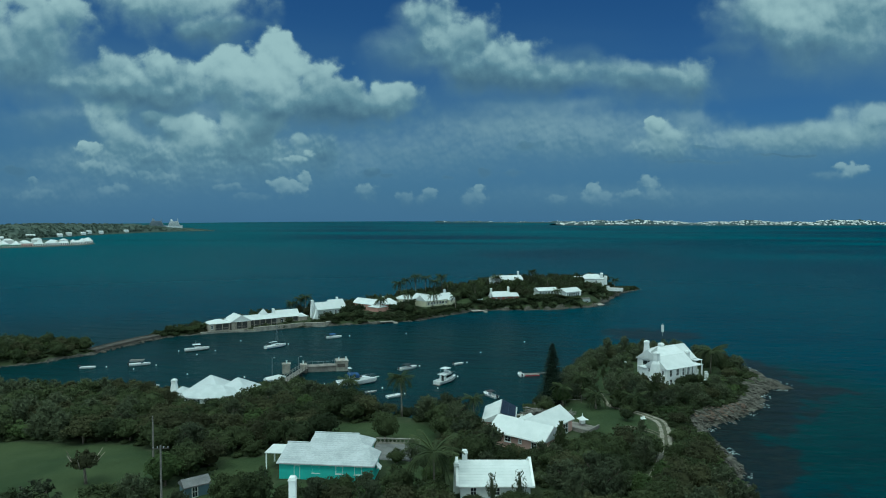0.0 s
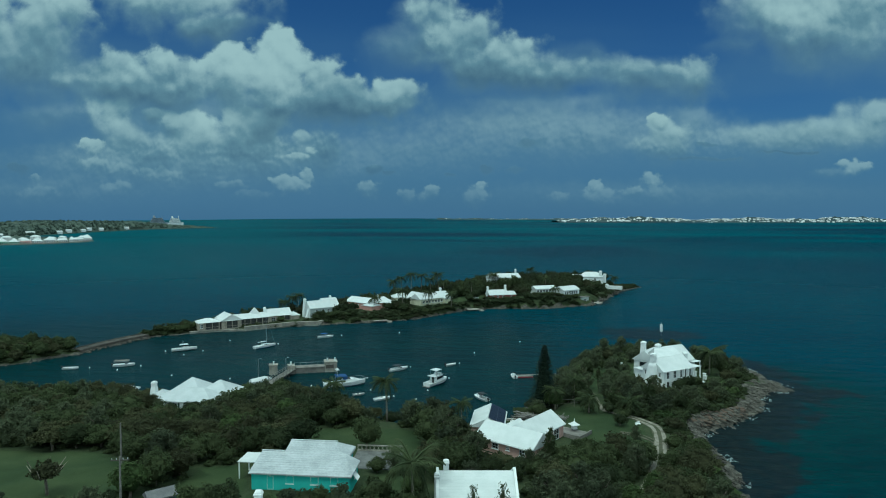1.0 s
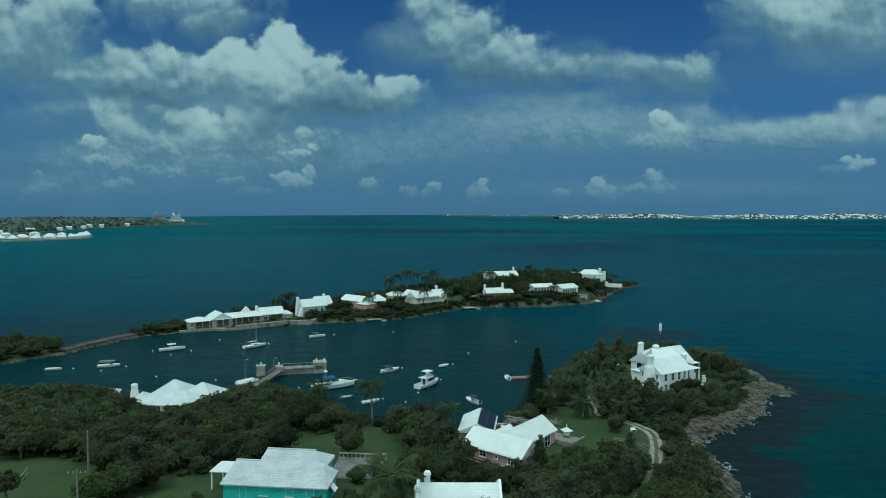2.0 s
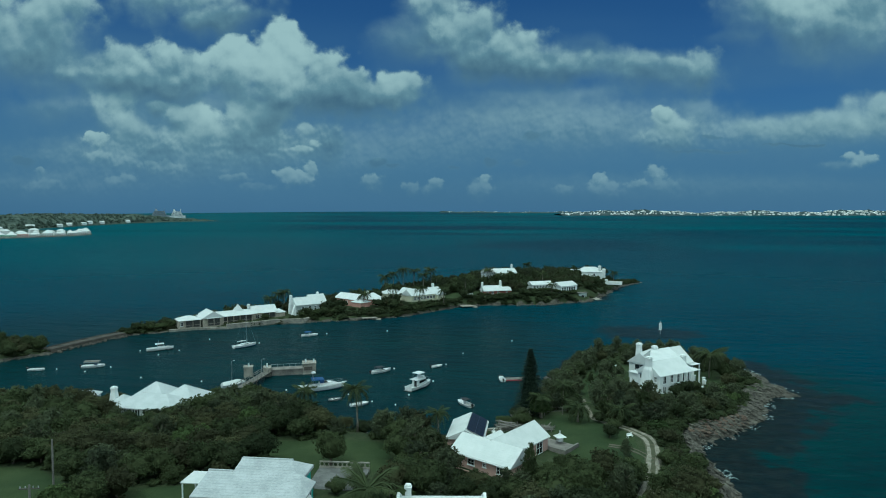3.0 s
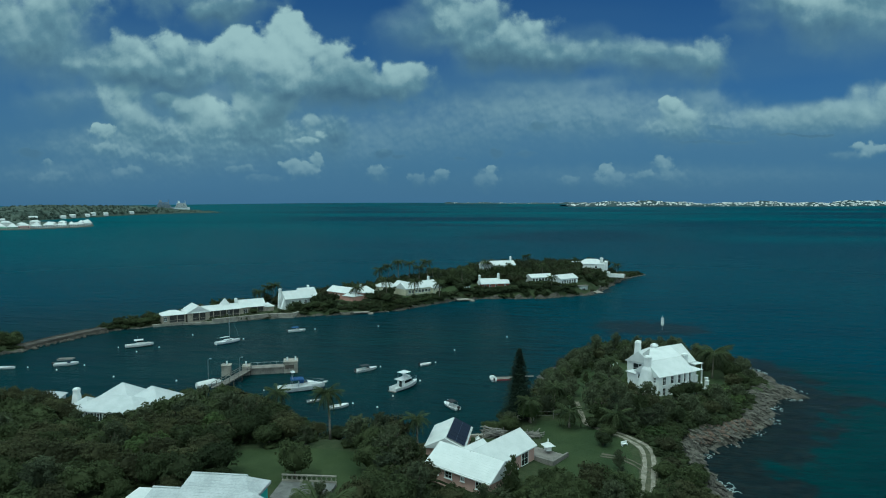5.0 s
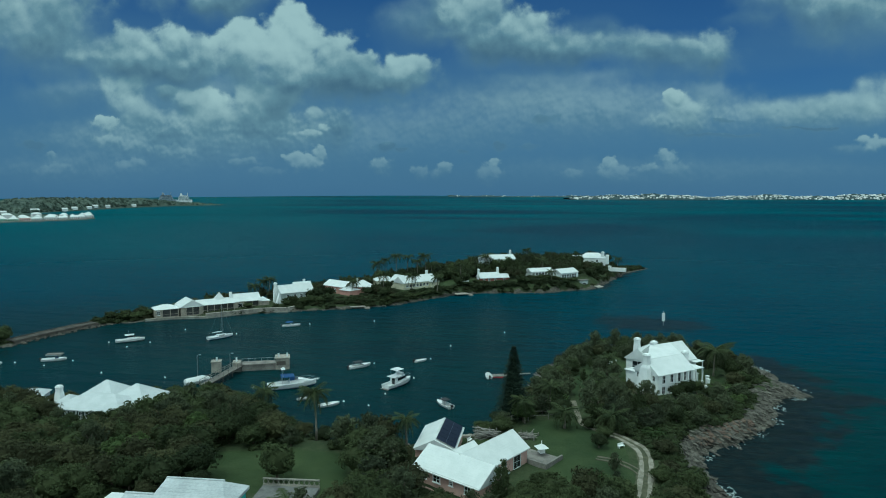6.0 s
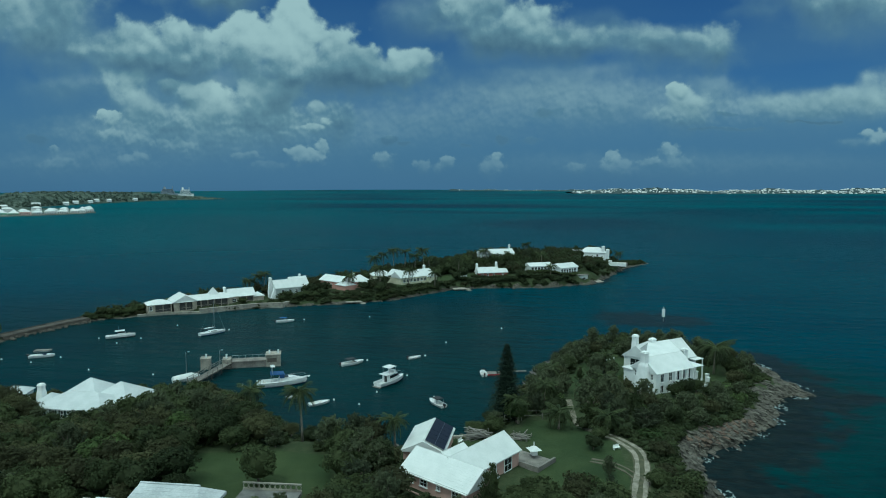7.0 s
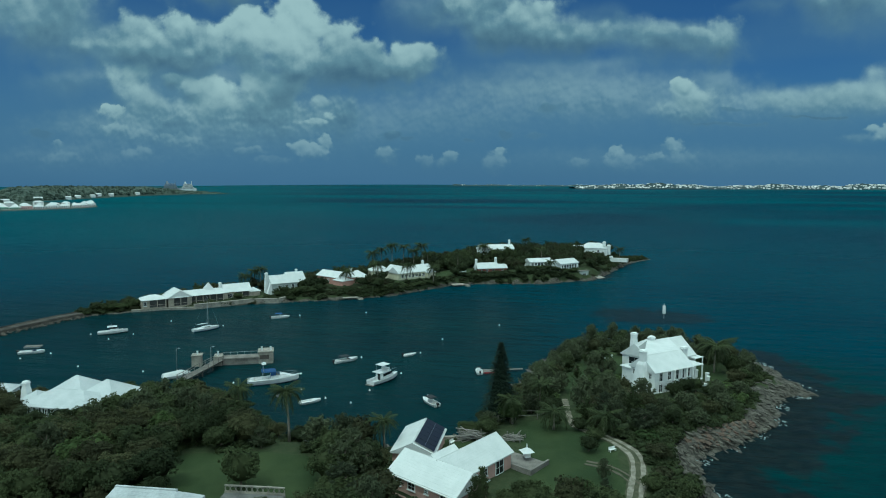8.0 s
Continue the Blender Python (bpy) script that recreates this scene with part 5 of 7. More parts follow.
for i, (mt, lab) in enumerate(((leaf_broad, "dense dark green broadleaf tree"), (leaf_olive, "olive-green spreading evergreen tree"), (leaf_broad, "rounded dark evergreen tree"))):
    tree_kind("broad%d" % i, lab, "tree", leaf_cloud(20 + i, 150, 2050, 0.092, (1, 1, 0.85), 0.9, (0.08, 0.19), 0.22, 0.88), mt)
tree_kind("bright", "bright green leafy tree", "tree", leaf_cloud(31, 130, 2000, 0.092, (1, 1, 0.75), 0.85, (0.08, 0.19), 0.2, 0.88), leaf_bright)
tree_kind("feather", "grey-green feathery casuarina tree", "tree", plume_crown(33, 52, 2150, 0.074, 2.2, 1.05), leaf_feather, 1.2, 0.05)
tree_kind("cedar", "upright feathery cedar with open limbs", "tree", plume_crown(36, 56, 2000, 0.072, 2.5, 0.85, 0.3, 0.9, 0.4), leaf_broad, 1.6, 0.05)
tree_kind("sprig", "open spiky dark tree", "tree", plume_crown(35, 22, 520, 0.075, 2.3, 0.75, 0.5, 0.5, 0.9), leaf_feather, 1.2, 0.05)
tree_kind("windblown", "half-bare wind-blown tree on the lawn", "tree", leaf_cloud(37, 60, 1300, 0.10, (1.0, 0.85, 0.58), 1.15, (0.1, 0.22), 0.24, 0.6), leaf_olive, 0.85, 0.075, 7, bark_mat=palm_bark, spring=2.1)
tree_kind("mid0", "dark green evergreen tree", "tree", leaf_cloud(44, 60, 900, 0.135, (1, 1, 0.82), 0.88, (0.09, 0.22), 0.22, 0.9), leaf_broad)
tree_kind("mid1", "olive-green evergreen tree", "tree", leaf_cloud(45, 60, 900, 0.135, (1, 1, 0.78), 0.85, (0.09, 0.22), 0.22, 0.9), leaf_olive)
tree_kind("mid2", "feathery grey-green tree", "tree", plume_crown(46, 60, 900, 0.11), leaf_feather)
tree_kind("far0", "dark green island tree", "tree", leaf_cloud(41, 30, 350, 0.215, (1, 1, 0.75), 0.85, (0.14, 0.3), 0.2, 0.85), leaf_broad)
tree_kind("far1", "olive-green island shade tree", "tree", leaf_cloud(42, 30, 350, 0.215, (1, 1, 0.7), 0.8, (0.14, 0.3), 0.2, 0.85), leaf_olive)
tree_kind("shrub0", "dense dark green shrub", "shrub", leaf_cloud(51, 40, 850, 0.13, (1, 1, 0.62), 0.45), leaf_broad, 0.25, 0.05, 3, "shrub")
tree_kind("shrub1", "bright green leafy shrub", "shrub", leaf_cloud(52, 40, 850, 0.13, (1, 1, 0.62), 0.45), leaf_bright, 0.25, 0.05, 3, "shrub")
tree_kind("shrub2", "low olive-green coastal shrub", "shrub", leaf_cloud(53, 40, 850, 0.13, (1, 1, 0.6), 0.42), leaf_olive, 0.25, 0.05, 3, "shrub")


def plant(key, x, y, r, h=None, shape=None, label="", group=""):
    """A tree or shrub of crown radius r; h stretches its height against that."""
    name, lab, cat, crown, trunk = KINDS[key]
    k = r if h is None else h
    z = gz(x, y, shape)
    ob = new(name)
    ob.matrix_basis = Matrix.LocRotScale((x, y, z - 0.05), Euler((0, 0, random.uniform(0, 6.28))), (r * random.uniform(0.92, 1.08), r, k))
    tagged(ob, label or lab, cat, group)
    for nm, data in (("trunk", trunk), ("crown", crown)):
        c = new(nm, data)
        c.parent = ob
    return ob


WOODS = {}


def mass(key, x, y, r, h, shape, wood):
    """The same tree as plant() sets, joined into a mass of woods."""
    crown = KINDS[key][3]
    if key not in WOODS:
        co, ix = np.empty(len(crown.vertices) * 3, np.float32), np.empty(len(crown.loops), np.int32)
        crown.vertices.foreach_get("co", co)
        crown.loops.foreach_get("vertex_index", ix)
        WOODS[key] = co.reshape(-1, 3), ix.reshape(-1, 4)
    wood.setdefault(crown.materials[0].name, []).append(set_down(*WOODS[key], x, y, gz(x, y, shape) - 0.1, (r, r, h), random.uniform(0, 6.28)))


def set_down(co, faces, x, y, z, scale, turn):
    p = co * np.array(scale)
    c, s = math.cos(turn), math.sin(turn)
    return np.stack([p[:, 0] * c - p[:, 1] * s + x, p[:, 0] * s + p[:, 1] * c + y, p[:, 2] + z], 1), faces


def put_woods(wood, name, label):
    for material, sets in wood.items():
        tagged(part(name, join_quads(*sets), MATS[material], None), label, "woods", kind="stuff")


def frond_mesh(seed, length, droop, leaflets=26):
    """One feather frond: an arching rib with leaflets hanging to both sides."""
    r = random.Random(seed)
    m = Mesh()
    def rib(t):
        return Vector((length * t * (1 - 0.12 * t), 0, length * (0.42 * t - droop * t * t)))
    m.tube([rib(t) for t in (0, 0.35, 0.7, 1)], [0.05, 0.04, 0.025, 0.01], 4)
    for i in range(leaflets):
        t = 0.14 + 0.84 * i / (leaflets - 1)
        p, w = rib(t), length * 0.30 * math.sin(math.pi * (0.12 + 0.8 * t)) * r.uniform(0.85, 1.1)
        for s in (-1, 1):
            a, b = p, p + Vector((length * 0.022, 0, 0))
            tip = p + Vector((w * 0.6, s * w * r.uniform(0.6, 0.85), -w * r.uniform(0.3, 0.7)))
            mid = (a + tip) / 2 + Vector((length * 0.012, 0, w * 0.12))
            m.add([a, b, mid + Vector((length * 0.02, 0, 0)), tip, mid], [(0, 1, 2, 4), (4, 2, 3)])
    return m


FRONDS = [frond_mesh(i, 1.0, d).data("frond") for i, d in enumerate((0.35, 0.75, 1.15))]
for fr in FRONDS:
    fr.materials.append(leaf_palm)


def palm(x, y, high, spread, lean=0.0, count=24, shape=None, label="coconut palm with arching feathery fronds"):
    z = gz(x, y, shape)
    ob = thing("palm_tree", pose(x, y, z - 0.1, 0, 0, random.uniform(0, 360)), label, "palm")
    dx = lean * high
    pts = [(dx * t * t, 0, high * t) for t in (0, 0.25, 0.5, 0.75, 1)]
    part("trunk", Mesh().tube(pts, [0.26, 0.19, 0.16, 0.14, 0.13], 8), palm_bark, ob, smooth=True)
    for i in range(count):
        k = i % 3
        f = new("frond", FRONDS[k])
        f.parent = ob
        f.matrix_basis = Matrix.LocRotScale((dx, 0, high), Euler((random.uniform(-0.25, 0.25), random.uniform(-0.45, 0.15) + 0.25 * k, i * 2.4 + random.uniform(-.2, .2))), [spread * random.uniform(0.85, 1.1)] * 3)
    part("crown_heart", leaf_cloud(5, 8, 60, 0.4, (0.5, 0.5, 0.5), 0, core=0.6), leaf_palm, ob, at=pose(dx, 0, high + 0.05))
    return ob


def conifer(x, y, high, base):
    ob = thing("conifer", pose(x, y, gz(x, y)), "tall dark conical conifer", "tree")
    part("trunk", Mesh().tube([(0, 0, -0.3), (0, 0, high * 0.5), (0, 0, high)], [0.26, 0.16, 0.03], 7), bark, ob)
    r = np.random.default_rng(3)
    n = 4200
    t = r.random(n) ** 1.35
    tier = np.abs(((t * 15) % 1.0) - 0.5) * 2
    rad = base * (1 - t) ** 0.85 * (0.62 + 0.38 * tier) * (0.55 + 0.45 * r.random(n)) + 0.08
    a = r.random(n) * 2 * np.pi
    p = np.stack([rad * np.cos(a), rad * np.sin(a), 0.7 + t * (high - 0.7) - rad * 0.15], 1)
    o = np.stack([np.cos(a), np.sin(a), -0.25 + 0.3 * r.random(n)], 1) * 0.42
    side = np.stack([-np.sin(a), np.cos(a), r.normal(size=n) * 0.4], 1) * 0.13
    quad = np.stack([p - side, p + o * 0.5 - side * 0.6, p + o, p + side], 1)
    m = Mesh()
    m.v, m.f = quad.reshape(-1, 3).tolist(), np.arange(4 * n).reshape(-1, 4).tolist()
    m.tube([(0, 0, 0.8), (0, 0, high * 0.5), (0, 0, high * 0.96)], [base * 0.5, base * 0.3, 0.05], 8)
    part("crown", m, leaf_pine, ob)


# plots kept clear: houses and paths (x, y, half length, half depth, turn)
PLOTS = [(54.5, 168.5, 7.5, 6.5, 36), (59.5, 178, 9, 8, 36), (8.1, 116.7, 6.8, 4.4, -39), (14, 123, 8, 4.4, 51), (4.6, 132, 6.2, 4.2, 82), (-25.6, 99, 9, 5.4, -5),
         (-24.7, 104, 5.5, 5, -5), (-35.5, 101.5, 3.4, 3.4, 0), (-16.2, 108.4, 5, 5, -4), (0, 91.6, 6.6, 5.6, 0), (-30.5, 72.6, 11, 5.5, 0), (-64.3, 153.5, 10.5, 8.5, -9),
         (-84, 160, 4.5, 3.8, 12), (-44.3, 88.6, 3.2, 2.6, 38), (19, 131, 7, 5, 51), (-53, 176, 6, 10, 0), (-16.6, 128.6, 1.6, 3.4, 0)]
PLOTS_ISLE = [(-91.5, 264.4, 14, 5, 36), (-78, 274, 12, 5, 36), (-69, 280, 8, 5, 36), (-59.2, 286.6, 8.5, 4.6, 36), (-43.4, 304, 8, 5, -38), (-38, 299, 5, 5, 0), (-33.6, 304, 5, 6, 28), (-11.6, 318, 11, 5.5, 42),
              (-26.5, 324, 6, 4.5, 20), (23.2, 336.2, 9.5, 4, 18), (27, 358, 10.5, 4.5, 20), (47.8, 347.2, 7.5, 4, 22), (59.8, 344.4, 7.5, 4.6, 38), (83, 391.5, 10, 5.5, -14),
              (95.6, 386, 7.5, 5, -22), (68, 342.5, 4, 3.5, 30), (76.5, 349, 4, 4, 40)]
DRIVE = [(32.0, 160), (31.0, 150), (31.2, 143), (33.8, 139), (36.8, 135.5), (38.2, 130), (37.4, 124.5), (35.4, 118), (33.0, 111), (29.8, 104), (25, 95)]
SPUR = [(30.2, 127.4), (32.6, 126), (35.0, 123), (36.0, 119.5)]


def on_line(x, y, line):
    return min(math.hypot(x - ax - t * (bx - ax), y - ay - t * (by - ay)) for (ax, ay), (bx, by) in zip(line, line[1:])
               for t in [min(1, max(0, ((x - ax) * (bx - ax) + (y - ay) * (by - ay)) / ((bx - ax) ** 2 + (by - ay) ** 2)))])


def off_plot(x, y, plots):
    best = 1e9
    for cx, cy, a, b, turn in plots:
        c, s = math.cos(radians(turn)), math.sin(radians(turn))
        u, v = abs((x - cx) * c + (y - cy) * s) - a, abs((y - cy) * c - (x - cx) * s) - b
        best = min(best, math.hypot(max(u, 0), max(v, 0)) + min(max(u, v), 0))
    return best


def open_front(x, y, plots, reach):
    """How far south of a house front this spot lies, so that planting before a house stays low."""
    best = 1e9
    for cx, cy, a, b, turn in plots:
        if abs(x - cx - (cy - y) * 0.05) < a * 0.95 and 0 < cy - y < reach + b:
            best = min(best, cy - y - b)
    return best


def scatter(shape, step, box, test, seed):
    r = random.Random(seed)
    x0, y0, x1, y1 = box
    out, cells = [], {}
    for _ in range(int((x1 - x0) * (y1 - y0) / step / step * 6)):
        x, y = r.uniform(x0, x1), r.uniform(y0, y1)
        k = (int(x // step), int(y // step))
        if any(math.hypot(x - a, y - b) < step for i in (-1, 0, 1) for j in (-1, 0, 1) for a, b in cells.get((k[0] + i, k[1] + j), ())):
            continue
        if test(x, y):
            cells.setdefault(k, []).append((x, y))
            out.append((x, y))
    return out


def on_lawn(x, y, lawns, pad):
    return any(float(inland(np.array([x]), np.array([y]), s)[0]) > pad for s in lawns)


def in_sight(x, y):
    return y > 62 and abs(x + 5) < (y + 12) * 0.72 + 4


def coast(x, y, shape=MAIN):
    c = CHARTS[id(shape)]
    return c.read(c.d, x, y)


def rim(x, y):
    """How far in from the waterline the bare rock or sand reaches."""
    if x > 72 and y > 150:
        return 6.5
    if x > 42 and y < 205:
        return 4.2
    return 0.6 if x < -110 else 1.2


def wooded(x, y):
    if not in_sight(x, y) or off_plot(x, y, PLOTS) < 1.6 or on_lawn(x, y, LAWNS, -1.2):
        return False
    d = coast(x, y)
    return d > rim(x, y) + 1.3 and on_line(x, y, DRIVE) > 2.4 and on_line(x, y, SPUR) > 2.4


def green_main():
    wood = {}
    spots = scatter(MAIN, 3.4, (-172, 62, 90, 226), wooded, 11)
    # the nearest stand as single trees; the rest is one wood
    spots.sort(key=lambda p: math.hypot(p[0] - 5, p[1] - 60))
    for i, (x, y) in enumerate(spots):
        d, front, plot = coast(x, y), open_front(x, y, PLOTS, 14), off_plot(x, y, PLOTS)
        headland = x > 24 and y > 112
        strip = x > 36 and y < 140
        r = random.uniform(2.5, 3.5)
        h = random.uniform(2.4, 3.5)
        if headland:
            r, h = random.uniform(1.8, 2.7), random.uniform(1.9, 2.9)
        if strip:
            r, h = random.uniform(1.9, 2.6), random.uniform(1.1, 1.6)
        if x < -40 and y > 112:
            h = random.uniform(2.6, 3.6)
        if front < 14:
            h = min(h, (1.55 if x < -40 else 1.0) + 0.11 * front)
            r = min(r, 2.3)
        if plot < 3.5:
            r, h = min(r, 1.9), min(h, 1.7)
        if d < 6:
            r, h = min(r, 2.4), min(h, 2.6 if x < -40 else 1.6)
        kind = random.choices(("broad0", "broad1", "broad2", "bright", "feather"), (28, 24, 22, 7, 19))[0]
        if headland:
            kind = random.choices(("broad0", "broad1", "cedar", "feather", "bright"), (11, 11, 36, 34, 8))[0]
        if h < 1.5:
            kind = random.choice(("shrub0", "shrub2", "shrub0", "shrub1"))
            h *= 1.25
        if i < 290:
            plant(kind, x, y, r, h)
        else:
            mass({"broad0": "mid0", "broad1": "mid1", "broad2": "mid0", "bright": "shrub1", "feather": "mid2", "cedar": "mid2"}.get(kind, kind), x, y, r, h, MAIN, wood)
    put_woods(wood, "woods", "dense mixed evergreen woods beyond the gardens")


def green_isle():
    wood = {}

    def test(x, y):
        return coast(x, y, ISLE) > 1.2 and off_plot(x, y, PLOTS_ISLE) > 1.0 and not on_lawn(x, y, LAWNS_ISLE, -1)
    for x, y in scatter(ISLE, 3.5, (-125, 240, 130, 436), test, 12):
        front, d = open_front(x, y, [p for p in PLOTS_ISLE if p[1] != 358], 16), coast(x, y, ISLE)
        r, h = random.uniform(2.3, 3.3), random.uniform(2.4, 3.7)
        if y < 268 and x < -78:
            r, h = min(r, 2.4), min(h, 2.2)
        if front < 16:
            h, r = min(h, 0.75 + 0.05 * front), min(r, 2.2)
        if d < 4:
            h, r = min(h, 1.5), min(r, 2.0)
        if x > 92:
            r, h = min(r, 1.5), min(h, 1.0)
        kind = random.choice(("far0", "far0", "far1")) if h > 1.5 else random.choice(("shrub0", "shrub2"))
        mass(kind, x, y, r, h, ISLE, wood)
    put_woods(wood, "island_woods", "dense dark green trees and hedges on the island")


green_main(), green_isle()


def hedge(line, r, h, label):
    wood = {}
    for (ax, ay), (bx, by) in zip(line, line[1:]):
        n = max(2, int(math.hypot(bx - ax, by - ay) / (r * 0.6)))
        for i in range(n):
            x, y = ax + (bx - ax) * i / n + random.uniform(-.6, .6), ay + (by - ay) * i / n + random.uniform(-.6, .6)
            mass(random.choice(("far0", "far0", "shrub0")), x, y, r * random.uniform(0.85, 1.15), h * random.uniform(0.85, 1.15), ISLE, wood)
    put_woods(wood, "hedge", label)


hedge([(-60, 280), (-52, 281.5), (-44, 285)], 2.4, 2.0, "thick rounded hedge before the gabled house")
hedge([(-52, 287), (-48, 291), (-45, 296)], 2.5, 2.4, "rounded trees between the gabled and coral houses")
hedge([(-86, 263.5), (-81, 267.5)], 1.0, 0.9, "low shrubs on the waterfront terrace")
hedge([(-74.5, 272.6), (-72, 274)], 1.4, 1.5, "rounded bush on the waterfront terrace")
hedge([(-24, 291), (-15, 299), (-4, 310), (4, 321)], 1.8, 1.1, "long clipped hedge before the cream house")
hedge([(10, 326), (20, 327.5), (34, 330), (44, 332), (54, 333.5), (64, 338)], 1.9, 1.15, "long clipped hedge along the island bank")
hedge([(-30, 297), (-26, 301), (-24, 308), (-22, 312)], 2.8, 2.4, "dense tall trees between the houses")
hedge([(14, 349), (22, 351), (30, 353), (38, 356)], 2.3, 4.0, "tall dark trees before the house on the crown")
hedge([(42, 338), (50, 339.5), (58, 338.5), (66, 341.5)], 1.6, 1.0, "dense shrubs under the bungalow windows")
hedge([(-2, 334), (6, 340), (14, 346), (8, 350)], 3.0, 3.0, "tall dark trees on the island slope")
hedge([(-34, 331), (-24, 333), (-12, 336), (0, 338)], 2.4, 2.2, "dense tall trees under the palms")
hedge([(72, 380), (80, 383), (90, 383)], 2.2, 1.6, "wind-clipped shrubs before the point house")
hedge([(15, 331.4), (23, 331.6), (32, 334.0)], 1.3, 0.75, "low shrubs along the cottage front")
hedge([(36, 338), (37.5, 346), (39, 354)], 2.6, 2.2, "dark trees between the island cottages")
hedge([(-112, 251), (-106, 257), (-104, 262), (-96, 272), (-88, 280)], 2.5, 1.9, "low dense shrubs at the causeway end")

# chosen trees
for x, y, h, s, ln in ((-16.4, 131.9, 8.6, 3.4, 0.05), (20.3, 144.0, 4.6, 3.2, 0.05), (27.3, 141.5, 3.4, 3.4, 0.0), (35.4, 139.6, 3.2, 3.8, 0.03), (-30.2, 147.5, 6.0, 3.4, 0.03),
                       (70.0, 182.0, 6.6, 5.4, 0.04), (-8.9, 87.5, 7.2, 4.8, 0.02), (-1.0, 131.5, 5.0, 3.0, 0.05), (29.5, 171, 4.0, 3.0, 0.04), (44, 181, 4.4, 3.4, 0.0), (26, 152, 5.0, 3.0, 0.04), (40, 165, 3.6, 3.0, 0.0)):
    palm(x, y, h, s, ln)
for x, y, h in ((-31, 334, 8.5), (-27, 338, 8.0), (-22, 336, 8.8), (-17, 340, 8.2), (-12, 338, 9.2), (-8, 341, 9.6), (-5, 336, 8.6), (-12.5, 306, 6.5), (-1.5, 313, 6.8), (-36.5, 297, 5.5), (-76, 289, 7.0), (-73, 291, 7.6), (-70, 290, 6.8),
                (50, 352, 6.4), (52.0, 334.5, 5.2), (99, 400, 5.5), (22, 352, 6.0), (9, 333, 6.2), (44, 375, 8.0), (-24, 300, 6.5)):
    palm(x, y, h * random.uniform(0.9, 1.4), random.uniform(3.3, 4.3), random.uniform(0, 0.07), 22, ISLE, "tall palm on the wooded island")
conifer(18.4, 148.3, 14.2, 4.6)
plant("sprig", 3.4, 85.8, 1.5, 2.3, label="spiky dark tree reaching over the cottage roof"), plant("sprig", -0.6, 85.4, 1.4, 2.2)
for x, y, r, h in ((-71.5, 145.5, 2.4, 2.5), (-75.5, 147.5, 2.6, 2.7), (-79.0, 151.0, 2.6, 2.8), (-83.0, 152.5, 2.6, 2.9), (-88.0, 153.5, 2.8, 3.0)):
    plant("broad1", x, y, r, h, label="dense tree on the harbour bank")
for x, y, r, h in ((54.6, 162.0, 1.9, 2.0), (57.2, 163.4, 2.1, 2.3), (60.0, 165.4, 1.8, 2.0), (62.0, 164.5, 1.6, 1.1)):
    plant("broad0", x, y, r, h, label="dark evergreen bush against the white house")
plant("broad0", -18.6, 115.2, 3.0, 3.7, label="rounded tree standing alone on the lawn")
plant("windblown", -62.4, 92.3, 3.0, 3.1)
plant("cedar", 13.0, 107.6, 1.8, 2.9, label="open feathery tree before the pink house")
for x, y, r, h in ((-5.6, 118.6, 2.6, 2.9), (-4.6, 124.0, 2.6, 2.9), (-4.2, 112.4, 2.7, 2.7), (-2.4, 120.4, 2.0, 2.4), (-7.4, 127.0, 2.3, 2.6)):
    plant("feather", x, y, r, h, label="tall dark feathery casuarina beside the pink house")
for x, y, r, h in ((-3.5, 83.4, 2.1, 1.7), (0.5, 82.4, 2.3, 1.6), (4.2, 83.0, 2.2, 1.9), (2.2, 85.0, 1.6, 1.6), (-19.8, 89.2, 1.6, 1.6), (-22.4, 89.6, 1.8, 1.7), (-26.8, 90.2, 1.6, 1.4)):
    plant("broad0", x, y, r, h, label="dark leafy tree close to the house wall")
for x, y, r, h in ((-57.5, 144.6, 2.4, 2.0), (-54.0, 147.2, 2.4, 2.1), (-61.0, 143.4, 2.4, 1.8), (-50.4, 152.0, 2.5, 2.2), (-51.0, 158.0, 2.4, 2.2), (-66.0, 143.0, 2.2, 1.5)):
    plant("broad2", x, y, r, h, label="dark evergreen tree beside the harbour house")
plant("cedar", 14.0, 111.4, 1.6, 2.8, label="slim feathery cedar against the pink house"), plant("broad0", 19.6, 113.0, 2.3, 2.2), plant("feather", -12.6, 104.4, 2.0, 1.9), plant("broad0", -15.4, 103.0, 1.7, 1.5), plant("cedar", 36.6, 172.4, 1.3, 1.7), plant("cedar", 41.0, 187.0, 1.2, 1.6)
plant("feather", 9.4, 105.2, 1.6, 2.0), plant("feather", -18.6, 87.4, 2.0, 2.1), plant("broad0", -24.6, 87.6, 2.2, 1.9)
plant("bright", 27.2, 114.6, 2.4, 1.9, label="glossy green tree flecked with white flowers"), plant("broad0", 20.8, 112.0, 2.6, 2.3)
for x, y, r, h in ((33.4, 136.0, 1.6, 1.3), (35.0, 141.4, 1.9, 1.6), (31.6, 141.0, 1.5, 1.4), (44.0, 160.5, 2.0, 1.6), (42.0, 156.0, 2.4, 2.3), (46, 152, 2.4, 2.2)):
    plant(random.choice(("broad0", "broad1", "feather")), x, y, r, h)
for x, y, r, h in ((4, 350, 2.6, 3.6), (12, 354, 2.4, 4.0), (9, 345, 2.4, 3.4), (16, 350, 2.2, 3.6), (44, 366, 2.8, 3.6), (50, 370, 2.6, 3.8), (57, 372, 2.8, 3.4), (64, 378, 2.6, 3.2), (38, 364, 2.4, 3.4), (-30, 330, 2.6, 3.2), (-24, 332, 2.4, 3.4), (-2, 338, 2.6, 3.4), (-68, 292, 2.2, 3.2), (70, 366, 2.4, 2.8)):
    plant(random.choice(("mid0", "mid2", "mid2")), x, y, r, h, ISLE, "tall ragged tree on the island crest")
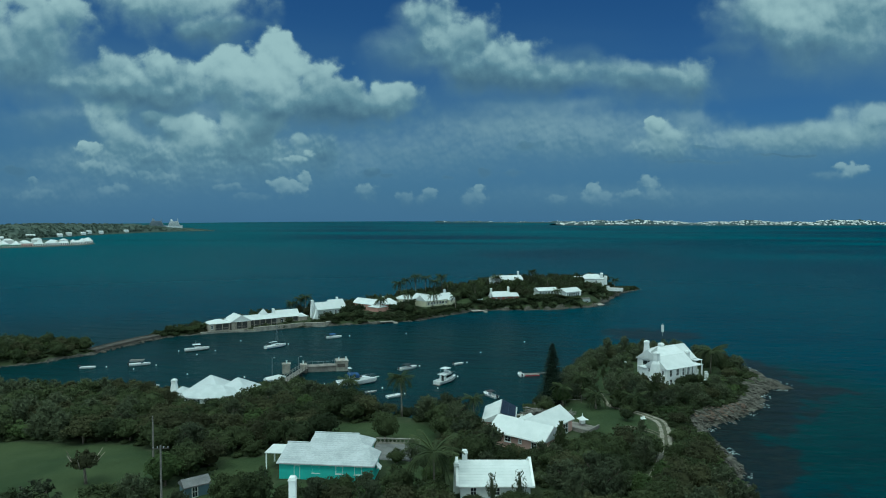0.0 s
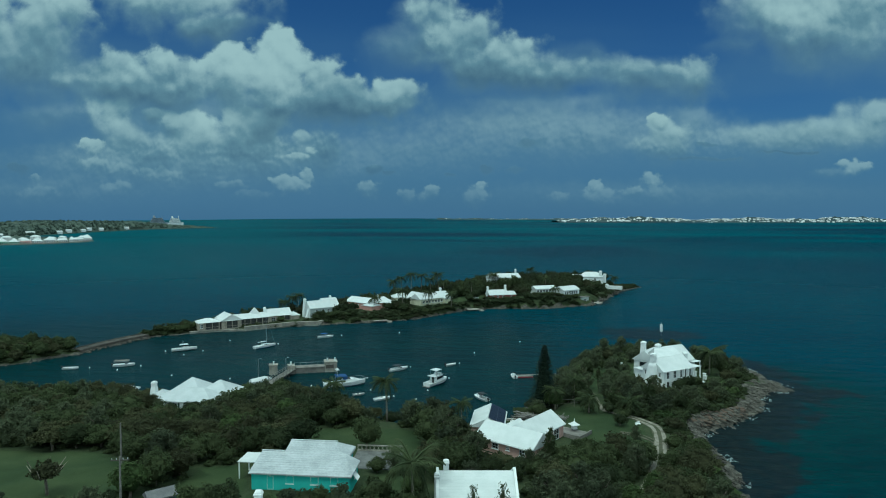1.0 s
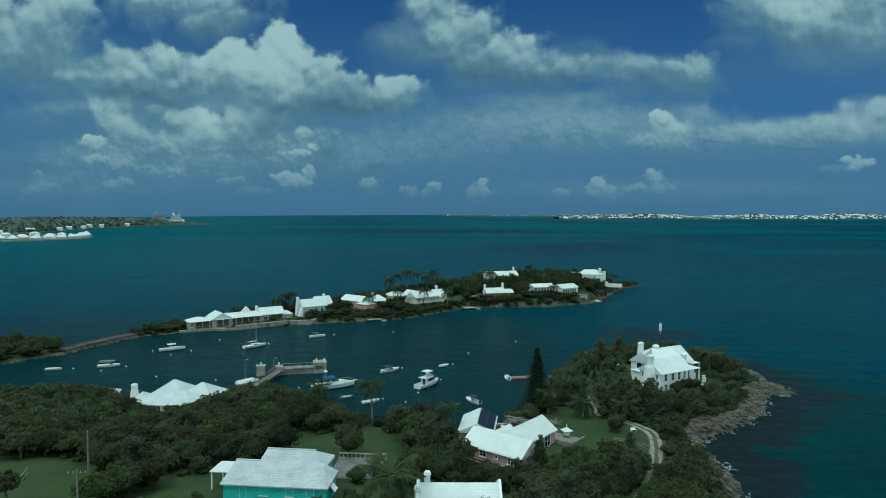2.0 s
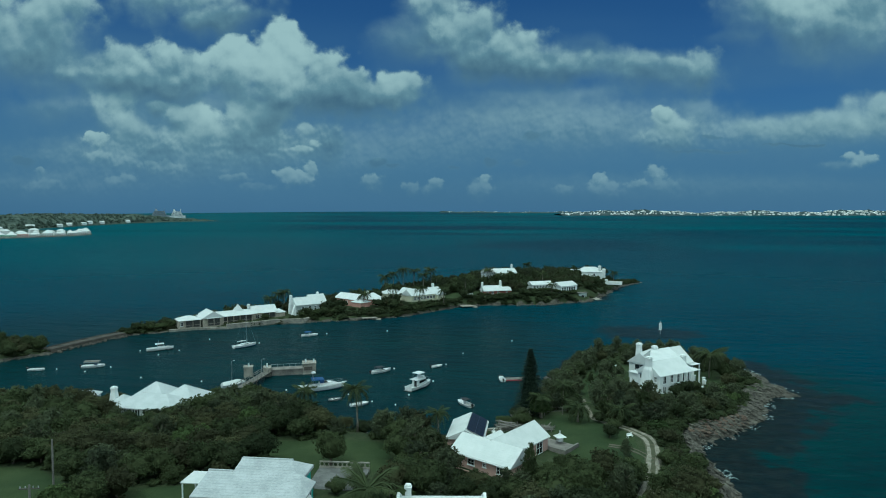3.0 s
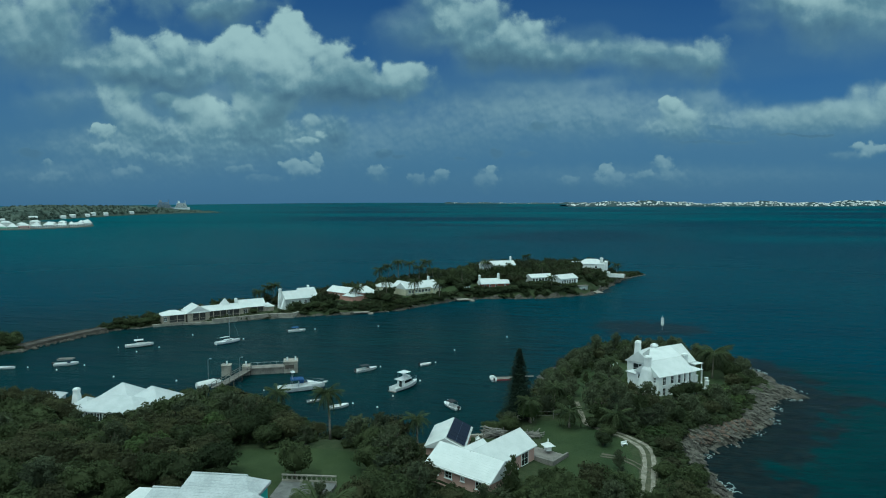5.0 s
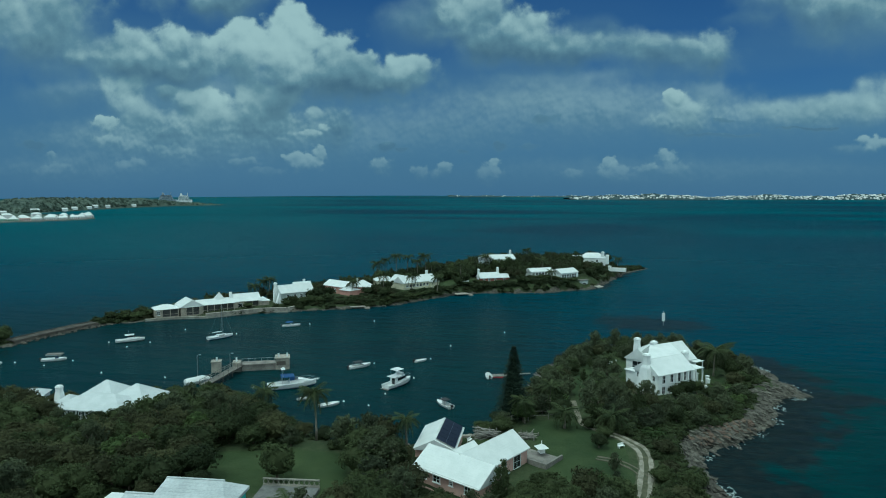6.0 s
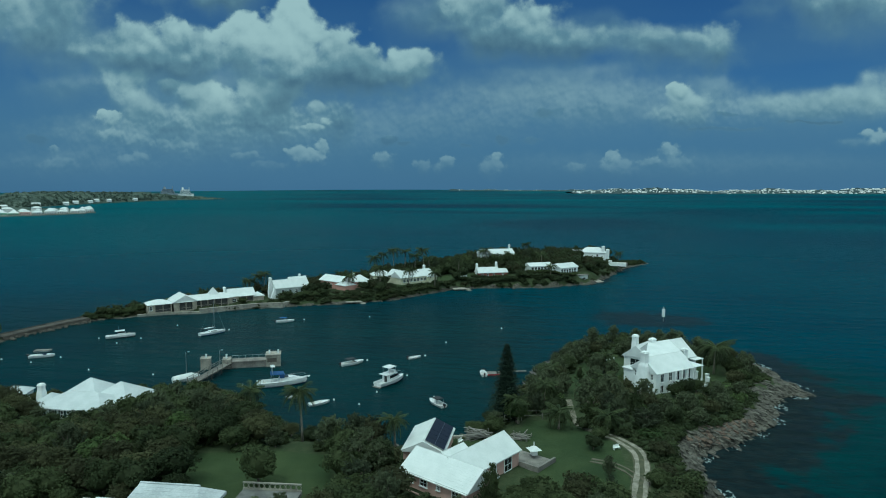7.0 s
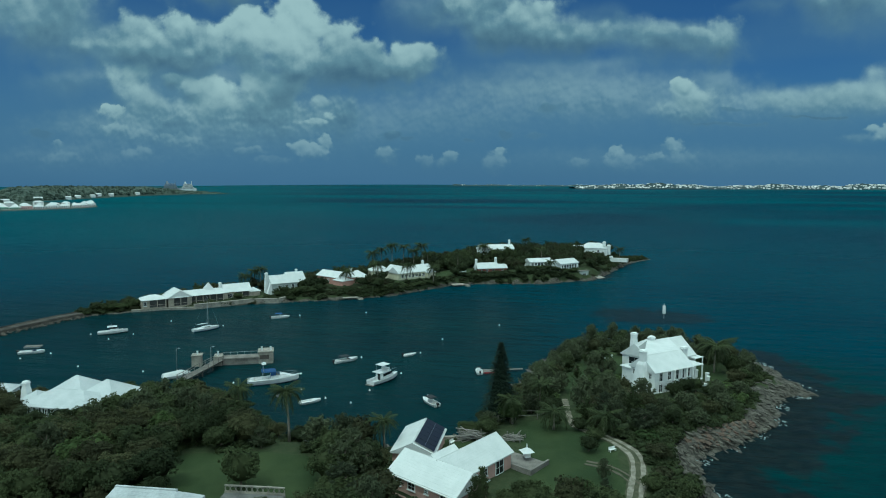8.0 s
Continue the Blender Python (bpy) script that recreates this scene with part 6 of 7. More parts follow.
plant("feather", 31.6, 121.0, 1.2, 1.6, label="young conifer on the lawn"), plant("feather", 30.6, 115.4, 1.0, 1.4), plant("broad0", 31.4, 131.5, 1.7, 1.6)


def undergrowth(name, shape, seed, count, box, test, label, size):
    """Low brush between the trees, one mass."""
    base = leaf_cloud(seed, 16, 100, 0.30, (1, 1, 0.6), 0.35, (0.16, 0.32), 0.15, 0.85)
    rr, sets = random.Random(seed), []
    for _ in range(count * 8):
        x, y = rr.uniform(box[0], box[2]), rr.uniform(box[1], box[3])
        if not test(x, y):
            continue
        k = rr.uniform(*size)
        sets.append(set_down(base.v, base.f, x, y, gz(x, y, shape) - 0.1, (k, k, k * rr.uniform(0.7, 1.1)), rr.uniform(0, 6.28)))
        if len(sets) >= count:
            break
    tagged(part(name, join_quads(*sets), leaf_broad, None), label, "undergrowth", kind="stuff")


def brush_test(x, y):
    return in_sight(x, y) and off_plot(x, y, PLOTS) > 1.0 and not on_lawn(x, y, LAWNS, -0.4) and coast(x, y) > rim(x, y) - 0.3 and on_line(x, y, DRIVE) > 1.9 and on_line(x, y, SPUR) > 1.8


undergrowth("undergrowth", MAIN, 61, 1500, (-165, 66, 90, 226), brush_test, "tangled low brush and creepers under the trees", (0.8, 1.5))
undergrowth("shore_brush", MAIN, 63, 420, (34, 96, 86, 205), lambda x, y: coast(x, y) < 11 and brush_test(x, y), "dense low coastal brush above the rocky ledges", (0.9, 1.6))
undergrowth("hedge_brush", ISLE, 62, 1700, (-122, 242, 125, 434), lambda x, y: 0.7 < coast(x, y, ISLE) < 6 and off_plot(x, y, PLOTS_ISLE) > 0.8, "dense clipped coastal brush along the island shore", (1.0, 1.7))


# ---- shore: rocks, drive ----
def shore_rocks(name, shape, where, count, seed, band, size, label, material, slab=False):
    """Tilted ledges of layered limestone along a stretch of shore; slab: broad thin beds."""
    r = random.Random(seed)
    m = Mesh()
    made = 0
    for _ in range(count * 60):
        x, y = r.uniform(where[0], where[2]), r.uniform(where[1], where[3])
        d = coast(x, y, shape)
        if not band[0] < d < (band[1] + (3.0 if slab and x > 70 else 0)):
            continue
        s = r.uniform(*size)
        a, b, c = s * r.uniform(1.4, 4.2), s * r.uniform(0.2, 0.45), s * r.uniform(0.12, 0.32)
        if slab:
            a, b, c = s * r.uniform(2.0, 5.0), s * r.uniform(0.35, 0.9), s * r.uniform(0.18, 0.4)
        M = pose(x, y, max(gz(x, y, shape), -0.3) + c * 0.3, r.uniform(-20, -5), r.uniform(-3, 4), r.uniform(98, 112))
        top = [(-a * r.uniform(.8, 1), -b * .9, c), (-a * .3, -b * r.uniform(.8, 1.2), c * 1.1), (a * r.uniform(.7, 1), -b, c * r.uniform(.7, 1)), (a, b * r.uniform(.7, 1), c), (a * .2, b * 1.15, c * .9), (-a * r.uniform(.6, 1), b * .8, c * r.uniform(.6, 1))]
        low = [(p[0] * 1.12 + r.uniform(-.1, .1), p[1] * 1.1, -c * 1.6) for p in top]
        mid = [(p[0] * 1.06 + r.uniform(-.1, .1), p[1] * 1.1 + r.uniform(-.06, .06), c * 0.35) for p in top]
        m.loft([[M @ Vector(p) for p in ring] for ring in (low, mid, top)])
        made += 1
        if made >= count:
            break
    tagged(part(name, m, material, None), label, "rock", kind="stuff")


shore_rocks("shore_rocks", MAIN, (40, 96, 92, 215), 1500, 71, (-0.2, 5.2), (0.10, 0.34), "weathered layered limestone ledges along the open shore", rock_mat, True)
shore_rocks("loose_rocks", MAIN, (40, 96, 92, 215), 500, 76, (-2.2, 2.5), (0.12, 0.4), "broken stones along the foot of the ledges", rock_dark)
shore_rocks("ochre_rocks", MAIN, (50, 138, 66, 152), 110, 72, (0.8, 4.8), (0.14, 0.38), "ochre-stained limestone ledges in the cove", rock_red, True)
shore_rocks("island_rocks", ISLE, (-122, 242, 126, 434), 500, 73, (-0.6, 1.0), (0.2, 0.55), "low weathered rocks round the island shore", rock_dark)
shore_rocks("harbour_rocks", MAIN, (-145, 136, 60, 222), 160, 74, (-0.8, 1.6), (0.3, 0.8), "small rocks along the harbour shore", rock_dark)


def foam(name, shape, where, count, seed, label):
    """Broken white water: thin ragged sheets where the swell meets the ledges."""
    r = random.Random(seed)
    m = Mesh()
    made = 0
    while made < count:
        x, y = r.uniform(where[0], where[2]), r.uniform(where[1], where[3])
        if not -2.0 < coast(x, y, shape) < 0.3 or math.sin(x * 0.55 + y * 0.4) < 0.45:
            continue
        a, n, s = r.uniform(40, 140), 9, r.uniform(0.08, 0.28)
        M = pose(x, y, 0.03, 0, 0, a)
        out = [(s * r.uniform(0.75, 1.25) * 1.9 * math.cos(6.283 * i / n), s * r.uniform(0.7, 1.2) * 0.6 * math.sin(6.283 * i / n)) for i in range(n)]
        m.loft([[M @ Vector((p[0], p[1], 0.0)) for p in out], [M @ Vector((p[0] * 0.7, p[1] * 0.7, 0.02)) for p in out]])
        made += 1
    tagged(part(name, m, foam_white, None), label, "foam", kind="stuff")


foam_white = mat("sea_foam", (0.32, 0.37, 0.37), (0.14, 0.19, 0.20), 1.2, 0.7, 0.5, 8.0)
foam("surf_foam", MAIN, (44, 104, 92, 200), 240, 75, "broken white surf along the rocky ledges")


def ribbon(line, wide, shift, lift, seed, step=0.7):
    """A strip of track that lies on the ground along a line."""
    r = random.Random(seed)
    pts = []
    P = [Vector((*p, 0)) for p in line]
    for i in range(len(P) - 1):
        a, b = P[max(i - 1, 0)], P[min(i + 2, len(P) - 1)]
        n = max(2, int((P[i + 1] - P[i]).length / step))
        for k in range(n):
            t = k / n
            p0, p1, p2, p3 = a, P[i], P[i + 1], b
            pts.append(0.5 * ((2 * p1) + (p2 - p0) * t + (2 * p0 - 5 * p1 + 4 * p2 - p3) * t * t + (3 * p1 - p0 - 3 * p2 + p3) * t ** 3))
    m = Mesh()
    rows = []
    for i, p in enumerate(pts):
        d = (pts[min(i + 1, len(pts) - 1)] - pts[max(i - 1, 0)]).normalized()
        s = Vector((-d.y, d.x, 0))
        e = 0.06 * math.sin(i * 0.35 + seed) + 0.04 * math.sin(i * 1.3 + 2 * seed) + r.uniform(-.04, .04)
        a, b = p + s * (shift - wide / 2 + e), p + s * (shift + wide / 2 - 0.6 * e + r.uniform(-.05, .05))
        mid = (a + b) / 2
        rows.append([(a.x, a.y, gz(a.x, a.y) - 0.05), (a.x, a.y, gz(a.x, a.y) + lift), (mid.x, mid.y, gz(mid.x, mid.y) + lift + 0.02), (b.x, b.y, gz(b.x, b.y) + lift), (b.x, b.y, gz(b.x, b.y) - 0.05)])
    return m.loft(rows, caps=False, closed=False)


verge = mat("worn_grassy_dirt", (0.085, 0.082, 0.052), (0.034, 0.042, 0.020), 0.8, 0.95, 0.6, 6.0)
sand_dirt = mat("pale_sandy_dirt", (0.20, 0.18, 0.145), (0.07, 0.068, 0.045), 0.9, 0.95, 0.6, 7.0)
drive = tagged(new("drive"), "pale coral gravel drive worn into two wheel tracks", "road", kind="structure")
part("dirt_bed", ribbon(DRIVE[3:], 2.7, 0.0, 0.03, 7), verge, drive)
part("wheel_track", ribbon(DRIVE[3:], 0.75, -0.72, 0.07, 1), gravel, drive)
part("wheel_track", ribbon(DRIVE[3:], 0.75, 0.72, 0.07, 2), gravel, drive)
part("sandy_path", ribbon(DRIVE[:4], 1.1, 0.1, 0.07, 3), sand_dirt, drive)
part("spur_track", ribbon(SPUR, 0.5, -0.55, 0.06, 4), dirt, drive)
part("spur_track", ribbon(SPUR, 0.5, 0.55, 0.06, 5), dirt, drive)

# causeway to the island
cw = thing("causeway", pose(0, 0, 0), "low stone causeway with a flat roadway", "causeway")
CW = [(-128.5, 217), (-127.4, 222), (-125.0, 230), (-122, 238.5), (-118.6, 246)]
for i, ((ax, ay), (bx, by)) in enumerate(zip(CW, CW[1:])):
    d = math.hypot(bx - ax, by - ay)
    at = pose(ax, ay, 0, 0, 0, math.degrees(math.atan2(by - ay, bx - ax)))
    part("wall_run", Mesh().loft([[(-0.2, -2.6, -1.5), (d + 0.2, -2.6, -1.5), (d + 0.2, 2.4, -1.5), (-0.2, 2.4, -1.5)], [(-0.2, -1.9, 1.0), (d + 0.2, -1.9, 1.0), (d + 0.2, 1.9, 1.0), (-0.2, 1.9, 1.0)]]), stone_wet, cw, at=at)
    part("roadway", Mesh().box(-0.1, -1.5, 1.0, d + 0.1, 1.5, 1.06), stone_wet, cw, at=at)
    part("coping", Mesh().box(-0.15, 1.5, 1.0, d + 0.15, 1.8, 1.3, chamfer=0.05), stone_wet, cw, at=at)
rr = random.Random(8)
rub = Mesh()
for _ in range(90):
    t = rr.random() * 3.999
    (ax, ay), (bx, by) = CW[int(t)], CW[int(t) + 1]
    x, y, s = ax + (bx - ax) * (t % 1) + rr.uniform(1.6, 4.4), ay + (by - ay) * (t % 1) - rr.uniform(0, 2.0), rr.uniform(0.25, 0.6)
    M = pose(x, y, rr.uniform(-0.1, 0.25), rr.uniform(0, 50), rr.uniform(0, 50), rr.uniform(0, 180))
    rub.loft([[M @ Vector((s * k * a, s * k * b, s * z)) for a, b in ((-1, -.8), (.9, -1), (1, .7), (-.6, 1))] for k, z in ((0.7, -.6), (1, 0), (0.6, .6))])
tagged(part("rubble", rub, stone_wet, None), "loose rubble along the foot of the causeway", "rock", kind="stuff")


# ---- boats ----
def hull_mesh(L, B, side, draft, fore=0.45, floor=None, cut=0.1, flare=0.12):
    """A hull from stern (-x) to stem (+x); floor: height of the sole in the open part, aft of the fore deck."""
    m = Mesh()
    rings = []
    n = 11
    for i in range(n):
        t = i / (n - 1)
        x = -L / 2 + L * t
        b = B / 2 * (1 - max(0, (t - 0.42) / 0.58) ** 2.3) * (0.88 + 0.12 * min(1, t * 4))
        b = max(b, 0.03)
        top = side * (1 + 0.38 * max(0, t - 0.25) ** 1.6)
        k = draft * (1 - 0.75 * t ** 3)
        deck = top - 0.04
        if floor is not None and 0.03 < t < 1 - fore:
            deck = floor
        xb = x - (L * 0.07 * max(0, t - 0.7) / 0.3)
        rings.append([(x, -b, top), (x, -b * (1 - flare), side * 0.45), (xb, -b * 0.72, 0.0), (xb, 0, -k), (xb, b * 0.72, 0.0), (x, b * (1 - flare), side * 0.45), (x, b, top),
                      (x, b * 0.86, top + 0.01), (x, b * 0.84, deck), (x, -b * 0.84, deck), (x, -b * 0.86, top + 0.01)])
    return m.loft(rings)


def rail(points, radius=0.025):
    return Mesh().tube(points, radius, 5)


def boat(x, y, turn, label, category="boat"):
    return thing("boat", pose(x, y, 0, random.uniform(-1, 1), random.uniform(-1, 1), turn), label, category)


def outboard(b, x, z):
    o = part("outboard_engine", Mesh().box(-0.45, -0.2, 0.15, 0.1, 0.2, 0.7, chamfer=0.09).box(-0.28, -0.09, -0.7, -0.08, 0.09, 0.2), engine_black, b, at=pose(x, 0, z))
    part("propeller_guard", Mesh().box(-0.4, -0.03, -0.8, 0.0, 0.03, -0.7), metal_grey, o)


def express_cruiser(x, y, turn):
    b = boat(x, y, turn, "white sport fishing cruiser with blue canvas and tower")
    part("hull", hull_mesh(11.4, 3.5, 1.15, 0.5, 0.55, 0.45), hull_white, b, smooth=False)
    part("boot_stripe", hull_mesh(11.2, 3.44, 0.2, 0.45, 1.0), hull_navy, b, at=pose(-0.05, 0, -0.02))
    part("cabin", Mesh().loft([[(-0.8, -1.3, 1.1), (4.0, -0.8, 1.45), (4.0, 0.8, 1.45), (-0.8, 1.3, 1.1)], [(-0.5, -1.2, 2.0), (2.4, -0.75, 1.95), (2.4, 0.75, 1.95), (-0.5, 1.2, 2.0)]]), hull_white, b)
    part("windscreen", Mesh().loft([[(-0.5, -1.22, 2.0), (1.5, -0.9, 1.97), (1.5, 0.9, 1.97), (-0.5, 1.22, 2.0)], [(-0.6, -1.1, 2.6), (0.4, -0.85, 2.55), (0.4, 0.85, 2.55), (-0.6, 1.1, 2.6)]]), glass, b)
    part("bimini", Mesh().loft([[(-2.6, -1.4, 2.9), (0.6, -1.3, 2.75), (0.6, 1.3, 2.75), (-2.6, 1.4, 2.9)], [(-2.5, -1.0, 3.15), (0.4, -1.0, 3.0), (0.4, 1.0, 3.0), (-2.5, 1.0, 3.15)]]), canvas_blue, b, "blue canvas bimini top")
    for y0 in (-1.36, 1.3):
        part("side_curtain", Mesh().box(-0.6, y0, 2.0, 0.5, y0 + 0.06, 2.85), canvas_blue, b)
    for s in (-1, 1):
        part("tower_leg", rail([(-2.4, s * 1.35, 1.2), (-2.2, s * 1.1, 3.2), (-2.0, s * 0.7, 4.6)], 0.05), metal_grey, b)
        part("bow_rail", rail([(0.8, s * 1.5, 1.95), (3.4, s * 1.1, 2.1), (5.4, s * 0.35, 2.25)]), metal_grey, b)
        part("outrigger", rail([(-1.8, s * 1.4, 2.2), (-2.6, s * 1.9, 5.2)], 0.02), metal_grey, b)
    part("tower_platform", Mesh().box(-2.5, -0.8, 4.55, -1.5, 0.8, 4.65, chamfer=0.03), hull_white, b)
    part("radar", Mesh().tube([(-2.0, 0, 4.65), (-2.0, 0, 4.9)], 0.32, 10), hull_white, b)
    part("pulpit", Mesh().box(5.2, -0.22, 1.5, 6.5, 0.22, 1.6, chamfer=0.04), hull_white, b)
    part("fighting_chair", Mesh().box(-4.2, -0.3, 0.45, -3.6, 0.3, 1.0, chamfer=0.06).box(-4.25, -0.3, 1.0, -4.1, 0.3, 1.6), deck_tan, b)


def flybridge(x, y, turn):
    b = boat(x, y, turn, "white flybridge motor boat with hard canopy")
    part("hull", hull_mesh(8.8, 3.0, 1.05, 0.5, 0.6, 0.4), hull_white, b)
    part("boot_stripe", hull_mesh(8.6, 2.95, 0.28, 0.45, 1.0), hull_navy, b, at=pose(-0.04, 0, -0.02))
    part("cabin", Mesh().loft([[(-1.6, -1.15, 1.0), (2.4, -0.95, 1.25), (2.4, 0.95, 1.25), (-1.6, 1.15, 1.0)], [(-1.5, -1.1, 2.5), (1.2, -0.95, 2.5), (1.2, 0.95, 2.5), (-1.5, 1.1, 2.5)]]), hull_white, b)
    part("windows", Mesh().loft([[(-1.3, -1.17, 1.55), (1.75, -1.02, 1.7), (1.75, 1.02, 1.7), (-1.3, 1.17, 1.55)], [(-1.3, -1.14, 2.2), (1.45, -0.99, 2.25), (1.45, 0.99, 2.25), (-1.3, 1.14, 2.2)]]), glass, b)
    part("flybridge", Mesh().box(-2.6, -1.2, 2.5, 1.2, 1.2, 2.62, chamfer=0.04).box(0.2, -1.0, 2.62, 0.9, 1.0, 3.2, chamfer=0.08), hull_white, b)
    part("canopy", Mesh().box(-1.6, -1.15, 4.0, 0.9, 1.15, 4.12, chamfer=0.05), hull_white, b)
    for px in (-1.4, 0.7):
        for s in (-1, 1):
            part("canopy_post", rail([(px, s * 1.0, 2.6), (px, s * 1.0, 4.02)], 0.035), metal_grey, b)
    part("cabin_door", Mesh().box(-1.66, -0.4, 0.6, -1.6, 0.4, 2.3), glass, b)
    for s in (-1, 1):
        part("bow_rail", rail([(0.6, s * 1.3, 1.9), (2.6, s * 0.9, 2.0), (4.2, s * 0.2, 2.1)]), metal_grey, b)
    part("swim_platform", Mesh().box(-4.9, -1.2, 0.1, -4.3, 1.2, 0.22, chamfer=0.03), timber, b)


def launch(x, y, turn):
    b = boat(x, y, turn, "white cabin launch with flat wheelhouse roof")
    part("hull", hull_mesh(8.2, 2.7, 0.85, 0.4, 0.5, 0.35), hull_white, b)
    part("boot_stripe", hull_mesh(8.0, 2.64, 0.2, 0.35, 1.0), engine_black, b, at=pose(-0.04, 0, -0.02))
    part("wheelhouse", Mesh().loft([[(-0.8, -1.0, 0.8), (1.6, -0.9, 0.95), (1.6, 0.9, 0.95), (-0.8, 1.0, 0.8)], [(-0.8, -0.95, 1.5), (1.4, -0.85, 1.5), (1.4, 0.85, 1.5), (-0.8, 0.95, 1.5)]]), hull_white, b)
    part("windows", Mesh().loft([[(-0.75, -0.93, 1.5), (1.38, -0.83, 1.5), (1.38, 0.83, 1.5), (-0.75, 0.93, 1.5)], [(-0.75, -0.9, 2.05), (1.0, -0.8, 2.05), (1.0, 0.8, 2.05), (-0.75, 0.9, 2.05)]]), glass, b)
    part("roof", Mesh().box(-1.5, -1.05, 2.05, 1.2, 1.05, 2.2, chamfer=0.06), hull_white, b)
    part("mast", rail([(-0.4, 0, 2.2), (-0.4, 0, 3.4)], 0.04), metal_grey, b)
    part("fore_hatch", Mesh().box(1.9, -0.4, 0.95, 2.7, 0.4, 1.15, chamfer=0.04), deck_tan, b)


def sailboat(x, y, turn):
    b = boat(x, y, turn, "white moored sailing yacht with bare mast", "sailboat")
    part("hull", hull_mesh(8.4, 2.5, 0.8, 0.6, 0.72, 0.3), hull_white, b)
    part("boot_stripe", hull_mesh(8.2, 2.45, 0.16, 0.5, 1.0), canvas_blue, b, at=pose(-0.04, 0, -0.02))
    part("cabin", Mesh().loft([[(-1.2, -0.85, 0.78), (2.2, -0.55, 0.95), (2.2, 0.55, 0.95), (-1.2, 0.85, 0.78)], [(-1.1, -0.7, 1.25), (1.7, -0.45, 1.2), (1.7, 0.45, 1.2), (-1.1, 0.7, 1.25)]]), hull_white, b)
    part("windows", Mesh().box(-0.8, -0.8, 0.98, 1.0, 0.8, 1.12), glass, b)
    part("mast", rail([(0.6, 0, 1.1), (0.6, 0, 6), (0.6, 0, 10.6)], 0.07), metal_grey, b)
    part("boom", rail([(0.6, 0, 1.9), (-2.9, 0, 1.95)], 0.06), metal_grey, b)
    part("furled_sail", rail([(0.45, 0, 2.05), (-1.2, 0, 2.1), (-2.8, 0, 2.03)], [0.14, 0.17, 0.08]), hull_white, b)
    part("forestay", rail([(4.0, 0, 1.05), (0.65, 0, 10.4)], 0.02), metal_grey, b)
    part("backstay", rail([(-4.1, 0, 0.85), (0.55, 0, 10.5)], 0.015), metal_grey, b)
    for s in (-1, 1):
        part("shroud", rail([(0.5, s * 1.15, 0.85), (0.6, 0, 9.0)], 0.015), metal_grey, b)


def open_boat(x, y, turn, L, label, cover=None, console=False, engine=True, hull=None, windshield=False):
    b = boat(x, y, turn, label)
    k = L / 6
    part("hull", hull_mesh(L, 2.2 * k ** 0.7, 0.62 * k ** 0.6, 0.25, 0.34, 0.2), hull or hull_white, b)
    for px in (-0.22, 0.08):
        part("thwart", Mesh().box(L * px - 0.18, -0.85 * k ** 0.7, 0.36, L * px + 0.18, 0.85 * k ** 0.7, 0.42), deck_tan, b)
    if console:
        part("console", Mesh().box(-0.3, -0.4, 0.2, 0.3, 0.4, 1.1, taper=0.08), hull_white, b)
        part("windscreen", Mesh().box(0.2, -0.38, 1.1, 0.26, 0.38, 1.45), glass, b)
    if cover:
        c = part("bimini", Mesh().loft([[(-L * .28, -0.95, 1.55), (L * .1, -0.9, 1.5), (L * .1, 0.9, 1.5), (-L * .28, 0.95, 1.55)], [(-L * .26, -0.6, 1.72), (L * .08, -0.6, 1.68), (L * .08, 0.6, 1.68), (-L * .26, 0.6, 1.72)]]), cover, b)
        for px in (-L * .25, L * .07):
            for s in (-1, 1):
                part("strut", rail([(px, s * 0.85, 0.5), (px, s * 0.85, 1.56)], 0.02), metal_grey, c)
    if windshield:
        part("windshield", Mesh().loft([[(L * .08, -0.85, 0.6), (L * .16, -0.8, 0.62), (L * .16, 0.8, 0.62), (L * .08, 0.85, 0.6)], [(L * .05, -0.75, 1.0), (L * .07, -0.75, 1.0), (L * .07, 0.75, 1.0), (L * .05, 0.75, 1.0)]]), glass, b)
    if engine:
        outboard(b, -L / 2 - 0.05, 0.35)
    return b


express_cruiser(-31.8, 175.8, 20), flybridge(-6.7, 178.2, 52), launch(-93.8, 221.6, 27), sailboat(-67.8, 227.6, 46)
open_boat(-50.0, 246.5, 25, 6.2, "white open motor boat with a blue canvas cover", canvas_blue, True)
open_boat(-18.4, 194.2, 38, 6.6, "white runabout with a charcoal canvas top", canvas_dark, windshield=True)
open_boat(4.7, 163.2, 126, 5.4, "white centre-console boat with blue trim", canvas_dark, True)
open_boat(-103.0, 198.0, 18, 6.2, "low white speedboat at its mooring", None, windshield=True)
open_boat(-2.6, 200.6, 36, 3.9, "small white dinghy with outboard", None)
open_boat(-20.2, 162.4, 32, 4.6, "narrow white rowing skiff", None, engine=False)
open_boat(-26.7, 166.3, 25, 3.2, "pale grey inflatable tender", None, engine=False, hull=hull_grey)
open_boat(-116.9, 193.6, 5, 4.6, "old white skiff near the shallows", None)
open_boat(15.4, 186.2, 95, 4.4, "white workboat at a red raft", None, True)


def raft(x, y, turn, label, material, L=4.2, W=2.0):
    r = thing("raft", pose(x, y, 0, 0, 0, turn), label, "raft")
    part("float", Mesh().box(-L / 2, -W / 2, -0.25, L / 2, -W / 2 + 0.6, 0.3, chamfer=0.1).box(-L / 2, W / 2 - 0.6, -0.25, L / 2, W / 2, 0.3, chamfer=0.1), material, r)
    for i in range(7):
        px = -L / 2 + (i + 0.5) * L / 7
        part("plank", Mesh().box(px - L / 15, -W / 2 - 0.05, 0.3, px + L / 15, W / 2 + 0.05, 0.36), timber, r)
    return r


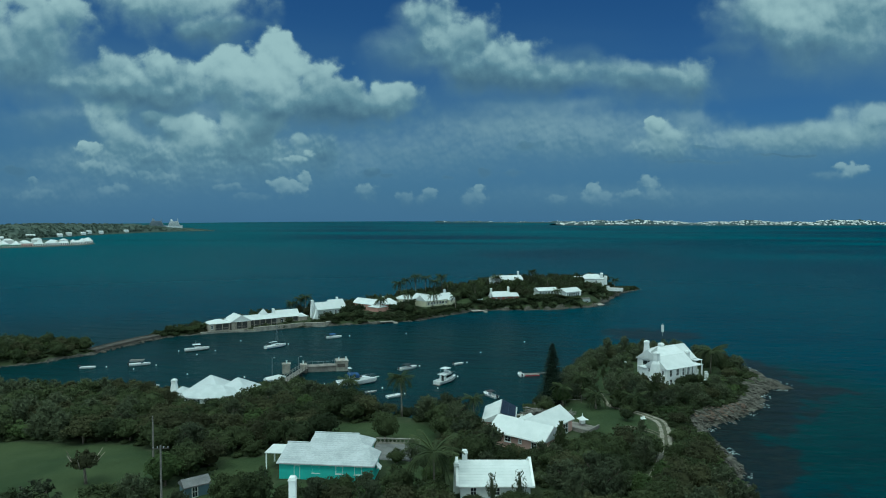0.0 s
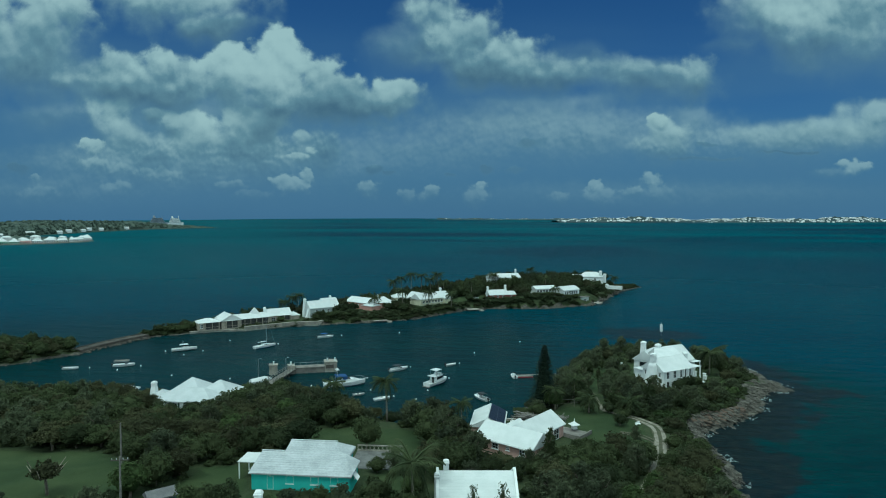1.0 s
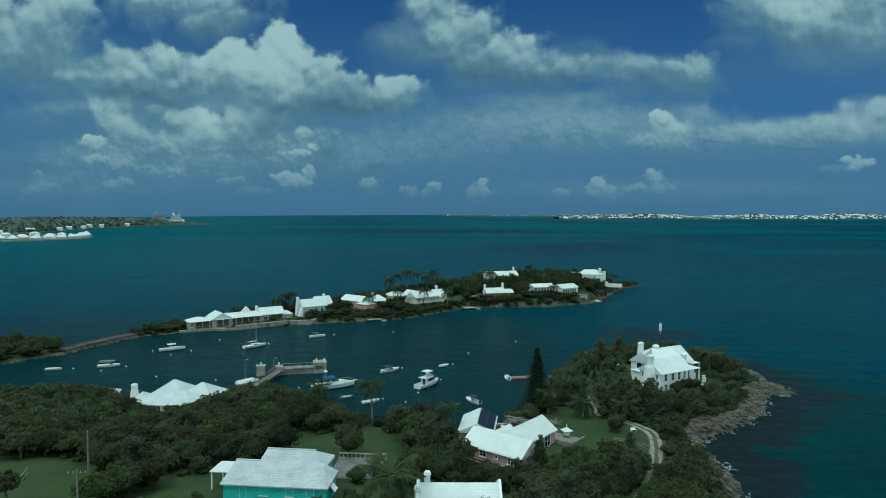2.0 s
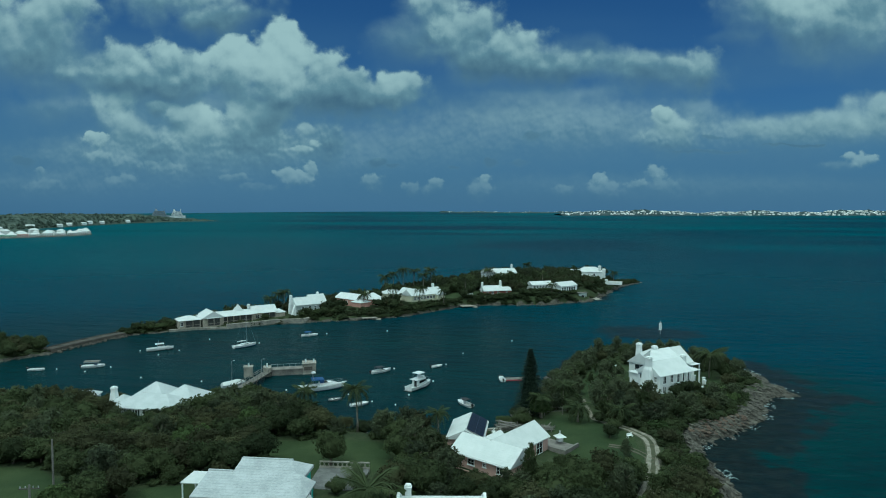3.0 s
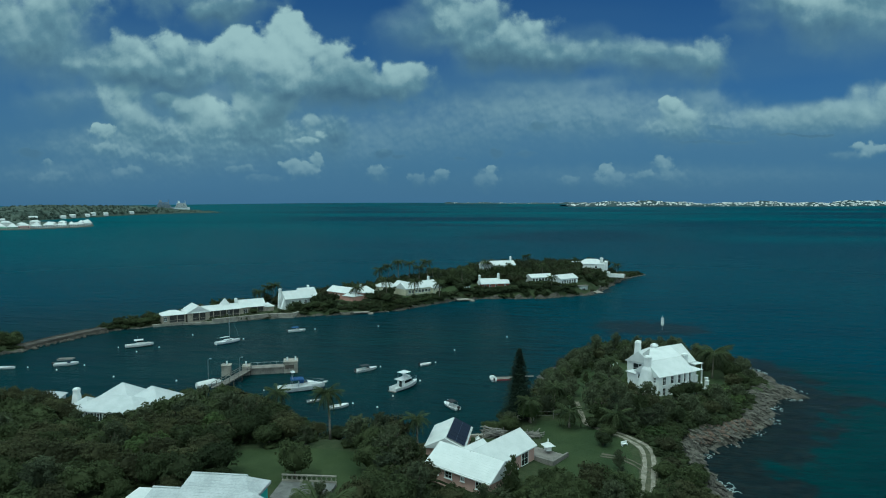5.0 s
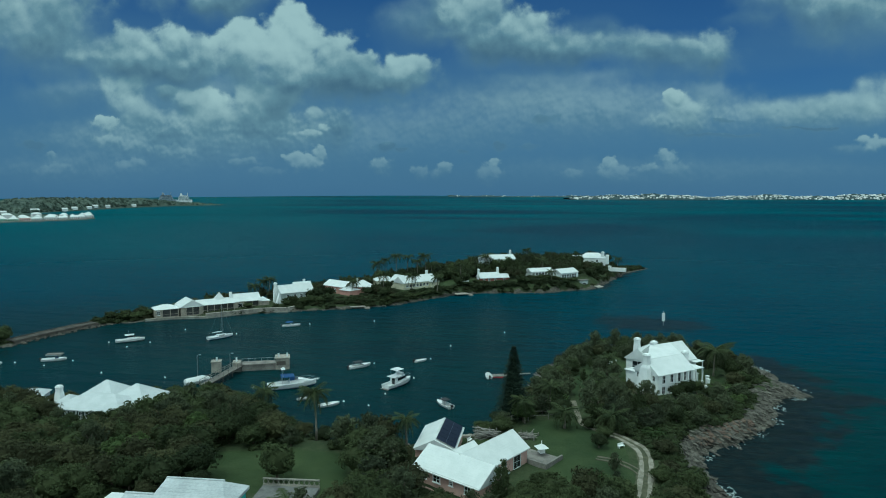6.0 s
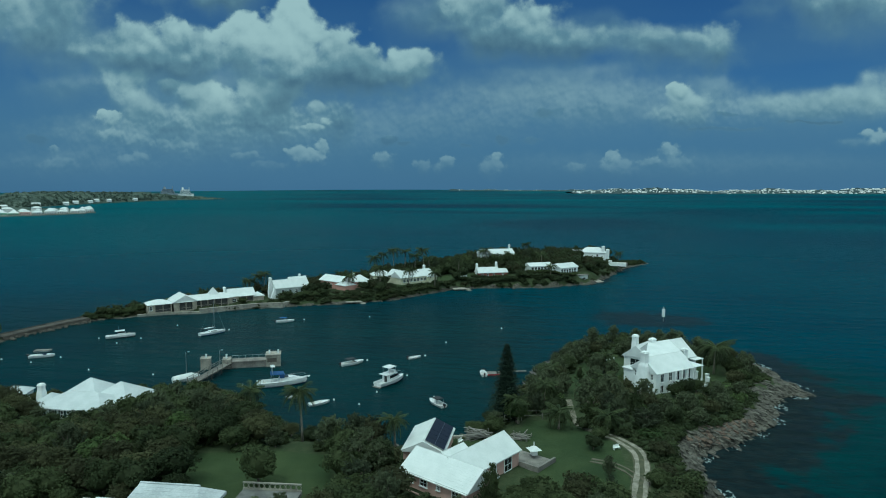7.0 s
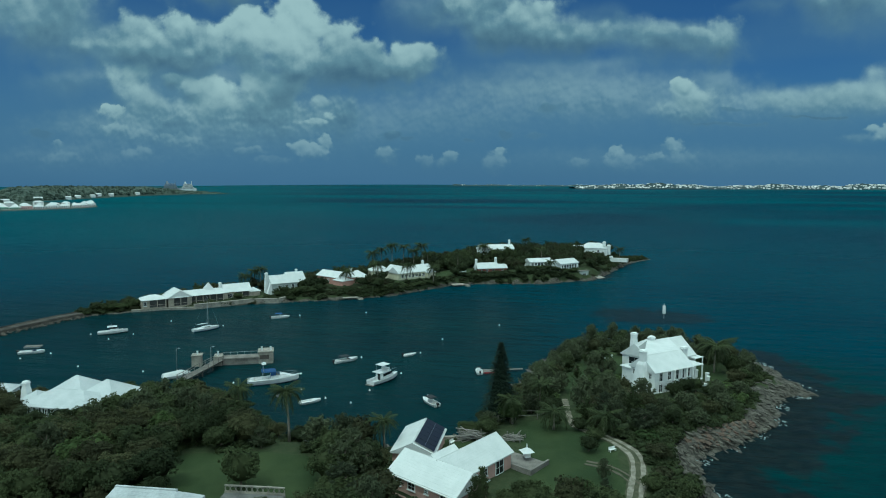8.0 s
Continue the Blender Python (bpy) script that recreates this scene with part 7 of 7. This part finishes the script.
raft(-106.8, 204.2, 12, "grey timber swimming raft", hull_grey)
raft(18.6, 186.6, 8, "red floating raft with timber deck", hull_red, 4.6, 2.2)
gp = thing("gangplank", pose(22.6, 187.3, 0, 0, 0, 10), "narrow timber gangplank from raft to shore", "gangplank")
part("deck", Mesh().box(-2.2, -0.4, 0.45, 3.6, 0.4, 0.55), timber, gp)

buoy_mesh = Mesh().tube([(0, 0, -0.2), (0, 0, -0.1), (0, 0, 0.08), (0, 0, 0.26), (0, 0, 0.36)], [0.08, 0.19, 0.24, 0.16, 0.05], 10).data("float", True)
ring_mesh = Mesh().tube([(-0.09, 0, 0.35), (-0.06, 0, 0.45), (0.06, 0, 0.45), (0.09, 0, 0.35)], 0.025, 5).data("ring")


def buoy(x, y):
    b = thing("mooring_buoy", pose(x, y, 0, random.uniform(-9, 9), random.uniform(-9, 9), 0), "white mooring buoy with a metal ring", "buoy", "mooring buoys in the harbour")
    part("float", buoy_mesh, hull_white, b)
    part("ring", ring_mesh, metal_grey, b)


for x, y in ((-99.5, 219.7), (-87, 220.4), (-83.9, 239.1), (-64.6, 233.3), (-44.4, 250.4), (-22.5, 256.6), (-83.4, 186), (-40.7, 174.7), (-65.4, 182.5), (-102.3, 192.3), (-97.7, 197.7)):
    buoy(x, y)
for x, y in ((-27.2, 182.5), (-24.2, 170.9), (-17.6, 165.1), (-11.7, 162.5), (-9, 170.9), (-15, 197.9), (-3.3, 184.1), (0.1, 203.2), (5.5, 218.9), (23.2, 239), (4.0, 167.7), (-112, 195), (-91, 214)):
    buoy(x, y)


# ---- harbour pier ----
def pier():
    q = thing("pier", pose(-49.2, 189.0, 0, 0, 0, 14), "weathered stone pier with square end piers", "pier")
    part("quay_wall", Mesh().box(0.2, -0.2, -2.2, 11.8, 3.0, 1.5, taper=0.05).box(0.1, -0.35, 1.5, 11.9, 3.1, 1.75), concrete, q)
    part("end_block", Mesh().box(9.4, -0.5, -2.2, 13.0, 3.3, 2.9, taper=0.04).box(9.25, -0.65, 2.9, 13.1, 3.4, 3.1), stone_pale, q)
    # flat dark panel on the block's face, with no recess behind it
    part("end_recess", Mesh().box(9.7, -0.56, 1.2, 12.0, -0.5, 2.2), timber_dark, q)
    for x in (10.2, 12.4):
        part("bollard", Mesh().tube([(x, 1.0, 3.1), (x, 1.0, 3.9), (x, 1.0, 4.0)], [0.22, 0.2, 0.3], 8), hull_white, q)
    part("corner_block", Mesh().box(-1.4, -0.6, -2.2, 0.7, 2.6, 2.4, taper=0.04), stone_pale, q)
    part("bollard", Mesh().tube([(-0.4, 0.9, 2.4), (-0.4, 0.9, 3.3), (-0.4, 0.9, 3.4)], [0.24, 0.22, 0.3], 8), hull_white, q)
    part("square_pier", Mesh().box(-6.6, -0.2, -2.2, -4.2, 2.2, 2.7, taper=0.04).box(-6.7, -0.3, 2.7, -4.1, 2.3, 2.85), stone_pale, q)
    part("bollard", Mesh().tube([(-5.3, 1.0, 2.85), (-5.3, 1.0, 3.6), (-5.3, 1.0, 3.7)], [0.22, 0.2, 0.3], 8), hull_white, q)
    part("rail", Mesh().tube([(0.6, 2.7, 2.55), (9.3, 2.7, 2.55)], 0.04, 5), metal_grey, q)
    for i in range(6):
        part("rail_post", Mesh().tube([(0.8 + 1.65 * i, 2.7, 1.7), (0.8 + 1.65 * i, 2.7, 2.56)], 0.035, 5), metal_grey, q)
    # timber gangway from the bank
    g2 = thing("gangway", pose(-51.6, 172.0, 0, 0, 0, 82), "timber gangway on trestles with handrails", "gangway")
    L = 17.5
    for i in range(35):
        x = 0.25 + i * 0.5
        part("plank", Mesh().box(x - 0.22, -1.1, 1.38, x + 0.22, 1.1, 1.45), timber, g2)
    for s in (-1, 1):
        part("beam", Mesh().box(0, s * 0.9 - 0.1, 1.08, L, s * 0.9 + 0.1, 1.37), timber_dark, g2)
        part("handrail", Mesh().box(0, s * 1.12 - 0.05, 2.42, L, s * 1.12 + 0.05, 2.52), timber, g2)
        part("mid_rail", Mesh().box(0, s * 1.12 - 0.04, 1.95, L, s * 1.12 + 0.04, 2.02), timber, g2)
        for i in range(8):
            x = 0.4 + i * (L - 0.8) / 7
            part("rail_post", Mesh().box(x - 0.06, s * 1.12 - 0.06, 1.0, x + 0.06, s * 1.12 + 0.06, 2.42), timber, g2)
            if i % 2:
                part("pile", Mesh().tube([(x, s * 0.85, -2.0), (x, s * 0.85, 1.1)], 0.14, 7), timber_dark, g2)
    t = thing("covered_boat", pose(-55.2, 178.0, 0.15, 0, 0, 35), "boat laid up under a pale canvas cover", "boat")
    part("hull", hull_mesh(6.4, 2.3, 0.7, 0.3, 0.4, 0.5), hull_white, t)
    part("cover", Mesh().loft([[(-3.1, -1.15, 0.7), (1.4, -1.15, 0.8), (3.0, -0.2, 0.95), (3.0, 0.2, 0.95), (1.4, 1.15, 0.8), (-3.1, 1.15, 0.7)],
                               [(-3.0, -0.6, 1.2), (1.2, -0.6, 1.45), (2.7, -0.08, 1.15), (2.7, 0.08, 1.15), (1.2, 0.6, 1.45), (-3.0, 0.6, 1.2)],
                               [(-2.8, -0.05, 1.4), (1.0, -0.05, 1.75), (2.5, -0.02, 1.25), (2.5, 0.02, 1.25), (1.0, 0.05, 1.75), (-2.8, 0.05, 1.4)]]), roof_white, t)
    for x, y, h in ((-57.6, 183.6, 5.4), (-50.6, 187.2, 5.0)):
        l = thing("lamp_post", pose(x, y, 0), "slim grey lamp post at the pier", "lamp post")
        part("post", Mesh().tube([(0, 0, -2), (0, 0, h), (0.5, 0, h + 0.25)], [0.09, 0.07, 0.04], 7), metal_grey, l)
        part("lantern", Mesh().box(0.4, -0.12, h + 0.12, 0.9, 0.12, h + 0.3, chamfer=0.04), metal_grey, l)


pier()

# channel beacon
bc = thing("beacon", pose(79.9, 253.2, 0), "white channel beacon on a thin pole", "beacon")
part("pole", Mesh().tube([(0, 0, -3), (0, 0, 2.3), (0, 0, 5.0)], [0.16, 0.13, 0.1], 8), metal_grey, bc)
part("daymark", Mesh().tube([(0, 0, 1.6), (0, 0, 1.7), (0, 0, 4.3), (0, 0, 4.4)], [0.4, 0.55, 0.55, 0.4], 12), hull_white, bc)
part("lantern", Mesh().tube([(0, 0, 4.4), (0, 0, 5.0), (0, 0, 5.2)], [0.16, 0.16, 0.04], 8), metal_grey, bc)


def pole(x, y, top, arms):
    z = gz(x, y)
    p = thing("utility_pole", pose(x, y, z, 0, 0, 8), "grey timber utility pole with crossarm", "pole")
    h = top - z
    part("pole", Mesh().tube([(0, 0, -0.5), (0, 0, h * 0.5), (0, 0, h)], [0.18, 0.15, 0.12], 8), timber, p)
    if arms:
        part("crossarm", Mesh().box(-1.1, -0.06, h - 0.5, 1.1, 0.06, h - 0.38), timber_dark, p)
        for i in (-0.95, -0.4, 0.4, 0.95):
            part("insulator", Mesh().tube([(i, 0, h - 0.4), (i, 0, h - 0.3), (i, 0, h - 0.15)], [0.04, 0.08, 0.05], 6), hull_grey, p)


pole(-45.4, 79.7, 16.0, True), pole(-56.0, 101.2, 13.4, False)

# garden things by the pink house and on the lawns
def log_stack(x, y, turn, n, long, high, label):
    """Old poles and boards heaped on a rough frame."""
    r = random.Random(n)
    s = thing("timber_stack", pose(x, y, gz(x, y), 0, 0, turn), label, "timber stack")
    for i in range(4):
        for j in (-1, 1):
            px = -long / 2 + long * i / 3
            part("post", Mesh().box(px - .08, j * 1.3 - .08, -0.3, px + .08, j * 1.3 + .08, high * r.uniform(0.7, 1.1)), timber, s)
    for i in range(n):
        l, z = r.uniform(0.3, 0.6) * long, r.uniform(0.2, high)
        part("board", Mesh().box(-l, -r.uniform(.05, .14), -.04, l, r.uniform(.05, .14), .04), timber, s,
             at=pose(r.uniform(-.25, .25) * long, r.uniform(-1.5, 1.5), z, r.uniform(-12, 12), r.uniform(-9, 9), r.uniform(-24, 24) + (90 if r.random() < 0.25 else 0)))
    return s


log_stack(13.0, 137.0, 10, 40, 3.8, 1.3, "stack of grey weathered boards and poles by the outbuilding")
log_stack(20.0, 137.0, -24, 16, 3.2, 0.6, "low heap of grey cut branches on the lawn")
jet = thing("jetty", pose(-9.6, 146.2, 0, 0, 0, 82), "short pale concrete jetty at the harbour edge", "jetty")
part("deck", Mesh().box(-6.0, -1.0, 0.55, 5.0, 1.0, 0.85, chamfer=0.05), stone_pale, jet)
for px, py in ((4.6, -0.8), (4.6, 0.8), (1.4, -0.8), (1.4, 0.8), (-1.8, -0.8), (-1.8, 0.8)):
    part("pile", Mesh().tube([(px, py, -1.8), (px, py, 0.56)], 0.16, 6), concrete, jet)
part("mooring_post", Mesh().tube([(-2.2, 1.0, 0.8), (-2.2, 1.0, 1.6), (-2.2, 1.0, 1.9)], [0.1, 0.09, 0.07], 7), timber, jet)
slab = thing("garden_wall", pose(9.6, 140.2, gz(9.6, 140.2), 0, 0, 6), "pale stone slab wall at the harbour edge", "wall")
part("wall_run", Mesh().box(-2.6, -0.3, -0.5, 2.6, 0.3, 0.9, chamfer=0.04).box(-1.8, -2.0, -0.5, 1.4, -0.3, 0.35, chamfer=0.04), stone_pale, slab)


def post_fence(points, label):
    f = thing("fence", pose(0, 0, 0), label, "fence")
    for i, (x, y, h) in enumerate(points):
        z = gz(x, y)
        part("post", Mesh().tube([(x, y, z - 0.3), (x + 0.02, y, z + h * 0.6), (x + 0.05, y, z + h)], [0.09, 0.08, 0.07], 6), timber, f)
        if i:
            a, k = points[i - 1], gz(*points[i - 1][:2])
            for u in (0.45, 0.9):
                part("rail", Mesh().tube([(a[0], a[1], k + a[2] * u), (x, y, z + h * u)], 0.035, 5), timber, f)


post_fence(((15.2, 146.0, 1.4), (17.8, 144.6, 1.9), (21.0, 145.2, 2.1), (25.0, 146.4, 1.7), (27.6, 148.4, 1.4)), "weathered post and rail fence under the conifer")


def bench(x, y, turn):
    b = thing("garden_bench", pose(x, y, gz(x, y), 0, 0, turn), "white painted garden bench on the lawn", "bench")
    b.scale = (0.8, 0.8, 0.8)
    part("seat", Mesh().box(-0.8, -0.25, 0.4, 0.8, 0.25, 0.46, chamfer=0.02), frame_white, b)
    part("backrest", Mesh().box(-0.8, 0.22, 0.46, 0.8, 0.28, 0.95, chamfer=0.02), frame_white, b)
    for px in (-0.7, 0.7):
        for py in (-0.2, 0.2):
            part("leg", Mesh().box(px - .04, py - .04, -0.1, px + .04, py + .04, 0.4), frame_white, b)


bench(35.2, 131.6, 30), bench(-1.5, 128.5, 10), bench(9.8, 135.6, 60), bench(-3.6, 127.0, 80), bench(-5.2, 134.6, 30)
bench(44.6, 192.8, 0), bench(46.6, 194.6, 10), bench(48.6, 193.6, 200), bench(46.4, 191.8, 170)


# ---- distance ----
def hill_strip(name, x0, x1, y, deep, height, base, label, seed, step=14.0, rough=0.12):
    """A low wooded coast seen from far off; height and y are functions along it."""
    nx, ny = int((x1 - x0) / step), 9
    r = np.random.default_rng(seed)
    m = Mesh()
    V = []
    for i in range(nx + 1):
        t = i / nx
        x = x0 + (x1 - x0) * t
        for j in range(ny):
            s = j / (ny - 1)
            bump = math.sin(math.pi * min(1, s * 1.15)) ** 0.7 if s < 0.87 else 0
            V.append((x + r.normal() * step * 0.25, y(t) + deep * s, base + height(t) * bump * (1 + rough * r.normal()) - (1.0 if j in (0, ny - 1) else 0)))
    F = [(i * ny + j, (i + 1) * ny + j, (i + 1) * ny + j + 1, i * ny + j + 1) for i in range(nx) for j in range(ny - 1)]
    m.v, m.f = V, F
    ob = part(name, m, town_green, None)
    return tagged(ob, label, "coast", kind="structure")


# woods green with the blue haze of distance mixed into the colour
far_green = mat("hazed_far_woods", (0.036, 0.056, 0.046), (0.062, 0.084, 0.064), 0.02, 0.95, fine=0.12)
far_sand = mat("distant_shore", (0.30, 0.28, 0.23), (0.20, 0.19, 0.16), 0.05, 0.9)
far_white = mat("distant_walls", (0.70, 0.72, 0.70), (0.54, 0.55, 0.53), 0.01, 0.9, island=0.4)
# a darker, bluer copy, with the far coast's haze in its colour
town_green = mat("hazed_coast_woods", (0.022, 0.042, 0.046), (0.036, 0.060, 0.062), 0.02, 0.95, fine=0.12)


def far_town(name, label, seed, count, x0, x1, y, deep, height, base, size):
    """Houses scattered over a far coast: walls under pitched roofs, too small to pick apart."""
    r = np.random.default_rng(seed)
    m = Mesh()
    for _ in range(count):
        t = r.random()
        s = r.random() ** 1.3 * 0.72 + 0.05
        x, yy = x0 + (x1 - x0) * t, y(t) + deep * s
        z = base + height(t) * math.sin(math.pi * min(1, s * 1.15)) ** 0.7
        a, b, h = r.uniform(*size), r.uniform(3, 6), r.uniform(0.6, 2.6)
        z += 0.5
        m.box(x - a, yy - b, z - 3, x + a, yy + b, z + h)
        m.add([(x - a, yy - b, z + h), (x + a, yy - b, z + h), (x + a, yy + b, z + h), (x - a, yy + b, z + h), (x - a * .6, yy, z + h + 1.3), (x + a * .6, yy, z + h + 1.3)],
              [(0, 1, 5, 4), (2, 3, 4, 5), (0, 4, 3), (1, 2, 5)])
    tagged(part(name, m, far_white, None), label, "town", kind="stuff")


def flat_noise(k, a):
    return lambda t: a * (1 + 0.16 * math.sin(t * k + 1) + 0.2 * math.sin(t * k * 2.7 + 2) + 0.12 * math.sin(t * k * 7.1))


coast_y = lambda t: 3700 + 60 * math.sin(t * 9)
coast_h = lambda t: flat_noise(11, 25)(t) * min(1, t * 9 + 0.25)
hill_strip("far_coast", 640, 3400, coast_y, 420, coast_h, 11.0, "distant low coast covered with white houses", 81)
far_town("far_town", "hundreds of small white houses on a distant coast", 82, 1150, 650, 3380, coast_y, 400, coast_h, 11.0, (2.0, 5.5))
low_y = lambda t: 4560 + 30 * math.sin(t * 8)
low_h = lambda t: flat_noise(9, 9)(t)
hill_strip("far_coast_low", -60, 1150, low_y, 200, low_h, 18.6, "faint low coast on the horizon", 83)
far_town("far_village", "scattered pale houses on the horizon coast", 84, 36, -40, 1100, low_y, 160, low_h, 18.6, (2, 4))

# wooded headland on the other side
def along(line, t):
    k = min(int(t * (len(line) - 1)), len(line) - 2)
    f = t * (len(line) - 1) - k
    return line[k][0] + (line[k + 1][0] - line[k][0]) * f, line[k][1] + (line[k + 1][1] - line[k][1]) * f


def wooded_shore(name, line, deep, height, label, seed, n, rows, rough):
    """A wooded land behind a shore line; it falls back towards -x, and its top is ragged with tree crowns."""
    r = np.random.default_rng(seed)
    m = Mesh()
    for i in range(n + 1):
        t = i / n
        x, y = along(line, t)
        for j in range(rows):
            s = j / (rows - 1)
            z = height(t) * min(1, s * 5) ** 0.6 * (1 - max(0, s - 0.75) * 3) + rough * r.normal() * min(1, s * 8)
            m.v.append((x - deep * s + r.normal(), y + deep * s * 0.35 + r.normal(), -1.0 if j == 0 else 0.8 + z))
    m.f = [(i * rows + j, (i + 1) * rows + j, (i + 1) * rows + j + 1, i * rows + j + 1) for i in range(n) for j in range(rows - 1)]
    return tagged(part(name, m, far_green, None), label, "coast", kind="structure")


HEAD = [(-880, 1230), (-892, 1330), (-900, 1510), (-925, 1700), (-937, 1860), (-930, 2050), (-905, 2190), (-800, 2310)]
head_h = lambda t: 24 * (1 + 0.10 * math.sin(t * 17)) * min(1, max(0.28, 0.28 + (t - 0.2) * 5)) * (1 - 0.85 * max(0, (t - 0.72) / 0.28))
wooded_shore("far_headland", HEAD, 320, head_h, "distant dark wooded headland", 85, 230, 26, 1.7)
rr = random.Random(86)
crag, trees = leaf_cloud(88, 12, 26, 0.5, (1, 1, 0.8), 0.2, core=0.95), []
for i in range(1500):
    t, s = rr.random(), rr.random() ** 1.6 * 0.9 + 0.02
    x, y = along(HEAD, t)
    k = rr.uniform(2.4, 5.2) * (1 - 0.5 * max(0, t - 0.7) / 0.3)
    z = head_h(t) * min(1, s * 5) ** 0.6 * (1 - max(0, s - 0.75) * 3)
    trees.append(set_down(crag.v, crag.f, x - 320 * s, y + 112 * s, z, (k, k, k * rr.uniform(0.8, 1.5)), rr.uniform(0, 6.28)))
tagged(part("headland_woods", join_quads(*trees), far_green, None), "ragged dark tree crowns on the distant headland", "woods", kind="stuff")
for i in range(9):
    t, s = (0.30, 0.34, 0.40, 0.43, 0.49, 0.05, 0.10, 0.62, 0.22)[i], (0.012, 0.015, 0.012, 0.02, 0.012, 0.03, 0.02, 0.02, 0.05)[i]
    x, y = along(HEAD, t)
    hh = thing("house", pose(x - 320 * s, y + 110 * s, head_h(t) * min(1, s * 5) ** 0.6 + 0.5, 0, 0, rr.uniform(20, 70)), "distant white house among trees on the headland", "house", "houses on the far headland")
    block(hh, 0, 0, rr.uniform(10, 18), 7, rr.uniform(2.4, 3.6), 2.2, "gable", far_white, base=-3.0, rings=2)
SPIT = [(-745, 900), (-690, 955), (-671, 976), (-640, 1020), (-614, 1087), (-622, 1140), (-660, 1190)]
wooded_shore("far_spit", SPIT, 230, lambda t: 2.5 + 1.5 * math.sin(t * 9), "low developed spit across the water", 87, 90, 14, 0.7)
PASTELS = [mat("pastel_" + n, c, tuple(k * 0.85 for k in c), 0.05, 0.9) for n, c in (("mint", (0.32, 0.62, 0.44)), ("cream", (0.66, 0.62, 0.48)), ("rose", (0.66, 0.40, 0.36)), ("white", (0.74, 0.74, 0.72)))]
WORDS = ("mint green", "cream", "rose pink", "white")
for i in range(14):
    t = 0.16 + i * 0.050
    x, y = along(SPIT, t)
    c = 0 if t < 0.43 else 2 if t < 0.5 else 3
    hh = thing("house", pose(x - 7, y + 4, 1.2, 0, 0, random.uniform(26, 44)), "distant %s waterfront building with white roofs" % WORDS[c], "house", "waterfront buildings across the bay")
    L, eave = random.uniform(13, 18), random.uniform(3.6, 5.4)
    block(hh, 0, 0, L, 8, eave, 2.4, "hip", PASTELS[c], base=-1.5, rings=3)
    block(hh, random.uniform(-4, 4), 8.5, L * 0.5, 8, eave + random.uniform(1.0, 3.0), 2.8, "hip", PASTELS[c], base=-1.5, rings=3)
    for k in range(5):
        opening(hh, -L * 0.4 + L * 0.2 * k, -4.0, 0.6, 1.7, 2.3, -90)
    part("sea_wall", Mesh().box(-L / 2 - 2, -6.6, -2.0, L / 2 + 2, -5.6, 0.6, chamfer=0.1), far_sand, hh, "pale stone sea wall")
for x, y in ((-700, 1010), (-676, 1040), (-652, 1078), (-715, 1060), (-690, 1095), (-665, 1130)):
    hh = thing("house", pose(x, y, 3.0, 0, 0, random.uniform(10, 50)), "distant white hillside house with hipped roof", "house", "houses behind the far waterfront")
    block(hh, 0, 0, random.uniform(10, 15), 8, random.uniform(4, 7), 2.4, "hip", PASTELS[3], base=-3.0, rings=3)


def ship(x, y, turn, L, H, material, label):
    s = thing("ship", pose(x, y, 1.5, 0, 0, turn), label, "ship")
    B = L * 0.16
    part("hull", hull_mesh(L, B, H * 0.32, 2, 1.0), material, s)
    for i in range(5):
        k = 1 - i * 0.07
        part("deck", Mesh().box(-L * 0.42 * k, -B * 0.46, H * (0.3 + 0.1 * i), L * (0.34 - 0.03 * i), B * 0.46, H * (0.385 + 0.1 * i)), material, s)
        part("window_band", Mesh().box(-L * 0.40 * k, -B * 0.465, H * (0.325 + 0.1 * i), L * (0.33 - 0.03 * i), B * 0.465, H * (0.355 + 0.1 * i)), glass, s)
    part("funnel", Mesh().loft([[(-L * .25, -B * .2, H * .78), (-L * .12, -B * .2, H * .78), (-L * .12, B * .2, H * .78), (-L * .25, B * .2, H * .78)], [(-L * .26, -B * .15, H), (-L * .17, -B * .15, H), (-L * .17, B * .15, H), (-L * .26, B * .15, H)]]), material, s)
    part("mast", Mesh().tube([(L * .2, 0, H * .75), (L * .2, 0, H * 1.05)], 0.8, 6), material, s)


ship(-1124, 2560, 12, 72, 42, mat("grey_ship_paint", (0.24, 0.27, 0.31), (0.20, 0.23, 0.27), 0.05, 0.6), "grey cruise ship berthed behind the headland")
ship(-1060, 2570, 10, 58, 40, hull_white, "white cruise ship berthed behind the headland")
